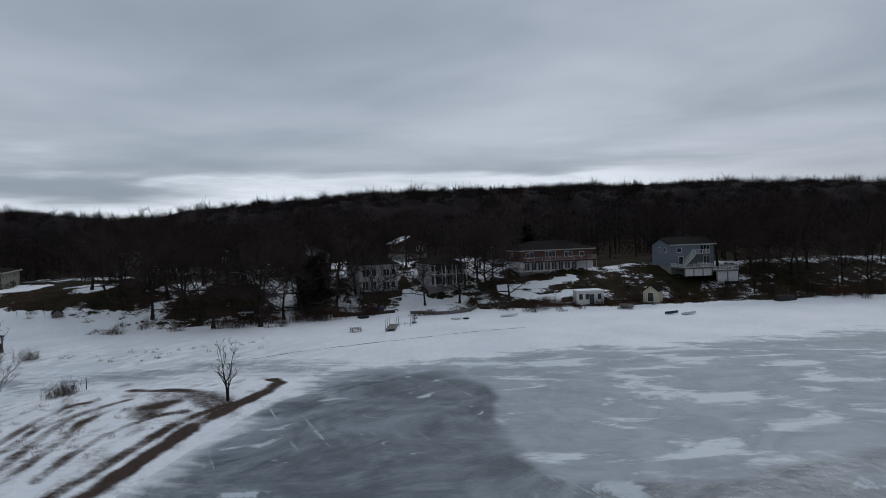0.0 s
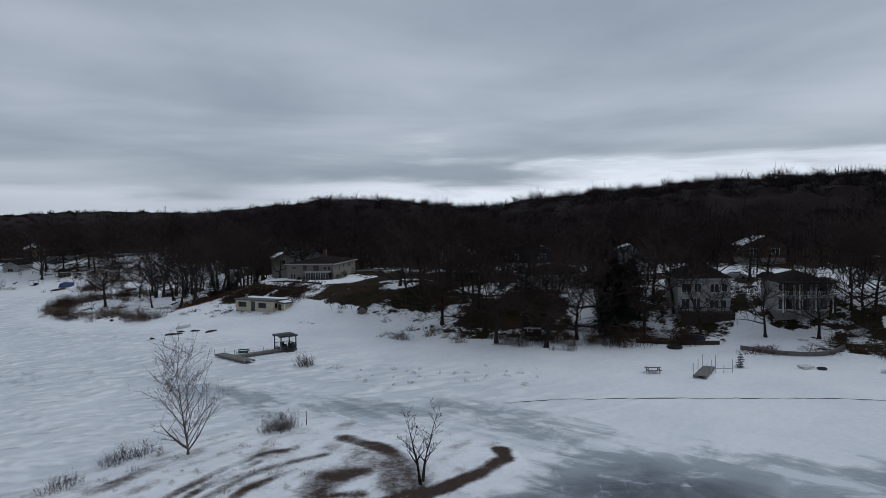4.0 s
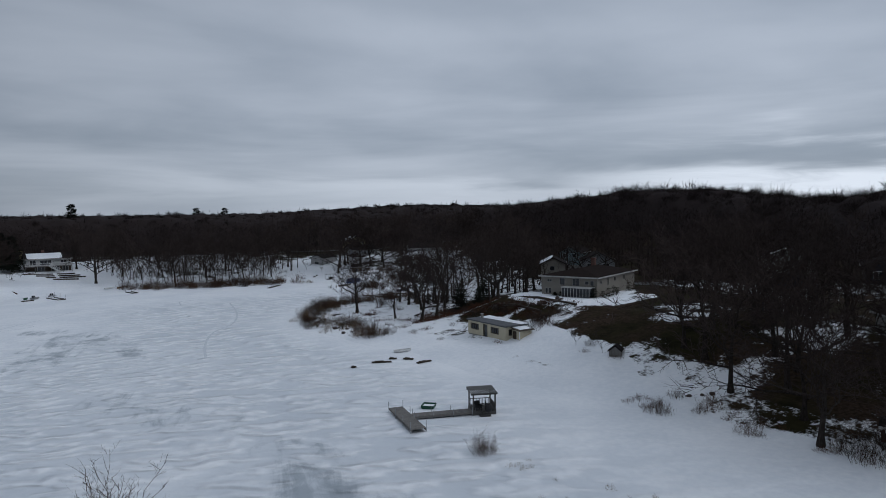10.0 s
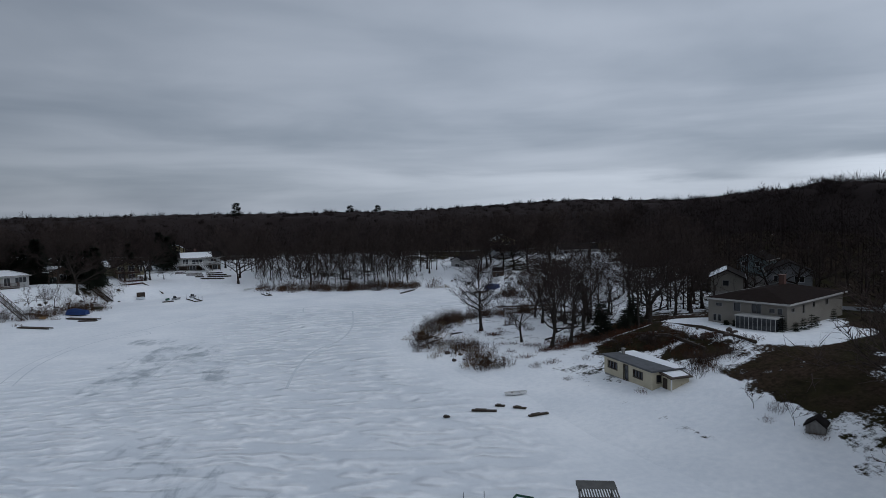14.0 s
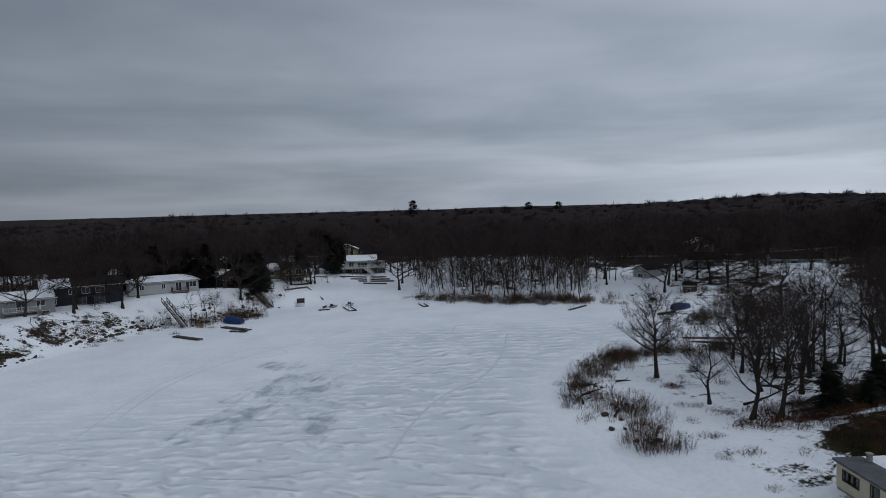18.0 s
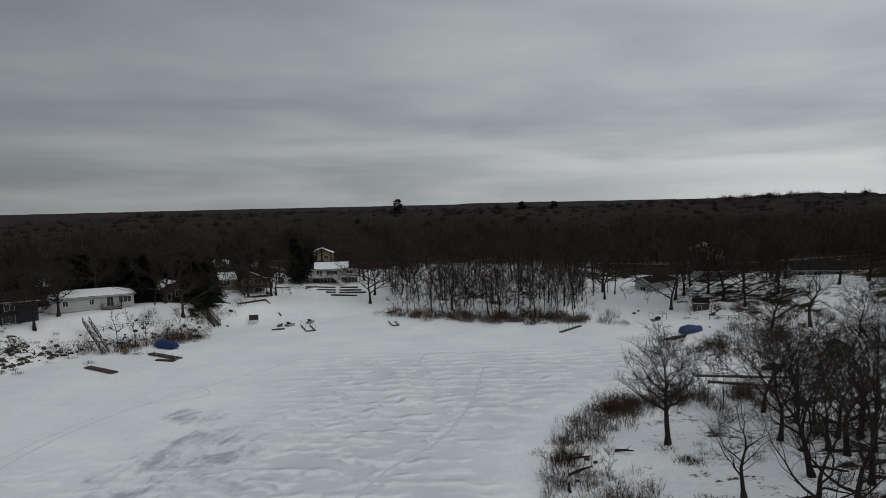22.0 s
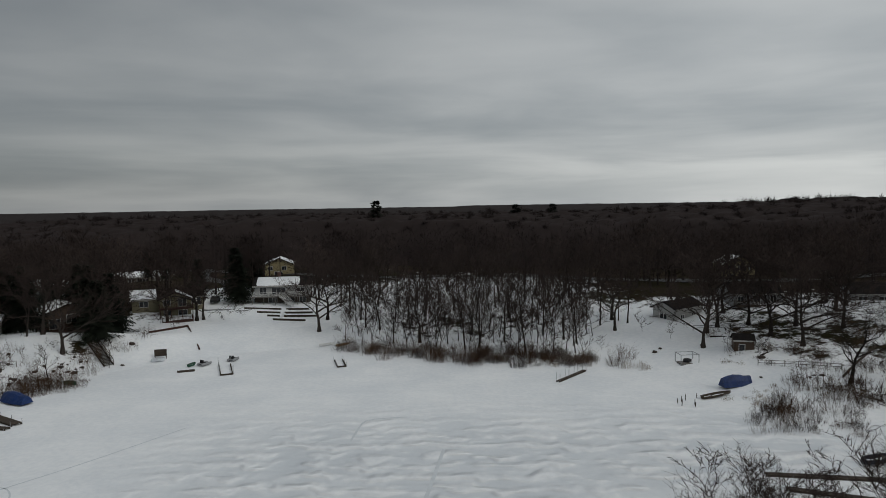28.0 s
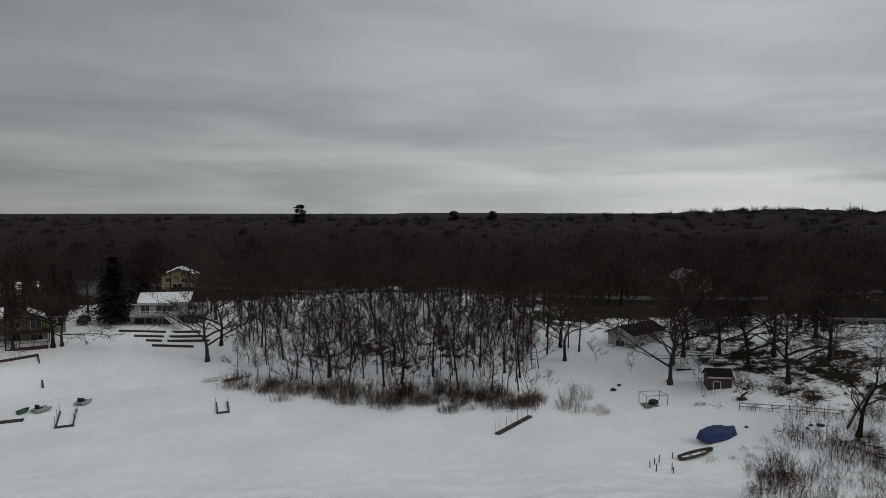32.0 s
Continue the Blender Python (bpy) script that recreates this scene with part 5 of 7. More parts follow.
plank_deck("dock_gangway", "grey plank gangway on the ice leading to the gazebo", -11.4, -60.9, -5.0, -63.0, 1.3, 0.42, posts=0.5)
plank_deck("dock_platform", "grey plank dock platform across the end of the gangway", -11.6, -57.2, -13.1, -65.4, 1.6, 0.42, posts=0.75)
gazebo = thing("gazebo", "weathered timber gazebo with slatted roof on a dock", "gazebo", pose(-5.3, -63.7, 0, 0, 0, -22))
gazebo.matrix_basis = gazebo.matrix_basis @ Matrix.Diagonal((0.88, 0.88, 0.92, 1))
floor_me = mesh_of("board", *boxed(0, 0, 0.40, 0.14, 3.1, 0.45), OLDWOOD)
for i in range(20):
    part("board", floor_me, OLDWOOD, gazebo).location = (i * 0.152, 0, 0)
part("skirt", Geo().box(0, 0, 0.02, 3.04, 0.06, 0.39).box(0, 3.04, 0.02, 3.04, 3.1, 0.39).box(0, 0.07, 0.02, 0.06, 3.03, 0.39).box(2.98, 0.07, 0.02, 3.04, 3.03, 0.39), OLDWOOD, gazebo)
post_me = mesh_of("post", *boxed(-0.08, -0.08, 0.45, 0.08, 0.08, 2.45), OLDWOOD)
for px, py in ((0.12, 0.12), (2.92, 0.12), (0.12, 2.98), (2.92, 2.98)):
    part("post", post_me, OLDWOOD, gazebo).location = (px, py, 0)
part("beam", Geo().box(-0.2, 0.02, 2.451, 3.24, 0.2, 2.63).box(-0.2, 2.9, 2.451, 3.24, 3.08, 2.63), OLDWOOD, gazebo)
slat_me = mesh_of("slat", *boxed(0, -0.25, 2.635, 0.10, 3.35, 2.75), OLDWOOD)
for i in range(15):
    part("slat", slat_me, OLDWOOD, gazebo).location = (-0.18 + i * 0.232, 0, 0)
part("roof_panel", Geo().box(-0.15, 1.5, 2.755, 3.2, 3.3, 2.78), OLDWOOD, gazebo, "faded grey roof panels")
railing(gazebo, [(0.12, 2.98, 0.45), (2.92, 2.98, 0.45), (2.92, 0.3, 0.45)], 0.85, OLDWOOD, 0.2)
part("step", Geo().box(0.8, -0.8, 0.0, 2.2, -0.05, 0.18).box(0.8, -0.4, 0.181, 2.2, -0.05, 0.33), OLDWOOD, gazebo)
seat = thing("patio_chair", "dark wicker patio chair under the gazebo", "chair", pose(-4.4, -63.4, 0.416, 0, 0, -10))
part("seat", Geo().box(-0.35, -0.35, 0.3, 0.35, 0.35, 0.48), BLACK, seat)
part("backrest", Geo().box(-0.35, 0.28, 0.481, 0.35, 0.38, 1.0), BLACK, seat)
for s in (-1, 1):
    part("armrest", Geo().box(s * 0.36 - 0.05, -0.33, 0.485, s * 0.36 + 0.05, 0.27, 0.65), BLACK, seat)
    for k in (-0.3, 0.3):
        part("leg", Geo().beam((s * 0.3, k, 0), (s * 0.3, k, 0.3), 0.06), BLACK, seat)
copy_thing(seat, pose(-3.4, -64.0, 0.416, 0, 0, 60))
grill = thing("covered_grill", "dark covered grill standing on the gazebo deck", "grill", pose(-4.0, -64.9, 0.416))
part("cover", Geo().blob((0, 0, 0.55), (0.5, 0.4, 0.55), random.Random(3), 0.06, 6, 10), BLACK, grill)


def hull(name, label, x, y, z, turn, length, beam, height, mat, category="boat", tarp=None, rng=None):
    """A small boat: lofted shell with a rim and thwarts, or a draped cover over it."""
    ob = thing(name, label, category, pose(x, y, z, 0, 0, turn))
    g, n, m = Geo(), 9, 7
    r = rng or random.Random(1)
    for i in range(n):
        u = i / (n - 1)
        w = beam / 2 * (math.sin(math.pi * min(u * 0.86 + 0.14, 1.0)) ** 0.55 if u < 1 else 0.04)
        w = max(w, 0.05)
        for j in range(m):
            a = math.pi * (j / (m - 1) - 0.5)
            drop = math.cos(a) ** 0.6 if abs(a) < 1.57 else 0
            g.v.append(((u - 0.5) * length, math.sin(a) * w, height * (1 - drop) + 0.12 * u * u))
    for i in range(n - 1):
        for j in range(m - 1):
            a = i * m + j
            g.f.append((a, a + 1, a + m + 1, a + m))
    g.f.append(tuple(range(m)))
    if tarp:
        g.v = [(x * 0.94, y * 0.8, z * 0.8 + 0.03) for x, y, z in g.v]
    part("shell", g, mat, ob)
    if tarp:
        c = Geo()
        for i in range(n):
            u = i / (n - 1)
            w = beam / 2 * 1.25 * max(math.sin(math.pi * (0.16 + 0.70 * u)) ** 0.35, 0.3)
            top = height * (1.2 + 0.3 * math.sin(math.pi * min(u * 1.25, 1.0)) + r.uniform(-0.05, 0.05))
            for j in range(m):
                k = j / (m - 1) * 2 - 1
                z_ = top * (1 - max(abs(k) - 0.25, 0) / 0.75) ** 0.75 if abs(k) < 1 else 0.0
                c.v.append(((u - 0.5) * length * 1.1, k * w + r.uniform(-0.05, 0.05), max(z_ + r.uniform(-0.04, 0.04), 0.0)))
        for i in range(n - 1):
            for j in range(m - 1):
                a = i * m + j
                c.f.append((a, a + m, a + m + 1, a + 1))
        c.f.append(tuple(range(m)))
        c.f.append(tuple(range((n - 1) * m + m - 1, (n - 1) * m - 1, -1)))
        part("cover", c, tarp, ob)
    else:
        rim = Geo()
        for s in (0, m - 1):
            rim.tube([Vector(g.v[i * m + s]) + Vector((0, 0, 0.02)) for i in range(n)], [0.035] * n, 5)
        part("gunwale", rim, mat, ob)
        part("snow_fill", Geo().box(-length * 0.38, -beam * 0.28, height * 0.3, length * 0.3, beam * 0.28, height * 0.55), SNOW, ob, "snow lying in the hull")
        for k in (-0.2, 0.15):
            part("thwart", Geo().box(k * length, -beam * 0.4, height * 0.72, k * length + 0.22, beam * 0.4, height * 0.78), TIMBER, ob)
    return ob


boat_rng = random.Random(8)
hull("covered_boat", "boat under a bright blue tarpaulin on the snowy shore", 41.3, 77.4, 0.45, 14, 4.5, 1.7, 1.15, TIMBER, tarp=TARP, rng=boat_rng)
hull("covered_boat", "boat under a faded blue tarpaulin below a brushy bank", -69.2, 75.4, 0.25, -28, 5.0, 2.0, 1.0, TIMBER, tarp=TARP, rng=boat_rng)
hull("rowing_boat", "weathered dark rowing boat hauled out on snow", 36.5, 73.0, 0.05, 24, 5.6, 1.2, 0.4, DARKWOOD)
hull("rowing_boat", "faded orange-brown rowing boat on the west shore", -75.6, 70.8, 0.15, -50, 2.8, 1.2, 0.5, ORANGE)
hull("rowing_boat", "small green rowing boat on the shore snow", -66.3, 85.0, 0.1, -25, 2.8, 1.2, 0.5, GREEN)
hull("rowing_boat", "small dark boat with snow in it by the west shore", -58.2, 100.2, 0.25, 12, 2.4, 1.2, 0.5, PACKED)
hull("rowing_boat", "overturned dark boat lying on the bay shore", 44.0, 47.4, 0.15, 15, 4.4, 1.5, 0.6, NAVY)
hull("kayak", "blue kayak lying on the shore snow", 17.4, -173.4, 0.05, -75, 2.6, 0.9, 0.35, TARP)
hull("kayak", "white kayak half buried in snow", 16.0, -176.0, 0.02, -70, 3.0, 0.8, 0.3, TRIM)
hull("kayak", "pale kayak lying on the snow near the spit", 4.2, -28.6, 0.02, -8, 2.9, 1.0, 0.32, TRIM)
hull("canoe", "pale canoe lying on the snow beside the wooded bank", -28.2, 111.9, 0.3, 20, 3.2, 0.9, 0.35, TRIM)
hull("canoe", "orange canoe lying on the snow beside the wooded bank", -24.8, 111.4, 0.3, 35, 3.0, 0.9, 0.35, ORANGE)
hull("canoe", "upturned canoe resting below the brick house bank", 20.8, -144.2, 0.02, -70, 3.6, 0.8, 0.3, SNOW)
hull("covered_boat", "small dark boat under cover at the east shore", 31.5, -201.0, 0.2, -70, 4.2, 1.8, 0.8, BLACK, tarp=BLACK, rng=boat_rng)
plank_deck("dock_section", "dark dock section pulled up on the snow", 33.2, -189.0, 32.6, -192.8, 1.6, 0.45, GREY)
plank_deck("dock_section", "grey dock section leaning on the shore snow", 34.8, -195.6, 33.6, -198.0, 1.4, 0.45, DARKWOOD)
plank_deck("dock_section", "grey dock section standing alone on the snow", 6.4, -123.1, 12.6, -123.2, 1.5, 0.4, TIMBER, posts=1.5)
plank_deck("dock_section", "dark weathered dock lying on the shore ice", -77.4, 59.6, -70.0, 54.9, 1.3, 0.3, DARKWOOD)
plank_deck("dock_section", "long dark dock lying on the lake ice", -70.0, 69.6, -62.4, 64.8, 1.4, 0.32, DARKWOOD, posts=0.5)
plank_deck("dock_section", "short dark dock piece beside the longer dock", -66.6, 64.2, -62.6, 63.2, 0.9, 0.25, DARKWOOD)
plank_deck("dock_section", "narrow dock frozen into the ice below the wooded bank", 14.5, 82.3, 20.3, 89.1, 0.6, 0.25, DARKWOOD, posts=1.3)
plank_deck("dock_section", "low snow-covered board abandoned on the ice", -51.6, 92.6, -48.8, 93.6, 0.9, 0.22, DARKWOOD, legs=False)
plank_deck("dock_section", "long weathered dock resting on the bay ice", 30.0, 44.8, 45.5, 42.2, 0.8, 0.22, DARKWOOD)
plank_deck("dock_section", "weathered dark dock resting beside another on ice", 30.4, 41.2, 42.0, 36.6, 0.8, 0.22, DARKWOOD)
plank_deck("dock_section", "low dark dock resting on ice near the spit", 33.3, 37.6, 45.0, 34.4, 0.8, 0.22, DARKWOOD)
plank_deck("shore_platform", "dark timber platform beside the small boathouse", 26.0, -167.2, 29.5, -168.6, 2.8, 0.75, DARKWOOD)


def dock_frame(label, x0, y0, x1, y1, width, high):
    """The bare U-shaped frame of a dock with its tall pipes."""
    ob = thing("boat_slip", label, "dock", pose(x0, y0, 0, 0, 0, math.degrees(math.atan2(y1 - y0, x1 - x0))))
    length = math.hypot(x1 - x0, y1 - y0)
    for s in (-1, 1):
        part("rail", Geo().box(0.2, s * width / 2 - 0.08, 0.05, length, s * width / 2 + 0.08, 0.28), DARKWOOD, ob)
        for k in (0.05, 0.5, 1.0):
            part("pipe", Geo().tube([(k * length, s * (width / 2 + 0.12), -0.1), (k * length, s * (width / 2 + 0.12), high)], [0.04, 0.04], 6), METAL, ob)
    part("crosspiece", Geo().box(0.0, -width / 2 - 0.1, 0.05, 0.2, width / 2 + 0.1, 0.28), DARKWOOD, ob)


dock_frame("bare metal-piped boat slip with tall pipes standing on the ice", -41.9, 90.0, -44.6, 97.2, 2.0, 1.6)
dock_frame("small dark boat slip frame standing on the snowy ice", -22.5, 94.4, -23.9, 99.6, 1.5, 0.9)


def paddle_boat(label, x, y, turn):
    ob = thing("pedal_boat", label, "boat", pose(x, y, 0.1, 0, 0, turn))
    for s in (-1, 1):
        part("float", Geo().tube([(-1.2, s * 0.55, 0.2), (-0.9, s * 0.55, 0.25), (0.9, s * 0.55, 0.25), (1.25, s * 0.55, 0.35)], [0.12, 0.26, 0.26, 0.1], 8), GREY, ob)
    part("deck", Geo().box(-1.0, -0.5, 0.3, 0.9, 0.5, 0.42), GREY, ob)
    for s in (-1, 1):
        part("seat", Geo().box(-0.5, s * 0.25 - 0.2, 0.421, 0.0, s * 0.25 + 0.2, 0.6).box(-0.62, s * 0.25 - 0.2, 0.421, -0.5, s * 0.25 + 0.2, 1.0), BLACK, ob)


paddle_boat("grey pedal boat parked on the lake snow", -48.5, 97.6, 60)
paddle_boat("grey pedal boat parked beside a dock frame", -44.2, 100.9, 80)
hull("dinghy", "pale green dinghy lying beside a pedal boat", -50.6, 97.0, 0.05, 70, 1.9, 1.0, 0.4, GREEN)

lift = thing("boat_lift", "metal boat lift frame with a dark boat on it", "boat lift", pose(38.6, 90.6, 0.2, 0, 0, 4))
for s in (-1, 1):
    for k in (-1, 1):
        part("post", Geo().beam((s * 1.6, k * 1.2, -0.3), (s * 1.6, k * 1.2, 2.3), 0.09), METAL, lift)
    part("rail", Geo().beam((s * 1.6, -1.3, 0.5), (s * 1.6, 1.3, 0.5), 0.1).beam((s * 1.6, -1.3, 2.3), (s * 1.6, 1.3, 2.3), 0.07), METAL, lift)
part("crossbar", Geo().beam((-1.6, -1.2, 0.5), (1.6, -1.2, 0.5), 0.1).beam((-1.6, 1.2, 0.5), (1.6, 1.2, 0.5), 0.1).beam((-1.6, 1.2, 2.3), (1.6, 1.2, 2.3), 0.07).beam((-1.6, -1.2, 2.3), (1.6, -1.2, 2.3), 0.07), METAL, lift)
part("cradle", Geo().box(-1.5, -1.0, 0.56, 1.5, 1.0, 0.72), TIMBER, lift)
part("bundle", Geo().blob((0.0, 0.1, 1.05), (0.8, 0.6, 0.35), random.Random(2), 0.2), BLACK, lift)

picnic = thing("picnic_table", "weathered picnic table with snow on it out on the lake", "picnic table", pose(7.4, -117.2, 0, 0, 0, -62))
part("tabletop", Geo().box(-0.95, -0.38, 0.70, 0.95, 0.38, 0.75), TIMBER, picnic)
for s in (-1, 1):
    part("bench", Geo().box(-0.95, s * 0.72 - 0.14, 0.40, 0.95, s * 0.72 + 0.14, 0.45), TIMBER, picnic)
    part("frame", Geo().beam((s * 0.7, -0.7, 0.0), (s * 0.7, -0.25, 0.7), 0.08).beam((s * 0.7, 0.7, 0.0), (s * 0.7, 0.25, 0.7), 0.08).beam((s * 0.7, -0.85, 0.37), (s * 0.7, 0.85, 0.37), 0.08), TIMBER, picnic)
part("snow_cap", Geo().box(-0.9, -0.34, 0.751, 0.9, 0.34, 0.80), SNOW, picnic, "thin layer of snow")
tub = thing("tub", "dark green plastic tub with snow inside on the ice", "tub", pose(-7.8, -58.2, 0.0, 0, 0, 20))
part("wall", Geo().tube([(0, 0, 0.0), (0, 0, 0.38)], [0.95, 1.1], 4, cap=False).tube([(0, 0, 0.38), (0, 0, 0.02)], [1.0, 0.9], 4, cap=False), GREEN, tub)
part("snow_fill", Geo().tube([(0, 0, 0.12), (0, 0, 0.22)], [0.95, 0.95], 4), SNOW, tub, "snow inside the tub")
ring = thing("inner_tube", "black inner tube lying on the snow", "tube", pose(19.0, -136.0, 0.12))
ring_geo = Geo()
for i in range(14):
    for j in range(6):
        a, b = 2 * math.pi * i / 14, 2 * math.pi * j / 6
        ring_geo.v.append(((0.5 + 0.13 * math.cos(b)) * math.cos(a), (0.5 + 0.13 * math.cos(b)) * math.sin(a), 0.13 * math.sin(b)))
        ring_geo.f.append((i * 6 + j, ((i + 1) % 14) * 6 + j, ((i + 1) % 14) * 6 + (j + 1) % 6, i * 6 + (j + 1) % 6))
part("ring", ring_geo, BLACK, ring)
copy_thing(ring, pose(25.2, -116.2, 0.2) @ Matrix.Diagonal((1.9, 1.9, 1.9, 1)))
swim = plank_deck("swim_raft", "square white swim raft lying on the snow", 18.3, -133.6, 19.3, -134.7, 1.4, 0.35, TRIM, legs=False, category="raft")
rack = thing("pipe_rack", "thin metal pipe rack standing in the snow", "rack", pose(11.2, -125.2, 0.05, 0, 0, -60))
for k in (-1.1, 0.0, 1.1):
    part("pipe", Geo().tube([(k, 0, -0.1), (k, 0, 1.7 if k else 0.9)], [0.035, 0.035], 6), METAL, rack)
part("bar", Geo().beam((-1.1, 0, 0.5), (1.1, 0, 0.5), 0.06), METAL, rack)
hull("covered_boat", "small boat under blue cover below the white house", 30.0, -117.8, 0.7, -65, 3.4, 1.6, 0.6, TIMBER, tarp=TARP, rng=boat_rng)
for lx, ly, turn, length in [(-2.1, -33.8, -25, 3.0), (3.3, -37.4, 8, 2.6), (2.3, -34.2, -40, 1.6), (0.4, -32.6, -30, 1.2), (-7.0, -34.5, 0, 0.7)]:
    log = thing("driftwood_board", "dark weathered board lying on the lake snow", "board", pose(lx, ly, 0.05, 0, 0, turn), "boards near the spit")
    part("plank", Geo().box(-length / 2, -0.22, 0, length / 2, 0.22, 0.16).box(-length * 0.35, -0.3, 0.161, length * 0.1, 0.2, 0.26), DARKWOOD, log)
for i, (px, py) in enumerate([(29.7, 70.2), (30.5, 70.9), (31.3, 71.5), (31.6, 68.4), (31.9, 69.4), (29.9, 69.0), (33.4, 72.6)]):
    stake = thing("mooring_post", "thin dark mooring post frozen into the ice", "post", pose(px, py, 0, 4 * (i % 3 - 1), 3 * (i % 2), 0), "posts by the rowing boat")
    part("pole", Geo().tube([(0, 0, -0.2), (0, 0, 0.7 + 0.12 * (i % 3))], [0.06, 0.05], 6), DARKWOOD, stake)
marker = thing("marker_stake", "thin dark stake on the sandbar", "stake", pose(-32.0, -93.5, land_z(-32, -93.5)))
part("pole", Geo().tube([(0, 0, -0.3), (0, 0, 1.35)], [0.05, 0.04], 6), DARKWOOD, marker)
crate = thing("storage_box", "dark timber box rack standing on the west shore", "box", pose(-58.4, 101.9, land_z(-58.4, 101.9), 0, 0, 15))
part("panel", Geo().box(-1.1, -0.1, 0.5, 1.1, 0.1, 1.8), DARKWOOD, crate)
for s in (-1, 1):
    part("leg", Geo().beam((s * 1.0, 0, -0.3), (s * 1.0, 0, 0.5), 0.12), DARKWOOD, crate)

# ---- stairs, fences and walls ----
stair = thing("shore_stairs", "long timber stairs with rails down the snowy bank", "stairs", pose(0, 0, 0))
flights = [(-65.4 + (-79.0 + 65.4) * k / 3, 96.0 + (107.2 - 96.0) * k / 3) for k in range(4)]
flights = [(x, y, land_z(x, y) + (0.5 if 0 < k < 3 else 0.15)) for k, (x, y) in enumerate(flights)]
for a, b in zip(flights, flights[1:]):
    steps(stair, a, b, 1.7, DARKWOOD)
stair2 = thing("shore_stairs", "timber fence-railed steps down the rocky west bank", "stairs", pose(0, 0, 0))
steps(stair2, (-79.3, 70.2, 0.4), (-87.0, 77.6, 5.6), 1.3, DARKWOOD)
stair3 = thing("shore_stairs", "old timber steps with posts at the western bank", "stairs", pose(0, 0, 0))
steps(stair3, (-98.3, 48.2, 0.8), (-104.0, 52.0, 4.4), 1.2, DARKWOOD)


def fence(label, pts, height=1.1, mat=TIMBER, gap=2.2, rails=2, pickets=0.0):
    ob = thing("fence", label, "fence", pose(0, 0, 0))
    tops = []
    for a, b in zip(pts, pts[1:]):
        n = max(1, round(math.hypot(b[0] - a[0], b[1] - a[1]) / gap))
        for i in range(n + (b is pts[-1])):
            x, y = a[0] + (b[0] - a[0]) * i / n, a[1] + (b[1] - a[1]) * i / n
            z = land_z(x, y)
            part("post", Geo().beam((x, y, z - 0.4), (x, y, z + height), 0.09), mat, ob)
            tops.append((x, y, z))
    for a, b in zip(tops, tops[1:]):
        for k in range(rails):
            h = height * (0.92 - 0.45 * k)
            part("rail", Geo().beam((a[0], a[1], a[2] + h), (b[0], b[1], b[2] + h), 0.05, 0.07), mat, ob)
        if pickets:
            m = int(math.hypot(b[0] - a[0], b[1] - a[1]) / pickets)
            for i in range(m):
                k = (i + 0.5) / m
                x, y, z = (a[j] + (b[j] - a[j]) * k for j in range(3))
                part("picket", Geo().box(x - 0.05, y - 0.05, z + 0.05, x + 0.05, y + 0.05, z + height), mat, ob)
    return ob


fence("weathered rail fence along the top of the west bank", [(-87.2, 77.8), (-84.0, 82.5), (-77.5, 88.6)], 1.1, TIMBER)
fence("dark post fence along the snowy yard below the navy house", [(-104.5, 52.2), (-96.5, 62.0), (-91.0, 66.0)], 0.9, DARKWOOD)
fence("low wire fence across the snowy shore yard", [(48.2, 84.6), (53.0, 81.0), (57.5, 77.0)], 1.0, TIMBER)
fence("low wire fence beside the grey cabin", [(45.5, 106.0), (52.0, 104.0), (58.0, 101.0)], 1.0, DARKWOOD)


def timber_wall(label, pts, height, mat=REDWOOD, lift=0.0, thick=0.25, name="retaining_wall"):
    """Stacked sleepers along a line, following the ground."""
    ob = thing(name, label, "wall", pose(0, 0, 0))
    courses = max(1, round(height / 0.22))
    for a, b in zip(pts, pts[1:]):
        za, zb = land_z(*a), land_z(*b)
        for c in range(courses):
            z = c * 0.22 + 0.11 + lift
            part("sleeper", Geo().beam((a[0], a[1], za + z - 0.05), (b[0], b[1], zb + z - 0.05), thick - 0.02 * (c % 2), 0.21), mat, ob)
    return ob


timber_wall("red-brown timber edging across the snowy yard", [(-65.6, 113.5), (-60.6, 121.5), (-53.0, 107.5)], 0.5)
for i, (a, b) in enumerate([((-43.6, 128.9), (-36.0, 128.8)), ((-45.5, 131.2), (-42.6, 131.4)), ((-41.6, 131.5), (-33.8, 132.0)), ((-48.4, 133.2), (-43.0, 133.7)), ((-42.0, 133.8), (-35.4, 134.4)), ((-52.2, 135.6), (-43.4, 136.3)), ((-42.2, 136.4), (-36.8, 137.0))]):
    timber_wall("dark timber terrace wall in the snow below the white house", [a, b], 0.5, DARKWOOD, thick=0.28)
garden_steps = thing("garden_steps", "snowy steps between the timber terraces", "steps", pose(0, 0, 0))
for i in range(9):
    yy = 129.4 + i * 0.85
    part("tread", Geo().box(-42.5, yy, land_z(-42, yy) - 0.2, -41.7, yy + 0.5, land_z(-42, yy) + 0.16), SNOW, garden_steps)
bed = [(27.7, -125.2)] + [(30.0 - 3.4 * math.cos(radians(a)), -131.0 + 6.2 * math.sin(radians(a))) for a in range(40, -100, -20)] + [(33.0, -138.6)]
timber_wall("curved low timber wall round a shrub bed", bed, 0.66, TIMBER)
for pts, label in [([(27.5, -18.0), (29.8, -25.0), (29.0, -34.0)], "dark stone terrace wall behind the boathouse"), ([(32.5, -17.5), (34.0, -27.0), (33.5, -38.0)], "upper dark terrace wall below the tan house")]:
    timber_wall(label, pts, 0.5, DARKWOOD, thick=0.3)
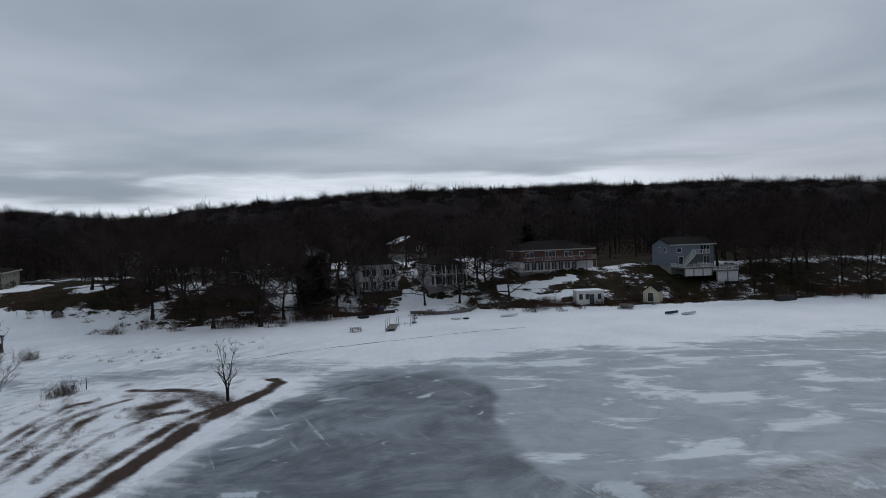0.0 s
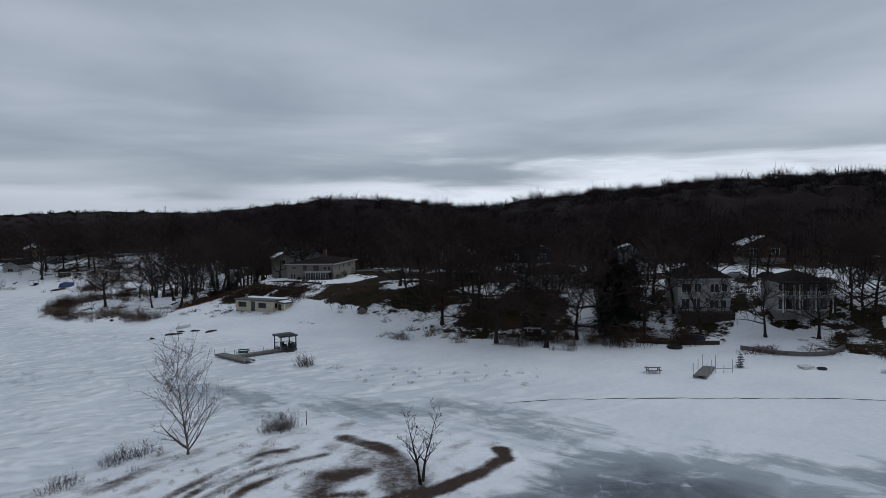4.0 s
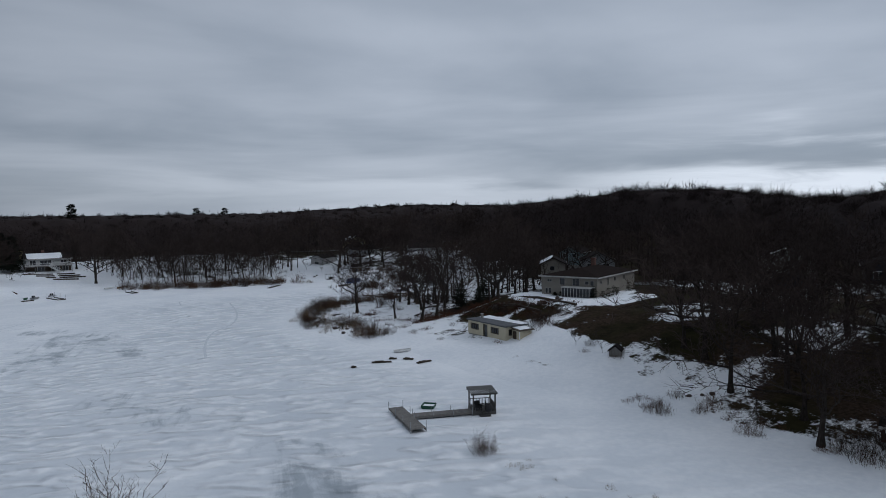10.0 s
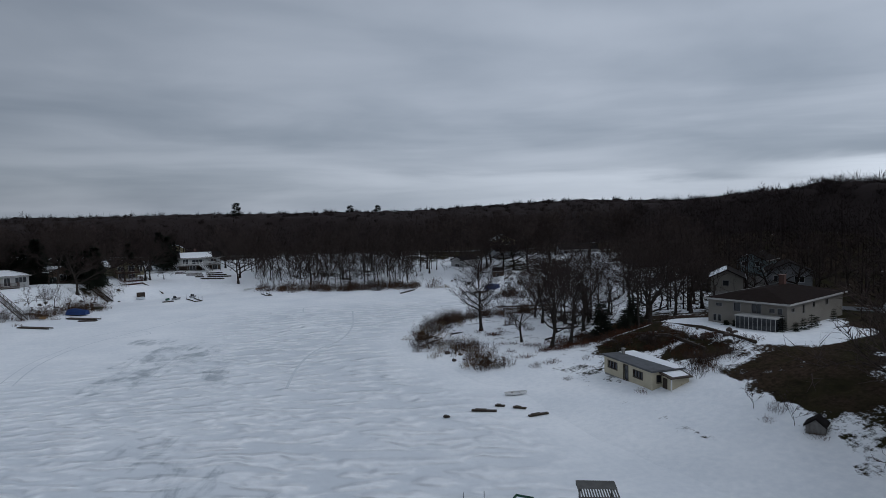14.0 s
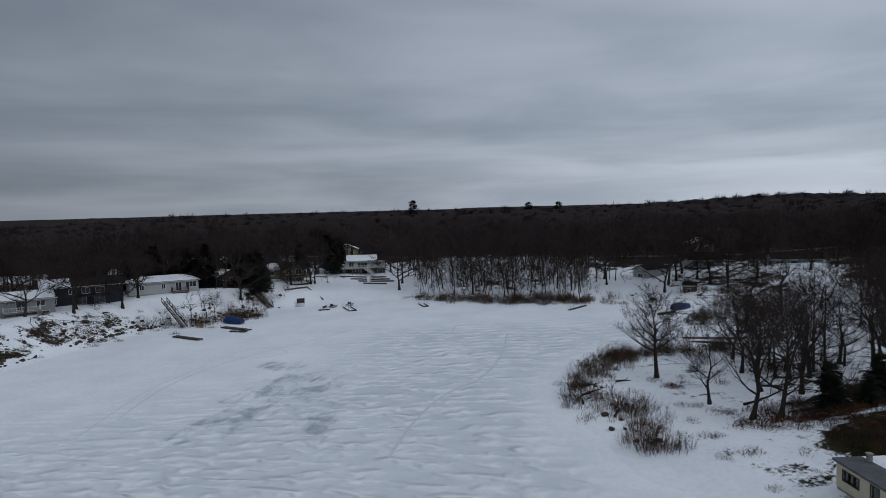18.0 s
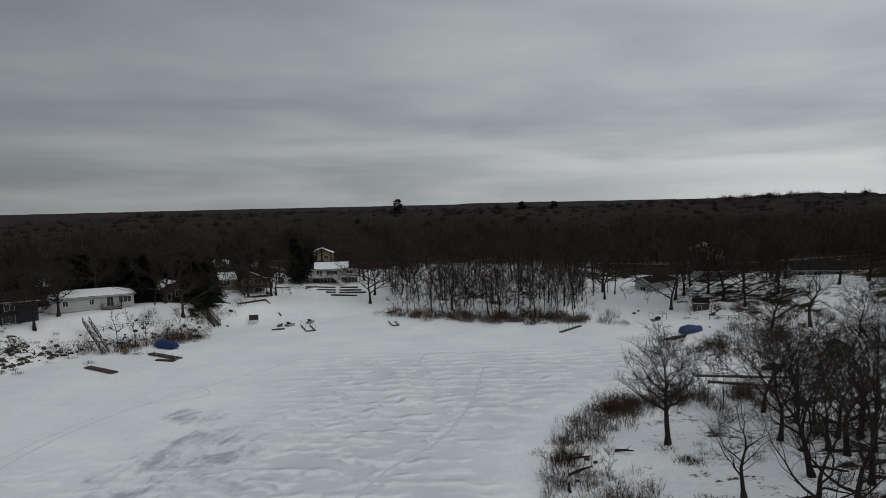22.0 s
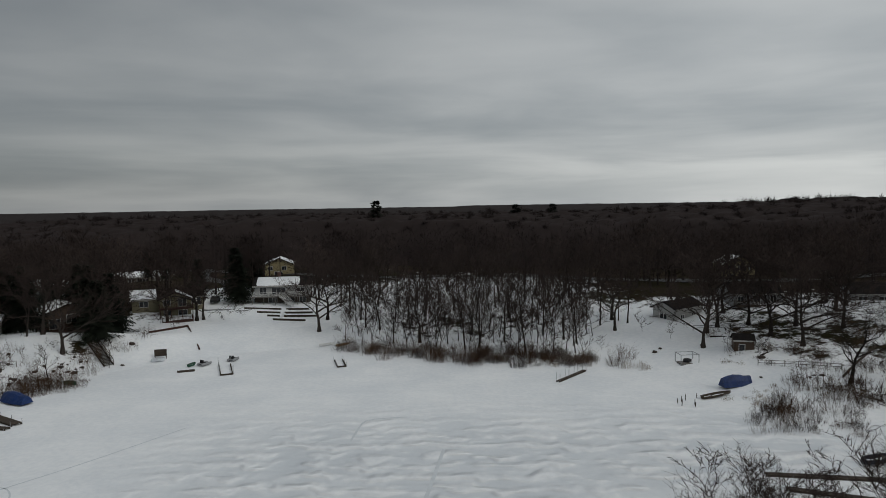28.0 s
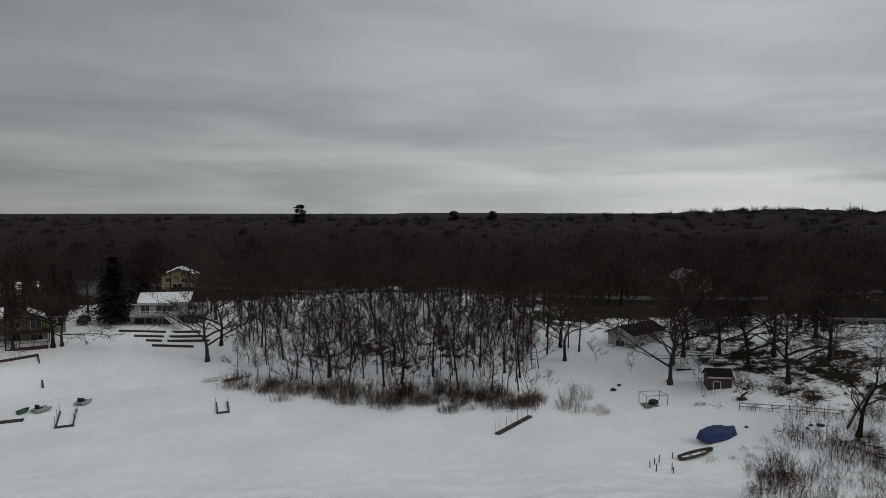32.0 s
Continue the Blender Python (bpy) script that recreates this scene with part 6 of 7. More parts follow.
timber_wall("long dark timber wall along the snowy yard edge", [(55.9, 74.0), (61.5, 79.2), (67.9, 84.8)], 0.44, DARKWOOD, thick=0.16)
timber_wall("dark timber edging at the foot of the east bank", [(26.2, -110.0), (27.0, -116.0), (29.5, -122.0)], 0.66, DARKWOOD)

# ---- road, driveway and cars ----


def ribbon(name, label, pts, width, mat, lift=0.06, category="road"):
    g, n = Geo(), 10
    knots = [Vector(p) for p in (pts[0], *pts, pts[-1])]
    line = []
    for a, b, c, d in zip(knots, knots[1:], knots[2:], knots[3:]):
        for i in range(n):
            u = i / n
            line.append(0.5 * (2 * b + (c - a) * u + (2 * a - 5 * b + 4 * c - d) * u * u + (3 * b - a - 3 * c + d) * u ** 3))
    line.append(knots[-1])
    for i, p in enumerate(line):
        d = (line[min(i + 1, len(line) - 1)] - line[max(i - 1, 0)]).normalized()
        s = Vector((-d.y, d.x)) * width / 2
        for k in (-1, -0.5, 0, 0.5, 1):
            q = p + s * k
            g.v.append((q.x, q.y, land_z(q.x, q.y) + lift))
    g.f = [(i * 5 + j, i * 5 + j + 1, i * 5 + j + 6, i * 5 + j + 5) for i in range(len(line) - 1) for j in range(4)]
    return tagged(part(name, g, mat), label, category, kind="structure")


ribbon("road", "wet asphalt road through the woods", [(-150, 232), (-60, 196), (-18, 179), (3, 179), (24, 176), (50, 163), (110, 150), (200, 150)], 6.0, ASPHALT, 0.25)
ribbon("driveway", "cleared asphalt driveway curving between snowy yards", [(-56, 146), (-61, 156), (-67, 172), (-82, 190), (-93, 233)], 5.5, ASPHALT, 0.12, "driveway")
ribbon("driveway", "cleared driveway beside the tan house", [(60, -8), (66, -22), (80, -30)], 4.0, ASPHALT, 0.12, "driveway")


def car(label, x, y, turn, mat):
    ob = thing("car", label, "car", pose(x, y, land_z(x, y) + 0.12, 0, 0, turn))
    side = [(-2.2, 0.35), (-2.2, 0.85), (-1.9, 0.98), (-1.35, 1.05), (-0.85, 1.5), (0.75, 1.52), (1.6, 1.02), (2.15, 0.95), (2.25, 0.6), (2.2, 0.35)]
    g, n = Geo(), len(side)
    for s in (-1, 1):
        g.v += [(u, s * (0.86 if z < 1.1 else 0.66), z) for u, z in side]
    g.f = [tuple(range(n)), tuple(range(2 * n - 1, n - 1, -1))] + [(i, i + n, (i + 1) % n + n, (i + 1) % n) for i in range(n)]
    part("body", g, mat, ob)
    for s in (-1, 1):
        part("side_window", Geo().add([(-0.8, s * 0.80, 1.1), (0.95, s * 0.80, 1.1), (0.6, s * 0.70, 1.44), (-0.72, s * 0.70, 1.44)], [(0, 1, 2, 3)]), GLASS, ob)
        for k in (-1.35, 1.35):
            part("wheel", Geo().tube([(k, s * 0.72, 0.33), (k, s * 0.92, 0.33)], [0.33, 0.33], 12), BLACK, ob)
    part("windscreen", Geo().add([(0.86, -0.62, 1.46), (0.86, 0.62, 1.46), (1.52, 0.7, 1.1), (1.52, -0.7, 1.1)], [(0, 1, 2, 3)]), GLASS, ob)


car("dark hatchback parked on the driveway by the olive house", -60.8, 140.4, 100, BLACK)
car("silver car parked on the snowy street behind the houses", 72.0, -119.0, 100, METAL)
car("dark blue car parked on the snowy street", 73.0, -125.0, 100, NAVY)
car("dark car parked near the low house", 98.0, 132.0, 10, BLACK)

crack = Geo()
crack_rng = random.Random(6)
line = [Vector((-18.0, -104.0)), Vector((-15.0, -106.5)), Vector((-10.4, -111.5)), Vector((-1.5, -127.5)), Vector((3.0, -136.0)), Vector((6.5, -146.0))]
pts = [a.lerp(b, i / 12) + Vector((crack_rng.uniform(-0.25, 0.25), crack_rng.uniform(-0.25, 0.25))) for a, b in zip(line[1:], line[2:]) for i in range(12)]
for i, p in enumerate(pts):
    w = max(0.02, 0.10 + crack_rng.uniform(-0.09, 0.10))
    crack.v += [(p.x - w, p.y - w * 0.4, 0.012), (p.x + w, p.y + w * 0.4, 0.012)]
crack.f = [(2 * i, 2 * i + 1, 2 * i + 3, 2 * i + 2) for i in range(len(pts) - 1)]
tagged(part("pressure_crack", crack, ASPHALT), "dark refrozen crack running across the lake ice", "crack", kind="structure")

for pts, label, wide in [([(-61.6, 1.2), (-62.1, 9.9), (-61.6, 19), (-59, 30), (-52.9, 41.3), (-45.7, 51.4), (-38.5, 62.9)], "single sled track curving over the lake snow", 0.26), ([(-63.4, -6), (-64.0, 10), (-63.4, 19.4), (-60.6, 30.8)], "faint second sled track on the lake snow", 0.16),
                          ([(-24, -14.5), (-21.5, -2), (-17.7, 9.3), (-11.9, 18.3), (-7.4, 33), (-4.2, 53.6)], "trail of footprints across rippled snow", 0.42), ([(-59.4, 40.8), (-55.6, 44.5), (-50.6, 44.4), (-48.1, 40.2), (-51, 37.9), (-56.3, 36.2)], "loop of a sled track on the snow", 0.18),
                          ([(-15.8, 56.8), (-15.1, 63.5), (-13.9, 65.0), (-11.8, 65.6), (-9.2, 65.9)], "short curved track in the snow", 0.3)]:
    ribbon("snow_track", label, pts, wide, PACKED, 0.012, "track")

# ---- boulders and brush ----


def boulders(label, spots, group, seed):
    rng = random.Random(seed)
    meshes = []
    for i in range(6):
        g = Geo().blob((0, 0, 0.1), (rng.uniform(0.4, 0.7), rng.uniform(0.35, 0.6), rng.uniform(0.25, 0.42)), rng, 0.22, 5, 8)
        meshes.append(mesh_of("boulder", g.v, g.f, ROCK))
    for x, y in spots:
        ob = new("boulder", rng.choice(meshes))
        s = rng.choice((0.3, 0.4, 0.5, 0.6, 0.75, 1.05))
        ob.matrix_basis = pose(x, y, land_z(x, y), 0, 0, rng.uniform(0, 360)) @ Matrix.Diagonal((s, s, s, 1))
        tagged(ob, label, "boulder", group)


spot_rng = random.Random(31)
bank_rocks = []
while len(bank_rocks) < 260:
    cx, cy, wide = spot_rng.choice([(-85, 66, 3.5), (-89, 61, 3.0), (-87, 66.5, 2.5), (-81, 73, 3.0), (-95, 57, 4.0), (-101, 48, 3.0), (-98, 35, 3.0), (-76, 80, 5.0), (-69, 90, 4.0)])
    x, y = spot_rng.gauss(cx, wide * 1.25), spot_rng.gauss(cy, wide * 1.25)
    d = float(shore_distance(SHORE, np.array([x]), np.array([y]))[0])
    if 2.0 < d < 10.5 and math.hypot(x + 82, y - 74) > 3.5 and math.hypot(x + 72, y - 102) > 6:
        bank_rocks.append((x, y))
boulders("dark boulder on the snowy west bank", bank_rocks, "boulders on the west bank", 1)
boulders("dark boulder showing through the shore snow", [(18.1, -73.8), (19.2, -74.8), (20.1, -75.4), (24, -70), (27, -76), (22, -82), (20, -88), (52, 75.8), (53, 76.6), (54, 76), (44, 98), (60, 88), (46, 79), (35, 97), (36.5, 98.5), (63, 84), (50, 87), (52, 90)], "boulders on the shore", 2)
boulders("dark boulder in the terraced bank behind the boathouse", [(spot_rng.gauss(x, 1.1), spot_rng.gauss(y, 0.9)) for x, y in [(26 + 0.9 * i, -19 - 1.5 * (i % 9)) for i in range(9)] for _ in range(7)], "boulders behind the boathouse", 3)
boulders("dark boulder at the foot of the wooded spit", [(spot_rng.gauss(4.0, 1.2), spot_rng.uniform(-16, 12)) for _ in range(12)], "boulders along the spit", 4)


def thicket(seed, stems, height, spread, lean=0.35, forks=3):
    """A clump of thin stems that fork."""
    rng = random.Random(seed)
    g = Geo()

    def sliver(a, b, w):
        s = (b - a).cross(Vector((rng.uniform(-1, 1), rng.uniform(-1, 1), 0.2))).normalized() * w
        k = len(g.v)
        g.v += [tuple(a - s), tuple(a + s), tuple(b)]
        g.f.append((k, k + 1, k + 2))

    for i in range(stems):
        a, r = rng.uniform(0, 6.283), spread * rng.random() ** 0.7
        p = Vector((r * math.cos(a), r * math.sin(a) * 0.8, -0.1))
        h = height * rng.uniform(0.35, 1.1) * (1.15 - 0.5 * r / spread)
        w = Vector((rng.uniform(-1, 1) * lean + 0.3 * p.x / spread, rng.uniform(-1, 1) * lean + 0.3 * p.y / spread, 1)).normalized()
        q = p + w * h * 0.55
        e = q + (w + Vector((rng.uniform(-0.4, 0.4), rng.uniform(-0.4, 0.4), 0))).normalized() * h * 0.45
        sliver(p, q + (q - p) * 0.3, 0.02)
        sliver(q, e, 0.016)
        for k in range(forks):
            s = p.lerp(q, rng.uniform(0.3, 1.0)) if k % 2 else q.lerp(e, rng.random())
            sliver(s, s + Vector((rng.uniform(-1, 1), rng.uniform(-1, 1), rng.uniform(0.2, 1.2))).normalized() * h * rng.uniform(0.2, 0.45), 0.015)
    return g


def shrub_kind(name, label, seed, stems, height, spread, mat, **kw):
    ob = thing(name, label, "shrub", pose(0, 0, -400))
    part("bush", thicket(seed, stems, height, spread, **kw), mat, ob)
    return ob


BUSHES = [shrub_kind("brush_clump", "leafless brown brush clump on the snowy shore", 40 + i, 90, 2.0, 1.9, (BRUSH, TWIG)[i % 2], forks=5) for i in range(4)]
TALL = [shrub_kind("tall_brush", "tall dark leafless brush in the snow", 50 + i, 80, 3.0, 2.2, (BRUSH, TWIG, BRUSH)[i], forks=6) for i in range(3)]
SPARSE = [shrub_kind("sapling_thicket", "thin upright brown saplings standing in the snow", 55 + i, 34, 2.6, 2.2, BRUSH, forks=6, lean=0.2) for i in range(3)]
REEDS = [shrub_kind("reed_tuft", "dry tan reed tuft poking out of snow", 60 + i, 46, 1.0, 1.0, REED, forks=1, lean=0.25) for i in range(2)]
DWARF = [shrub_kind("low_shrub", "low red-brown shrub with dry leaves in snow", 70 + i, 56, 0.8, 1.4, RUSSET, lean=0.8, forks=5) for i in range(2)]


def scatter(kinds, spots, group, sizes=(0.7, 1.25), seed=1):
    rng = random.Random(seed)
    for x, y in spots:
        planted(rng.choice(kinds), x, y, rng.uniform(0, 360), rng.uniform(*sizes), group)


def along_line(pts, count, wide, seed):
    rng, out = random.Random(seed), []
    lengths = [math.hypot(b[0] - a[0], b[1] - a[1]) for a, b in zip(pts, pts[1:])]
    for i in range(count):
        s = rng.uniform(0, sum(lengths))
        for (a, b), l in zip(zip(pts, pts[1:]), lengths):
            if s <= l:
                out.append((a[0] + (b[0] - a[0]) * s / l + rng.gauss(0, wide), a[1] + (b[1] - a[1]) * s / l + rng.gauss(0, wide)))
                break
            s -= l
    return out


spit_edge = [(6.5, -17.0), (4.5, -8.0), (3.0, 2.0), (2.6, 11.0), (6.5, 19.0), (12.0, 26.0)]
scatter(BUSHES, along_line(spit_edge, 40, 2.0, 2), "brush along the spit", (0.35, 1.05), 3)
scatter(TALL, along_line([(9, 23), (14, 29), (22, 30), (31, 31), (38, 31)], 34, 2.0, 4), "brush along the spit", (0.35, 1.15), 5)
scatter(REEDS, along_line(spit_edge, 64, 1.8, 6), "reeds along the spit", (0.7, 1.6), 7)
scatter(DWARF, along_line([(13.5, 10.0), (16.5, 8.5), (18, 12)], 8, 0.9, 8) + [(12.0, -13.7), (12.6, -14.2), (13.5, -19.7), (14.2, -19.3)] + along_line([(15.5, -3), (20, -10), (26, -13)], 30, 2.2, 9) + along_line([(22, -6), (30, -9)], 18, 2.5, 90), "low shrubs on the spit", (0.7, 1.3), 10)
north_edge = [(-24.0, 108.5), (-14.0, 105.0), (-5.0, 102.5), (4.0, 99.0), (12.0, 96.5), (20.0, 95.0), (24.0, 94.5)]
scatter(TALL + BUSHES + SPARSE, along_line(north_edge, 130, 2.3, 11), "brush at the foot of the wooded bank", (0.4, 1.25), 12)
scatter(REEDS, along_line(north_edge, 26, 1.2, 13) + along_line([(27.5, 91.5), (32.0, 89.0)], 8, 0.6, 14), "reeds at the foot of the wooded bank", (0.7, 1.4), 15)
scatter(SPARSE + SPARSE + BUSHES, along_line([(39.5, 61.0), (43.2, 66.0), (46.5, 66.5), (53.0, 66.0), (58, 70)], 44, 2.4, 16), "brush on the bay shore", (0.5, 1.1), 17)
scatter(REEDS, along_line([(39.5, 70.0), (44, 72), (54, 71)], 22, 1.6, 18) + along_line([(44, 88), (47, 86)], 5, 0.5, 19), "reeds on the bay shore", (0.5, 1.0), 20)
scatter(TALL, along_line([(36, -200), (38, -215), (38, -235), (42, -250)], 24, 2.5, 91) + along_line([(24, -103), (27, -112), (31, -118)], 14, 1.8, 92) + along_line([(17, -90), (20, -96), (23, -100)], 9, 1.5, 94), "dark brush along the east shore", (0.8, 1.3), 93)
scatter(SPARSE, along_line([(-71.5, 78.2), (-67.6, 81.7), (-68, 85)], 20, 1.7, 84) + along_line([(-78, 73.2), (-75, 76)], 8, 1.2, 85) + [(-64, 107), (-63.5, 108.5), (-72.5, 82.5), (-74.5, 84.0), (-71.0, 85.5), (-69.5, 87.5), (-76.0, 80.0), (-77.5, 79.0), (-68.0, 90.0), (-66.5, 92.0), (-70.5, 89.5), (-73.5, 86.5), (-82.0, 75.5), (-95.0, 57.0)], "brush on the west bank", (0.8, 1.2), 21)
scatter(DWARF, along_line([(-70, 88), (-78, 80), (-87, 70), (-93, 60), (-98, 50)], 90, 3.6, 81) + along_line([(24, -17), (30, -24), (32, -34)], 34, 2.2, 83), "low brush among the rocks", (0.6, 1.1), 82)
scatter(DWARF + BUSHES, along_line([(23.5, -18), (27, -24), (30, -30)], 20, 1.8, 141) + along_line([(22.5, -40.5), (26, -38), (30, -36), (33, -33)], 24, 1.4, 142), "brush on the bank behind the boathouse", (0.5, 1.0), 143)
scatter(TALL[:1] + TALL[2:], [(-10.8, -74.0), (-10.6, -73.6)], "tall russet brush by the dock", (0.55, 0.8), 122)
scatter(BUSHES, [(-34.7, -91.8), (-33.9, -92.2), (-34.4, -92.6)], "bushy clump on the sandbar", (0.8, 1.0), 222)
scatter(BUSHES, [(-45.9, -85.6), (-47.4, -86.0), (-51.5, -87.2), (-53.0, -87.8), (-44.6, -86.6), (22.7, -52.9)], "brush on the sandbar and shore", (0.55, 0.85), 22)
scatter(DWARF, [(22.4, -57.9), (22.0, -58.5), (21.0, -53.5), (17.5, -25), (18.5, -21.5), (23, -17.5), (24.5, -30), (24, -33), (25.5, -37), (12.5, -27), (11, -20), (16.5, -38.5)], "low shrubs round the boathouse", (0.5, 0.9), 77)
scatter(REEDS, along_line([(-13, -84), (-8, -93), (-2, -103)], 30, 2.4, 23) + along_line([(-9.5, -73), (-10.5, -80)], 8, 0.7, 24) + along_line([(-56, -96), (-46, -99), (-36, -97)], 34, 3.2, 25) + along_line([(-58, -104), (-48, -102), (-40, -103)], 44, 2.6, 66) + along_line([(-60, -92), (-50, -90), (-44, -91)], 24, 1.6, 67), "reed tufts poking through the snow", (0.25, 0.6), 26)
scatter(DWARF, along_line([(26.0, -126.5), (29.5, -131), (33, -136)], 14, 1.4, 27) + along_line([(30, -143), (31, -155), (34, -172), (33, -186)], 40, 2.2, 28) + along_line([(24, -16), (28, -30), (26, -42)], 16, 2.0, 29), "low shrubs on the east bank", (0.7, 1.4), 30)
scatter(BUSHES, along_line([(30, -140), (32, -150), (36, -170), (38, -196)], 52, 3.5, 31), "brush on the east bank", (0.6, 1.1), 32)
scatter(SPARSE, along_line([(12, 27), (22, 30), (36, 31)], 30, 1.4, 78) + along_line([(46, 72), (54, 74), (62, 76), (66, 70)], 16, 2.5, 79) + along_line(spit_edge, 26, 1.6, 98), "saplings along the spit", (0.6, 1.25), 99)
scatter(TALL + BUSHES, along_line([(20, 2), (30, 10), (40, 20), (48, 30)], 26, 5.0, 95) + along_line([(20, -12), (30, -6), (40, 0)], 18, 3.5, 96), "undergrowth among the spit oaks", (0.4, 0.9), 97)
scatter(BUSHES + DWARF + SPARSE, along_line([(46, 90), (56, 88), (66, 92), (74, 100)], 36, 4.0, 131) + along_line([(44, 104), (56, 104), (70, 112), (82, 116)], 34, 4.5, 132) + along_line([(39, 58), (43, 59), (50, 60), (58, 66), (66, 78)], 30, 2.6, 133), "undergrowth of the snowy yards", (0.35, 0.95), 134)
scatter(SPARSE + TALL, [(-70.6, 81.2), (-71.6, 85.4), (-70.8, 83.2), (-72.6, 83.8), (-73.2, 86.6), (-75.6, 71.6), (-76.4, 73.0), (-81.0, 77.6), (-79.6, 91.0), (-78.4, 88.5), (-74.8, 89.0), (-84.5, 72.0), (-88.0, 68.5), (-68.8, 95.5), (-67.2, 99.5), (-64.5, 101.5)], "upright brush on the west bank", (0.9, 1.35), 135)
scatter(DWARF, along_line([(18, -11), (25, -14), (33, -13)], 26, 1.8, 61) + along_line([(24, -6), (31, -8)], 14, 2.0, 62), "russet undergrowth below the spit oaks", (0.9, 1.6), 63)
scatter(DWARF + BUSHES[:1], along_line([(13.5, -70), (16, -88), (20, -101), (25, -110)], 40, 1.6, 64), "low brush at the foot of the shore oaks", (0.45, 0.95), 65)
for lx, ly, turn, length, tilt in [(1.8, 6.5, 25, 3.2, 6), (2.4, 10.5, -15, 2.6, 14), (3.8, -4.0, 60, 2.4, 4), (1.2, 2.5, 80, 1.8, 8), (8.2, 12.2, -35, 2.2, 10), (20.5, -3.0, 15, 2.8, 5), (26.0, 4.0, -40, 3.4, 4), (50.5, 88.0, 30, 2.6, 4), (47.0, 101.5, -20, 3.0, 3)]:
    log = thing("fallen_log", "dark fallen log lying half buried in snow", "log", pose(lx, ly, land_z(lx, ly) + 0.12, 0, -tilt, turn), "fallen logs")
    part("trunk", Geo().tube([(0, 0, 0), (length * 0.5, 0.12, 0.03), (length, 0.05, 0.0)], [0.17, 0.14, 0.07], 7), BARK, log)
    part("branch", Geo().tube([(length * 0.6, 0.1, 0.05), (length * 0.8, 0.5, 0.45)], [0.06, 0.02], 5), BARK, log)
for o in BUSHES + TALL + REEDS + DWARF + SPARSE:
    discard(o)

# ---- trees one by one ----
OAK = "bare grey-brown oak with spreading limbs standing in snow"
OAKS = [tree_kind("oak_tree", OAK, s, 15.5, 8.2, counts=(6, 6, 7), limbs=10, fork=f, radius=0.36, twig=0.034, low=0.22, bend=0.45) for s, f in ((11, 0.18), (12, 0.24), (13, 0.20), (14, 0.27))]
SPIT = [tree_kind("oak_tree", OAK, s, 15.0, 7.6, counts=(6, 6, 6), limbs=9, fork=f, radius=0.36, twig=0.0115, bend=0.55, low=0.45, sway=0.42, lean=l) for s, f, l in ((16, 0.24, 0.16), (17, 0.30, -0.08), (18, 0.20, 0.22))]
SOLO = tree_kind("oak_tree", "round-crowned bare oak standing alone on the spit", 19, 12.6, 5.2, counts=(8, 9, 8), limbs=15, fork=0.34, radius=0.32, twig=0.010, bend=0.40, low=0.5, arch=0.45)
POLES = [tree_kind("bare_tree", "slender bare woodland tree with dark bark in snow", s, 15.0, 3.6, counts=(4, 4, 5), limbs=9, fork=0.42, radius=0.16, arch=0.9, twig=0.020, low=0.9) for s in (21, 22, 23, 24)]
YOUNG = [tree_kind("young_tree", "thin young bare tree standing in snow", s, 8.0, 2.6, counts=(4, 4, 3), limbs=8, fork=0.2, radius=0.07, arch=1.2, twig=0.028) for s in (31, 32, 33)]
PALE = tree_kind("birch_tree", "pale multi-twigged bare birch on the sandbar", 35, 9.8, 3.9, (BIRCH, BIRCH), counts=(5, 4, 4), limbs=26, fork=0.08, radius=0.12, arch=1.6, twig=0.009, bend=0.16, low=0.9, sway=0.07)
rng = random.Random(5)


def plant_all(kinds, spots, group, lo=0.9, hi=1.1, tilt=0.0):
    for q in spots:
        planted(rng.choice(kinds), q[0], q[1], rng.uniform(0, 360), q[2] if len(q) > 2 else rng.uniform(lo, hi), group, rng.uniform(-tilt, tilt))


planted(SOLO, 14.9, 14.1, 40, 1.12)
plant_all(SPIT, [(17.1, -0.7, 0.72), (19.5, -7.5, 1.0), (22.4, -8.5, 1.02), (25, 2, 0.95), (31, 6, 0.95), (29, -1, 0.9), (36, 12, 1.0), (33, 20, 0.9), (40, 2, 1.0), (44, 16, 0.95), (27, 12, 0.85), (38, -8, 1.05), (34, -14, 1.0)], "oaks on the spit", tilt=14)
plant_all(OAKS, [(28.3, -68.2), (22, -76.5), (16.5, -90), (17, -98.5), (29.3, -64), (37, -57), (20.5, -86), (36, -63.5), (38, -69), (27, -95), (34.3, -118.4, 0.8), (30, -103), (59, -139.5), (49, -139.6, 0.8), (52.6, -56.5), (24, -101), (31, -110), (36.5, -127.8, 0.7), (38.2, -135.2, 0.75), (44.5, -141.2, 0.95), (62, -150), (60, -126), (46, -108), (58, -104), (26, -81), (33, -75), (36, -93), (42, -79), (45, -73)], "oaks overhanging the shore lawn", 0.85, 1.1, 6)
plant_all(OAKS, [(-31.4, 121.0, 1.1), (-31.0, 129.4, 1.0), (43.9, 96.8, 1.05), (56.8, 97.7, 1.1), (58.6, 90.0, 1.05), (63.7, 101.9, 1.05), (32.2, 117.1, 0.95), (50.5, 106.6, 1.05), (78.9, 111.3, 1.1), (69.5, 96.5, 1.0), (-101.6, 63.4, 0.9), (-96.0, 83.2, 0.9), (-73.5, 95.5, 1.05)], "yard oaks")
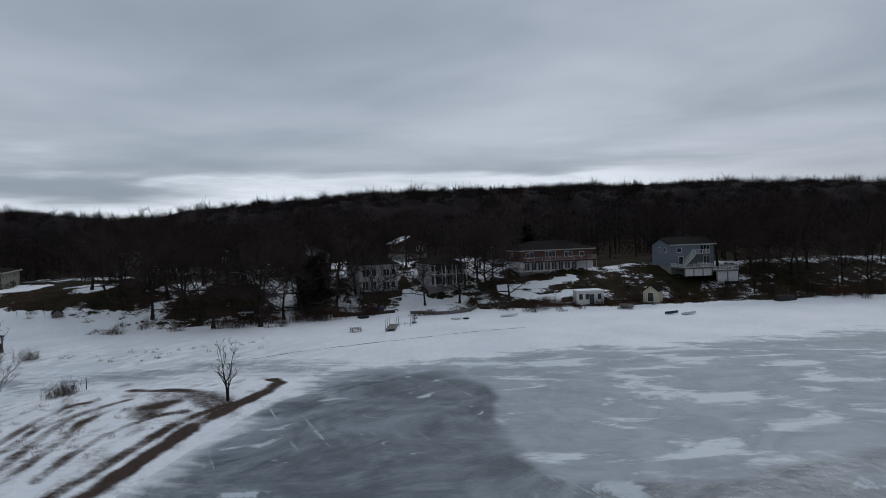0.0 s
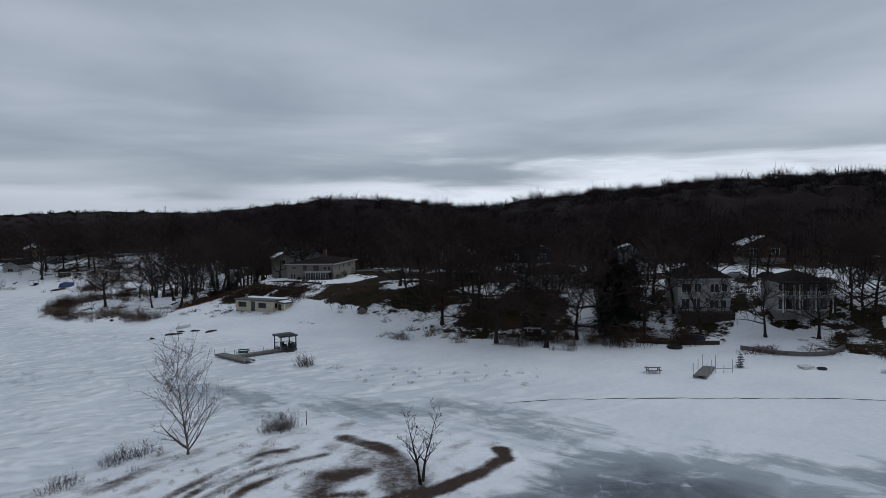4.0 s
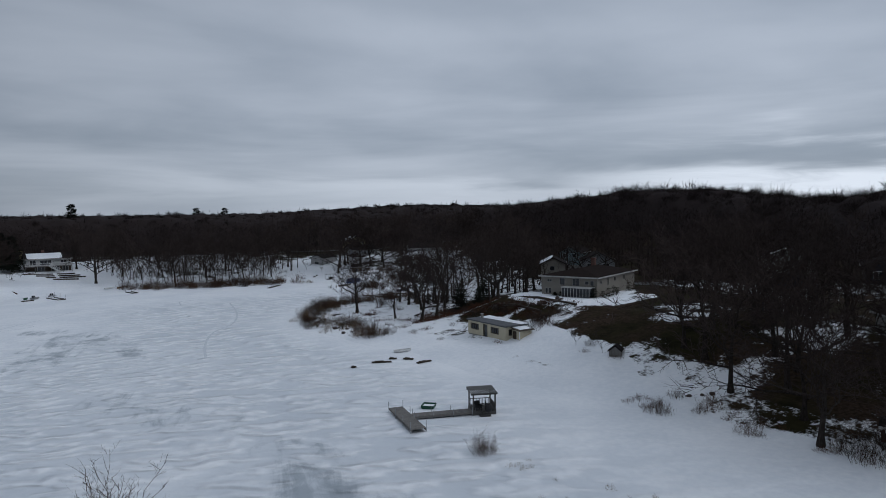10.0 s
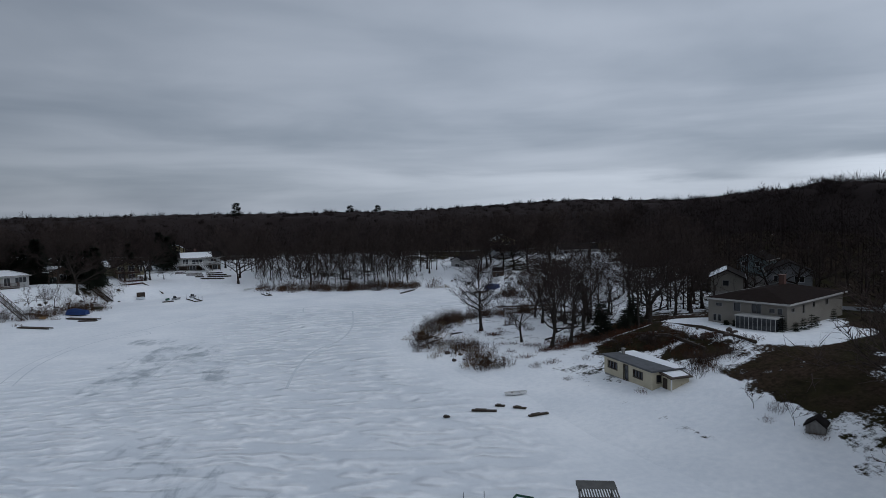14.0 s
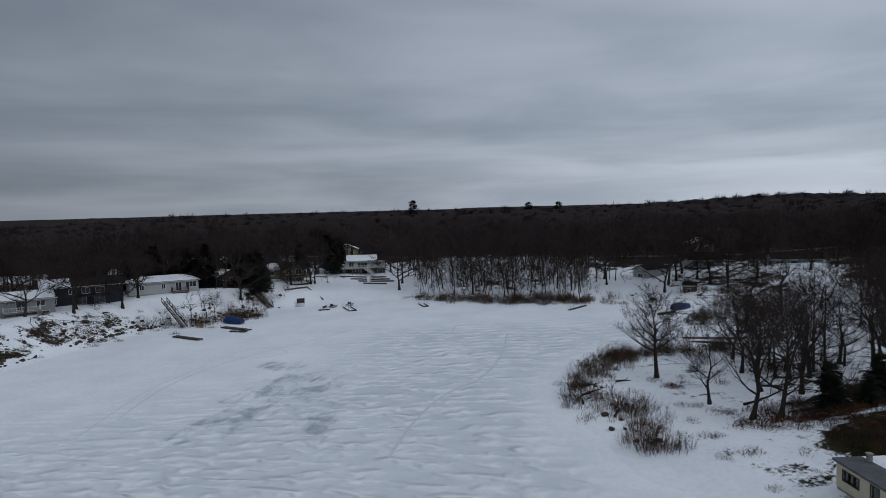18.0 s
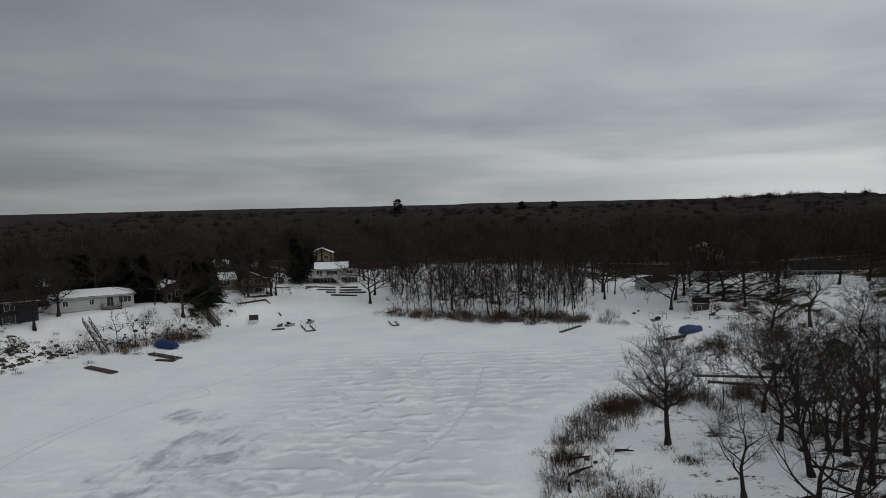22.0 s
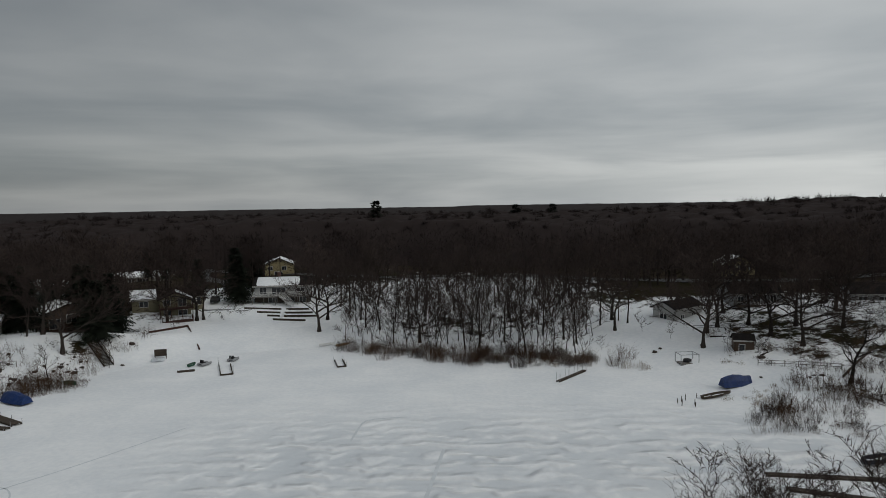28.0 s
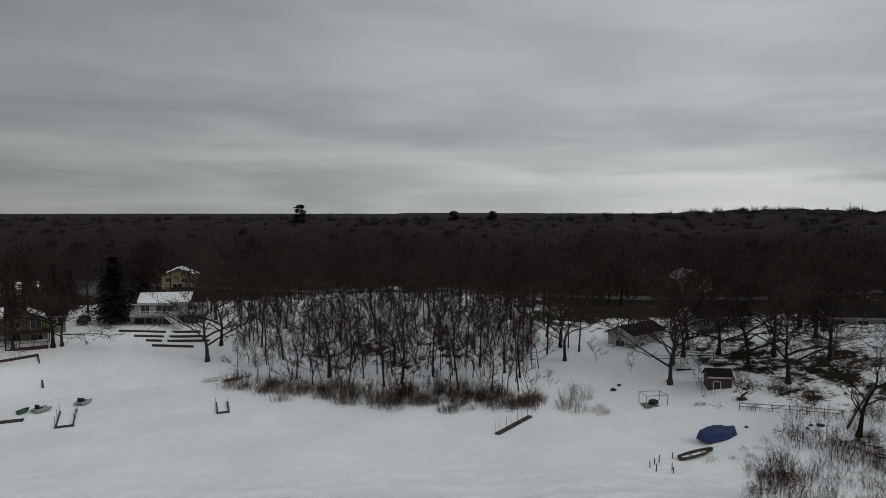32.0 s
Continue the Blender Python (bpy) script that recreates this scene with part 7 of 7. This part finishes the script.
plant_all(OAKS, [(-102.3, 65.7, 0.95), (-95.4, 73.5, 0.95), (-96.9, 85.2, 0.8), (-108, 56), (-79, 99, 1.05), (-71, 106, 0.9), (-95, 97, 1.1), (-82, 122), (-66, 124, 0.9), (-59, 127, 0.85), (-36, 146, 0.95), (-112, 82), (-120, 74), (-88, 132), (-98, 126)], "oaks between the west houses", 0.9, 1.12, 5)
plant_all(POLES + YOUNG, [(-65.0, 95.2, 0.8), (-76.5, 77.0, 0.6), (-75.0, 79.0, 0.6), (-80.0, 76.5, 0.6), (-69.0, 83.5, 0.6)], "thin trees on the west bank")
plant_all(YOUNG, [(21.7, -50.8, 0.42), (21.9, -56.0, 0.5), (50.5, 89.5, 0.7), (49.6, 86.5, 0.55), (2.8, 8.5, 0.6), (1.6, 6.0, 0.75), (5.6, 4.2, 0.5), (64, 72, 0.6), (60, 70, 0.5), (26, 100.5, 0.4), (18.5, 31, 1.15), (22, 30, 1.1), (25, 28, 1.2), (28, 29.5, 1.1)], "young trees by the shore")
plant_all(YOUNG, [(50, 100, 0.6), (66, 92, 0.7), (69, 97, 0.8), (55, 80, 0.5), (48, 96, 0.45), (40, 103, 0.5), (72, 88, 0.7), (36, 108, 0.6)], "young trees of the snowy yards")
planted(PALE, -43.2, -90.4, 10, 1.0)
twin = thing("twin_stem_tree", "small dark tree with two bare stems on the sandbar", "tree", pose(-38.7, -111.2, land_z(-38.7, -111.2) - 0.05))
for s, (seed, tx, lean) in enumerate([(81, -0.15, -0.32), (82, 0.15, 0.38)]):
    wood, fine = grow(seed, 7.0 if s else 7.6, 1.5, counts=(3, 3, 3), limbs=10, fork=0.26, lean=lean, radius=0.13, twig=0.012, arch=1.3, low=0.9, sway=0.16)
    for name, g, mat in (("trunk", wood, BARK), ("crown", fine, TWIG)):
        part(name, g, mat, twin).location = (tx, 0.1 * s, 0)


def region(kinds, count, x0, x1, y0, y1, dmin, dmax, gap, group, lo=0.8, hi=1.12, seed=0, tilt=4.0, taken=[]):
    r, made, tries = random.Random(seed), 0, 0
    while made < count and tries < count * 60:
        tries += 1
        x, y = r.uniform(x0, x1), r.uniform(y0, y1)
        d = float(shore_distance(SHORE, np.array([x]), np.array([y]))[0])
        if not dmin < d < dmax or not clear_of(x, y, OPEN) or not clear_of(x, y, [(a, b, gap) for a, b in taken]):
            continue
        taken.append((x, y))
        planted(r.choice(kinds), x, y, r.uniform(0, 360), r.uniform(lo, hi), group, r.uniform(-tilt, tilt))
        made += 1


region(SPIT, 10, -28, 32, 100, 150, 5, 50, 6.0, "larger trees of the north bank woods", 0.65, 0.95, 50, 8)
region(POLES, 150, -30, 36, 98, 174, 3, 78, 2.3, "trees of the north bank woods", 0.45, 1.12, 41, 7)
region(YOUNG, 150, -26, 27, 96, 146, 2, 45, 1.5, "saplings of the north bank woods", 0.8, 1.5, 42, 7)
region(OAKS, 7, 26, 60, -106, -48, 12, 40, 7.0, "oaks of the east shore", 0.85, 1.12, 43)
region(POLES, 14, 28, 70, -108, -10, 14, 55, 4.0, "trees of the east shore", 0.8, 1.1, 44)
region(OAKS, 14, 34, 75, -205, -108, 12, 45, 6.0, "oaks of the east bank", 0.8, 1.08, 45)
region(OAKS + SPIT + SPIT, 58, 26, 96, -14, 74, 10, 75, 4.0, "trees behind the spit", 0.6, 1.05, 46, 12)
region(SPIT + OAKS, 20, 46, 108, 84, 150, 12, 80, 7.0, "trees of the snowy yards", 0.9, 1.15, 47, 9)
region(OAKS + POLES, 30, -130, -52, 60, 165, 14, 80, 6.0, "trees behind the west houses", 0.8, 1.1, 48)
region(OAKS + POLES, 44, 34, 84, -262, -194, 4, 60, 5.0, "woods beyond the blue house", 0.85, 1.1, 49)
for o in OAKS + SPIT + POLES + YOUNG + [PALE, SOLO]:
    discard(o)


def conifer(seed, height, spread, bare=0.12, dense=1.0):
    """A spruce: trunk, and drooping whorls of needle-clad boughs."""
    r = random.Random(seed)
    trunk = Geo().tube([(0, 0, -0.3), (0, 0, height * 0.5), (0, 0, height)], [height * 0.018, height * 0.011, 0.02], 6)
    g = Geo()
    rows = max(9, int(height * 2.2 * dense))
    for i in range(rows):
        k = i / rows
        z = height * (bare + (1 - bare) * k)
        reach = spread * ((1 - k) ** 0.75 if dense == 1 else (1 - k * k) ** 0.6 * r.uniform(0.5, 1.1)) * r.uniform(0.75, 1.15) + 0.12
        for j in range(int((10 if k < 0.7 else 7) * dense)):
            a = j * 0.7 + r.uniform(0, 0.7) + i
            reach_j = reach * r.uniform(0.5, 1.2)
            d = Vector((math.cos(a), math.sin(a), -0.30 + 0.5 * k))
            s = Vector((-math.sin(a), math.cos(a), 0))
            o = Vector((0, 0, z))
            for c in range(6):
                u = (c + 0.8) / 6
                p = o + d * reach_j * u
                w = (0.16 + 0.26 * (1.1 - u)) * spread * 0.52
                for side in (-1, 0, 1):
                    q = p + s * side * w * r.uniform(0.8, 1.7) + d * w * 1.1 + Vector((0, 0, r.uniform(-0.20, 0.06) * spread * 0.6))
                    b = p - d * w * 0.5 + s * (0.22 * w if side == 0 else 0)
                    e = p + d * w * 0.35 - s * (0.22 * w if side == 0 else 0)
                    k0 = len(g.v)
                    g.v += [tuple(b), tuple(e), tuple(q)]
                    g.f.append((k0, k0 + 1, k0 + 2))
    return trunk, g


def conifer_kind(label, seed, height, spread, bare=0.12, dense=1.0):
    ob = thing("conifer", label, "tree", pose(0, 0, -400))
    trunk, g = conifer(seed, height, spread, bare, dense)
    part("trunk", trunk, BARK, ob)
    part("needles", g, NEEDLE, ob)
    return ob


SPRUCE = [conifer_kind("dark green spruce standing in the snow", s, 12.0, 4.4) for s in (91, 92, 93)]
WIDE = conifer_kind("broad bushy dark conifer near the spit oaks", 98, 6.0, 3.0, 0.03)
BROAD = conifer_kind("tall rounded white pine standing above bare woods", 97, 18.0, 3.9, 0.25, 0.95)
PINE = conifer_kind("tall dark pine with a bare lower trunk", 95, 15.0, 3.2, 0.35)
for q in [(-85.4, 104.1, 1.1), (-88.8, 106.5, 1.0), (-69.9, 101.4, 1.0), (-71.3, 110.5, 0.85), (-73.5, 113.0, 1.05), (-77.9, 113.5, 1.15), (-81.7, 117.2, 1.1), (-55.3, 141.0, 1.0), (-99, 100, 1.05), (-104, 104, 1.1), (-92, 106, 1.05), (-96, 110, 1.1), (-88, 118, 1.0), (-101, 116, 1.0), (-110, 108, 1.05), (-108, 122, 1.0), (-58.5, 150, 1.0), (-55, 156, 0.9), (-69, 152, 0.75), (28, -107, 0.8), (50, -96, 0.9), (53, -98, 0.8), (33, -103, 0.75), (38, -104, 0.85), (42, -105, 0.8), (-116, 98, 1.05), (64, -153, 0.9)]:
    planted(rng.choice(SPRUCE), q[0], q[1], rng.uniform(0, 360), q[2], "conifers by the houses")
for q in [(-80, 157, 0.65), (-76, 160, 0.7), (-86, 160, 0.7)]:
    planted(PINE, q[0], q[1], rng.uniform(0, 360), q[2], "pines above the woods")
for q in [(-33, 270, 1.36), (29, 270, 1.22), (47, 281, 1.22)]:
    planted(BROAD, q[0], q[1], rng.uniform(0, 360), q[2], "pines above the woods")
for q in [(28.2, -8.8, 1.0), (36, -6, 1.0), (31.5, -10.5, 0.7)]:
    planted(WIDE, q[0], q[1], rng.uniform(0, 360), q[2], "low conifers on the spit")
for o in SPRUCE + [PINE, BROAD, WIDE]:
    discard(o)
small_shrub = thing("round_conifer", "small dark conical evergreen bush on the snow", "shrub", pose(15.6, -126.6, 0))
trunk, g = conifer(99, 1.9, 0.75, 0.02)
part("trunk", trunk, BARK, small_shrub)
part("needles", g, NEEDLE, small_shrub)
for i, (u, v, high) in enumerate(TAN_SHRUBS):
    p = tan.matrix_basis @ Vector((u, v, 0))
    bush = thing("evergreen_shrub", "dark rounded evergreen shrub beside the tan house", "shrub", pose(p.x, p.y, min(land_z(p.x, p.y), 6.4)), "shrubs round the tan house")
    trunk, g = conifer(120 + i, high, 0.85, 0.02)
    part("trunk", trunk, BARK, bush)
    part("needles", g, NEEDLE, bush)


# ---- the woods beyond ----


def far_forest():
    """Woods out to the horizon: cheap bare trees, then a rough canopy."""
    r = np.random.RandomState(9)
    xs, ys = r.uniform(-460, 480, 30000), r.uniform(-420, 560, 30000)
    d = shore_distance(SHORE, xs, ys)
    near = np.minimum(np.hypot(xs + 20, ys - 60), np.hypot(xs - 20, ys + 80))
    keep = (d > np.where((xs > 20) & (ys < 10), 62, 24)) & (near < 350) & (d < 165) & (r.uniform(0, 1, len(xs)) < 1.3 - near / 560)
    keep &= ~((d < 46) & (ys > 20) & (ys < 100) & (xs > 20))
    keep &= ~((d < 27) & (ys > 60) & (ys < 180) & (xs < -25))
    keep &= ~((d < 82) & (ys > 90) & (ys < 186) & (xs > -32) & (xs < 40) & (r.uniform(0, 1, len(xs)) < 0.82))
    keep &= ~((np.hypot(xs - 72, ys - 110) < 44) & (r.uniform(0, 1, len(xs)) < 0.85))
    for a, b, rad in OPEN:
        keep &= np.hypot(xs - a, ys - b) > rad
    xs, ys = xs[keep][:5600], ys[keep][:5600]
    zs = land_height(xs, ys)
    n, m = len(xs), 72
    h = r.uniform(13.5, 20, n) * (0.72 + 0.28 * (r.uniform(0, 1, n) > 0.12))
    deep = d[keep][:n]
    h = h * (1 + 0.08 * swell(xs, ys, 60, 12)) * (1 - 0.22 * ease(deep, 70, 130))
    wide = h * r.uniform(0.19, 0.30, n)
    # twigs scattered through a rounded crown, pointing out and up
    u = r.normal(size=(n, m, 3))
    u /= np.linalg.norm(u, axis=-1, keepdims=True)
    u *= r.uniform(0.15, 1.0, (n, m, 1)) ** 0.45
    under = (np.arange(m)[None] < 30) & (deep < 120)[:, None]
    centre = np.stack([xs, ys, zs + h * 0.58], -1)[:, None]
    size = np.stack([wide, wide, h * 0.40], -1)[:, None]
    start = centre + u * size
    low = np.stack([xs, ys, zs + 2.0], -1)[:, None] + u * np.array([4.5, 4.5, 2.6])
    start = np.where(under[..., None], low, start)
    way = u * np.array([1.0, 1.0, 0.6]) + np.array([0, 0, 0.55]) + r.normal(size=(n, m, 3)) * 0.35
    way /= np.linalg.norm(way, axis=-1, keepdims=True)
    length = r.uniform(0.6, 1.5, (n, m)) * np.where(r.uniform(0, 1, (n, m)) < 0.15, 1.7, 1.0)
    start = start - way * (length * 0.5)[..., None]
    side = np.cross(way, r.normal(size=way.shape))
    side /= np.linalg.norm(side, axis=-1, keepdims=True)
    width = r.uniform(0.07, 0.17, (n, m))[..., None] * (1 + np.clip(near[keep][:len(xs), None, None] - 150, 0, 500) / 500)
    tri = np.stack([start - side * width, start + side * width, start + way * length[..., None]], 2).reshape(-1, 3)
    base = np.stack([xs, ys, zs - 0.3], -1)
    c = np.array([(1, 0, 0), (-0.5, 0.87, 0), (-0.5, -0.87, 0)])
    rad = (h * 0.013)[:, None, None]
    low = base[:, None] + c * rad
    high = base[:, None] + np.stack([0 * h, 0 * h, h * 0.8], -1)[:, None] + c * rad * 0.15
    stem = np.concatenate([low, high], 1).reshape(-1, 3)
    i = np.arange(n)[:, None] * 6
    quads = np.stack([np.stack([i[:, 0] + j, i[:, 0] + (j + 1) % 3, i[:, 0] + 3 + (j + 1) % 3, i[:, 0] + 3 + j], -1) for j in range(3)], 1).reshape(-1, 4)
    t1 = np.stack([quads[:, 0], quads[:, 1], quads[:, 2]], -1)
    t2 = np.stack([quads[:, 0], quads[:, 2], quads[:, 3]], -1)
    faces = np.concatenate([np.arange(len(tri)).reshape(-1, 3), t1 + len(tri), t2 + len(tri)])
    return triangles("far_woods", np.concatenate([tri, stem]), faces, WOODS)


def triangles(name, verts, faces, mat):
    me = bpy.data.meshes.new(name)
    me.vertices.add(len(verts))
    me.vertices.foreach_set("co", np.asarray(verts, np.float32).ravel())
    me.loops.add(faces.size)
    me.loops.foreach_set("vertex_index", np.asarray(faces, np.int32).ravel())
    me.polygons.add(len(faces))
    me.polygons.foreach_set("loop_start", np.arange(0, faces.size, 3))
    me.update(calc_edges=True)
    me.materials.append(mat)
    return new(name, me)


tagged(far_forest(), "dense bare winter woods rolling away behind the houses", "woods", kind="stuff")


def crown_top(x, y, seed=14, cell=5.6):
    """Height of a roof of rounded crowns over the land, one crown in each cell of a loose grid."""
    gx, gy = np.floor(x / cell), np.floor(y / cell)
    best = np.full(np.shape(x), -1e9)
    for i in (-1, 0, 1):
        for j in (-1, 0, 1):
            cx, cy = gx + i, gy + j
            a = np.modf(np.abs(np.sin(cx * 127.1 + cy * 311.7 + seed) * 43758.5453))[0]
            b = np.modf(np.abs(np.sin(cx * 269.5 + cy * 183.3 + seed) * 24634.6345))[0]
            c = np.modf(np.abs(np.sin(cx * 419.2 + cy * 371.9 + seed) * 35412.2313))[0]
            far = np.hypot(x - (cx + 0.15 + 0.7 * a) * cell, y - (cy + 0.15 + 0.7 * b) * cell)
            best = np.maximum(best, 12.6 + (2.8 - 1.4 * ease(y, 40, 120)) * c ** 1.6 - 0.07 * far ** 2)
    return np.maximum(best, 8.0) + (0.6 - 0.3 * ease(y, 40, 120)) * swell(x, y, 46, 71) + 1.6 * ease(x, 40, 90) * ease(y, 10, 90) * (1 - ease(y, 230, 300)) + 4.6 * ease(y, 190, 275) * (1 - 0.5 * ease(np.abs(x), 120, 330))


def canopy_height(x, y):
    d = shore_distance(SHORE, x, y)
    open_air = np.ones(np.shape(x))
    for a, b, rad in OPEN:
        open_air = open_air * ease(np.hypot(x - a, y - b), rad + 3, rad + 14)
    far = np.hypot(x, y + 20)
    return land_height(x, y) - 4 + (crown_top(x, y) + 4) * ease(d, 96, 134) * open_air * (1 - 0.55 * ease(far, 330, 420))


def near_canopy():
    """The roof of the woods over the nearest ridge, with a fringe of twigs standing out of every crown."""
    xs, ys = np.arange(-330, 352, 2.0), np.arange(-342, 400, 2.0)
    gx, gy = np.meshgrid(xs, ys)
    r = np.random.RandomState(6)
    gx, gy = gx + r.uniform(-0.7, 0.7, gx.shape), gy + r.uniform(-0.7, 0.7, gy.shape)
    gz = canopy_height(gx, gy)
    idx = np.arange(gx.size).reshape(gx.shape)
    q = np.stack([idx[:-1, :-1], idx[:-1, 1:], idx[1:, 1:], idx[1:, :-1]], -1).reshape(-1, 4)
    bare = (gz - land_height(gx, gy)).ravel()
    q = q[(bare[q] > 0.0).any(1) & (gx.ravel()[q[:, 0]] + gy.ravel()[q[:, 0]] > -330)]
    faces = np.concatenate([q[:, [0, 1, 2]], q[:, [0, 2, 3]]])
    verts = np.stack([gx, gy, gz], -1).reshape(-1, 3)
    # rounded crowns stand out of it along the skyline: the eastern ridge and the northern rise
    n, m = 5200, 76
    east = r.uniform(0, 1, n) < 0.58
    x = np.where(east, r.uniform(100, 250, n), r.uniform(-325, 345, n))
    y = np.where(east, r.uniform(-335, 160, n), r.uniform(175, 385, n))
    z = canopy_height(x, y)
    keep = (z - land_height(x, y) > 8.0) & (x + y > -330)
    x, y, z = x[keep], y[keep], z[keep]
    n = len(x)
    size = r.uniform(2.3, 4.3, n) * (1 - 0.38 * ease(y, 60, 200))
    tall = size * r.uniform(0.75, 1.2, n) + 1.0 * swell(x, y, 37, 35)
    way = r.normal(size=(n, m, 3))
    way[..., 2] = np.abs(way[..., 2]) + 0.15
    way /= np.linalg.norm(way, axis=-1, keepdims=True)
    shape = np.stack([size, size, np.maximum(tall, 1.2)], -1)[:, None]
    heart = np.stack([x, y, z - 0.6], -1)[:, None]
    foot = heart + way * shape * r.uniform(0.25, 0.75, (n, m, 1))
    tip = heart + (way + r.normal(size=way.shape) * 0.24) * shape * r.uniform(0.80, 1.12, (n, m, 1))
    side = np.cross(tip - foot, r.normal(size=way.shape))
    side /= np.linalg.norm(side, axis=-1, keepdims=True)
    wide = r.uniform(0.05, 0.12, (n, m, 1))
    twigs = np.stack([foot - side * wide, foot + side * wide, tip], 2).reshape(-1, 3)
    faces = np.concatenate([faces, np.arange(len(twigs)).reshape(-1, 3) + len(verts)])
    return triangles("ridge_woods", np.concatenate([verts, twigs]), faces, WOODS)


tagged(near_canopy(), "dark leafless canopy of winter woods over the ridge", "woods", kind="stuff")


def canopy():
    r = np.random.RandomState(4)
    rad = np.geomspace(300, 4500, 52)
    az = np.linspace(0, 2 * np.pi, 901)[:-1]
    gr, ga = np.meshgrid(rad, az, indexing="ij")
    ga = ga + r.uniform(-0.001, 0.001, ga.shape)
    gr = gr * (1 + r.uniform(-0.012, 0.012, gr.shape))
    x, y = gr * np.sin(ga), gr * np.cos(ga) - 20
    # rounded crowns side by side in every ring
    lump = np.zeros(gr.shape)
    for k in range(len(rad)):
        wide = max(7.0, rad[k] * 0.010)
        cell = az * rad[k] / wide + r.uniform(0, 1)
        lump[k] = np.sqrt(np.clip(1 - (2 * (cell % 1) - 1) ** 2, 0, 1)) * (0.55 + 0.45 * np.sin(np.floor(cell) * 12.9898 + k * 78.2) ** 2)
    rise = 3.0 + 4.0 * ease(gr, 180, 420) + 5.0 * lump * np.clip(1500 / gr, 0.4, 1) + r.uniform(0, 1, x.shape) * 0.9
    z = land_height(x, y) - 4 + (rise + 4) * ease(shore_distance(SHORE, x, y), 92, 130) * ease(gr, 320, 380)
    w = len(az)
    idx = np.arange(x.size).reshape(x.shape)
    q = np.stack([idx[:-1], np.roll(idx[:-1], -1, 1), np.roll(idx[1:], -1, 1), idx[1:]], -1).reshape(-1, 4)
    faces = np.concatenate([q[:, [0, 2, 1]], q[:, [0, 3, 2]]])
    return triangles("distant_woods", np.stack([x, y, z], -1).reshape(-1, 3), faces, WOODS)


tagged(canopy(), "unbroken dark canopy of distant winter woods", "woods", kind="stuff")
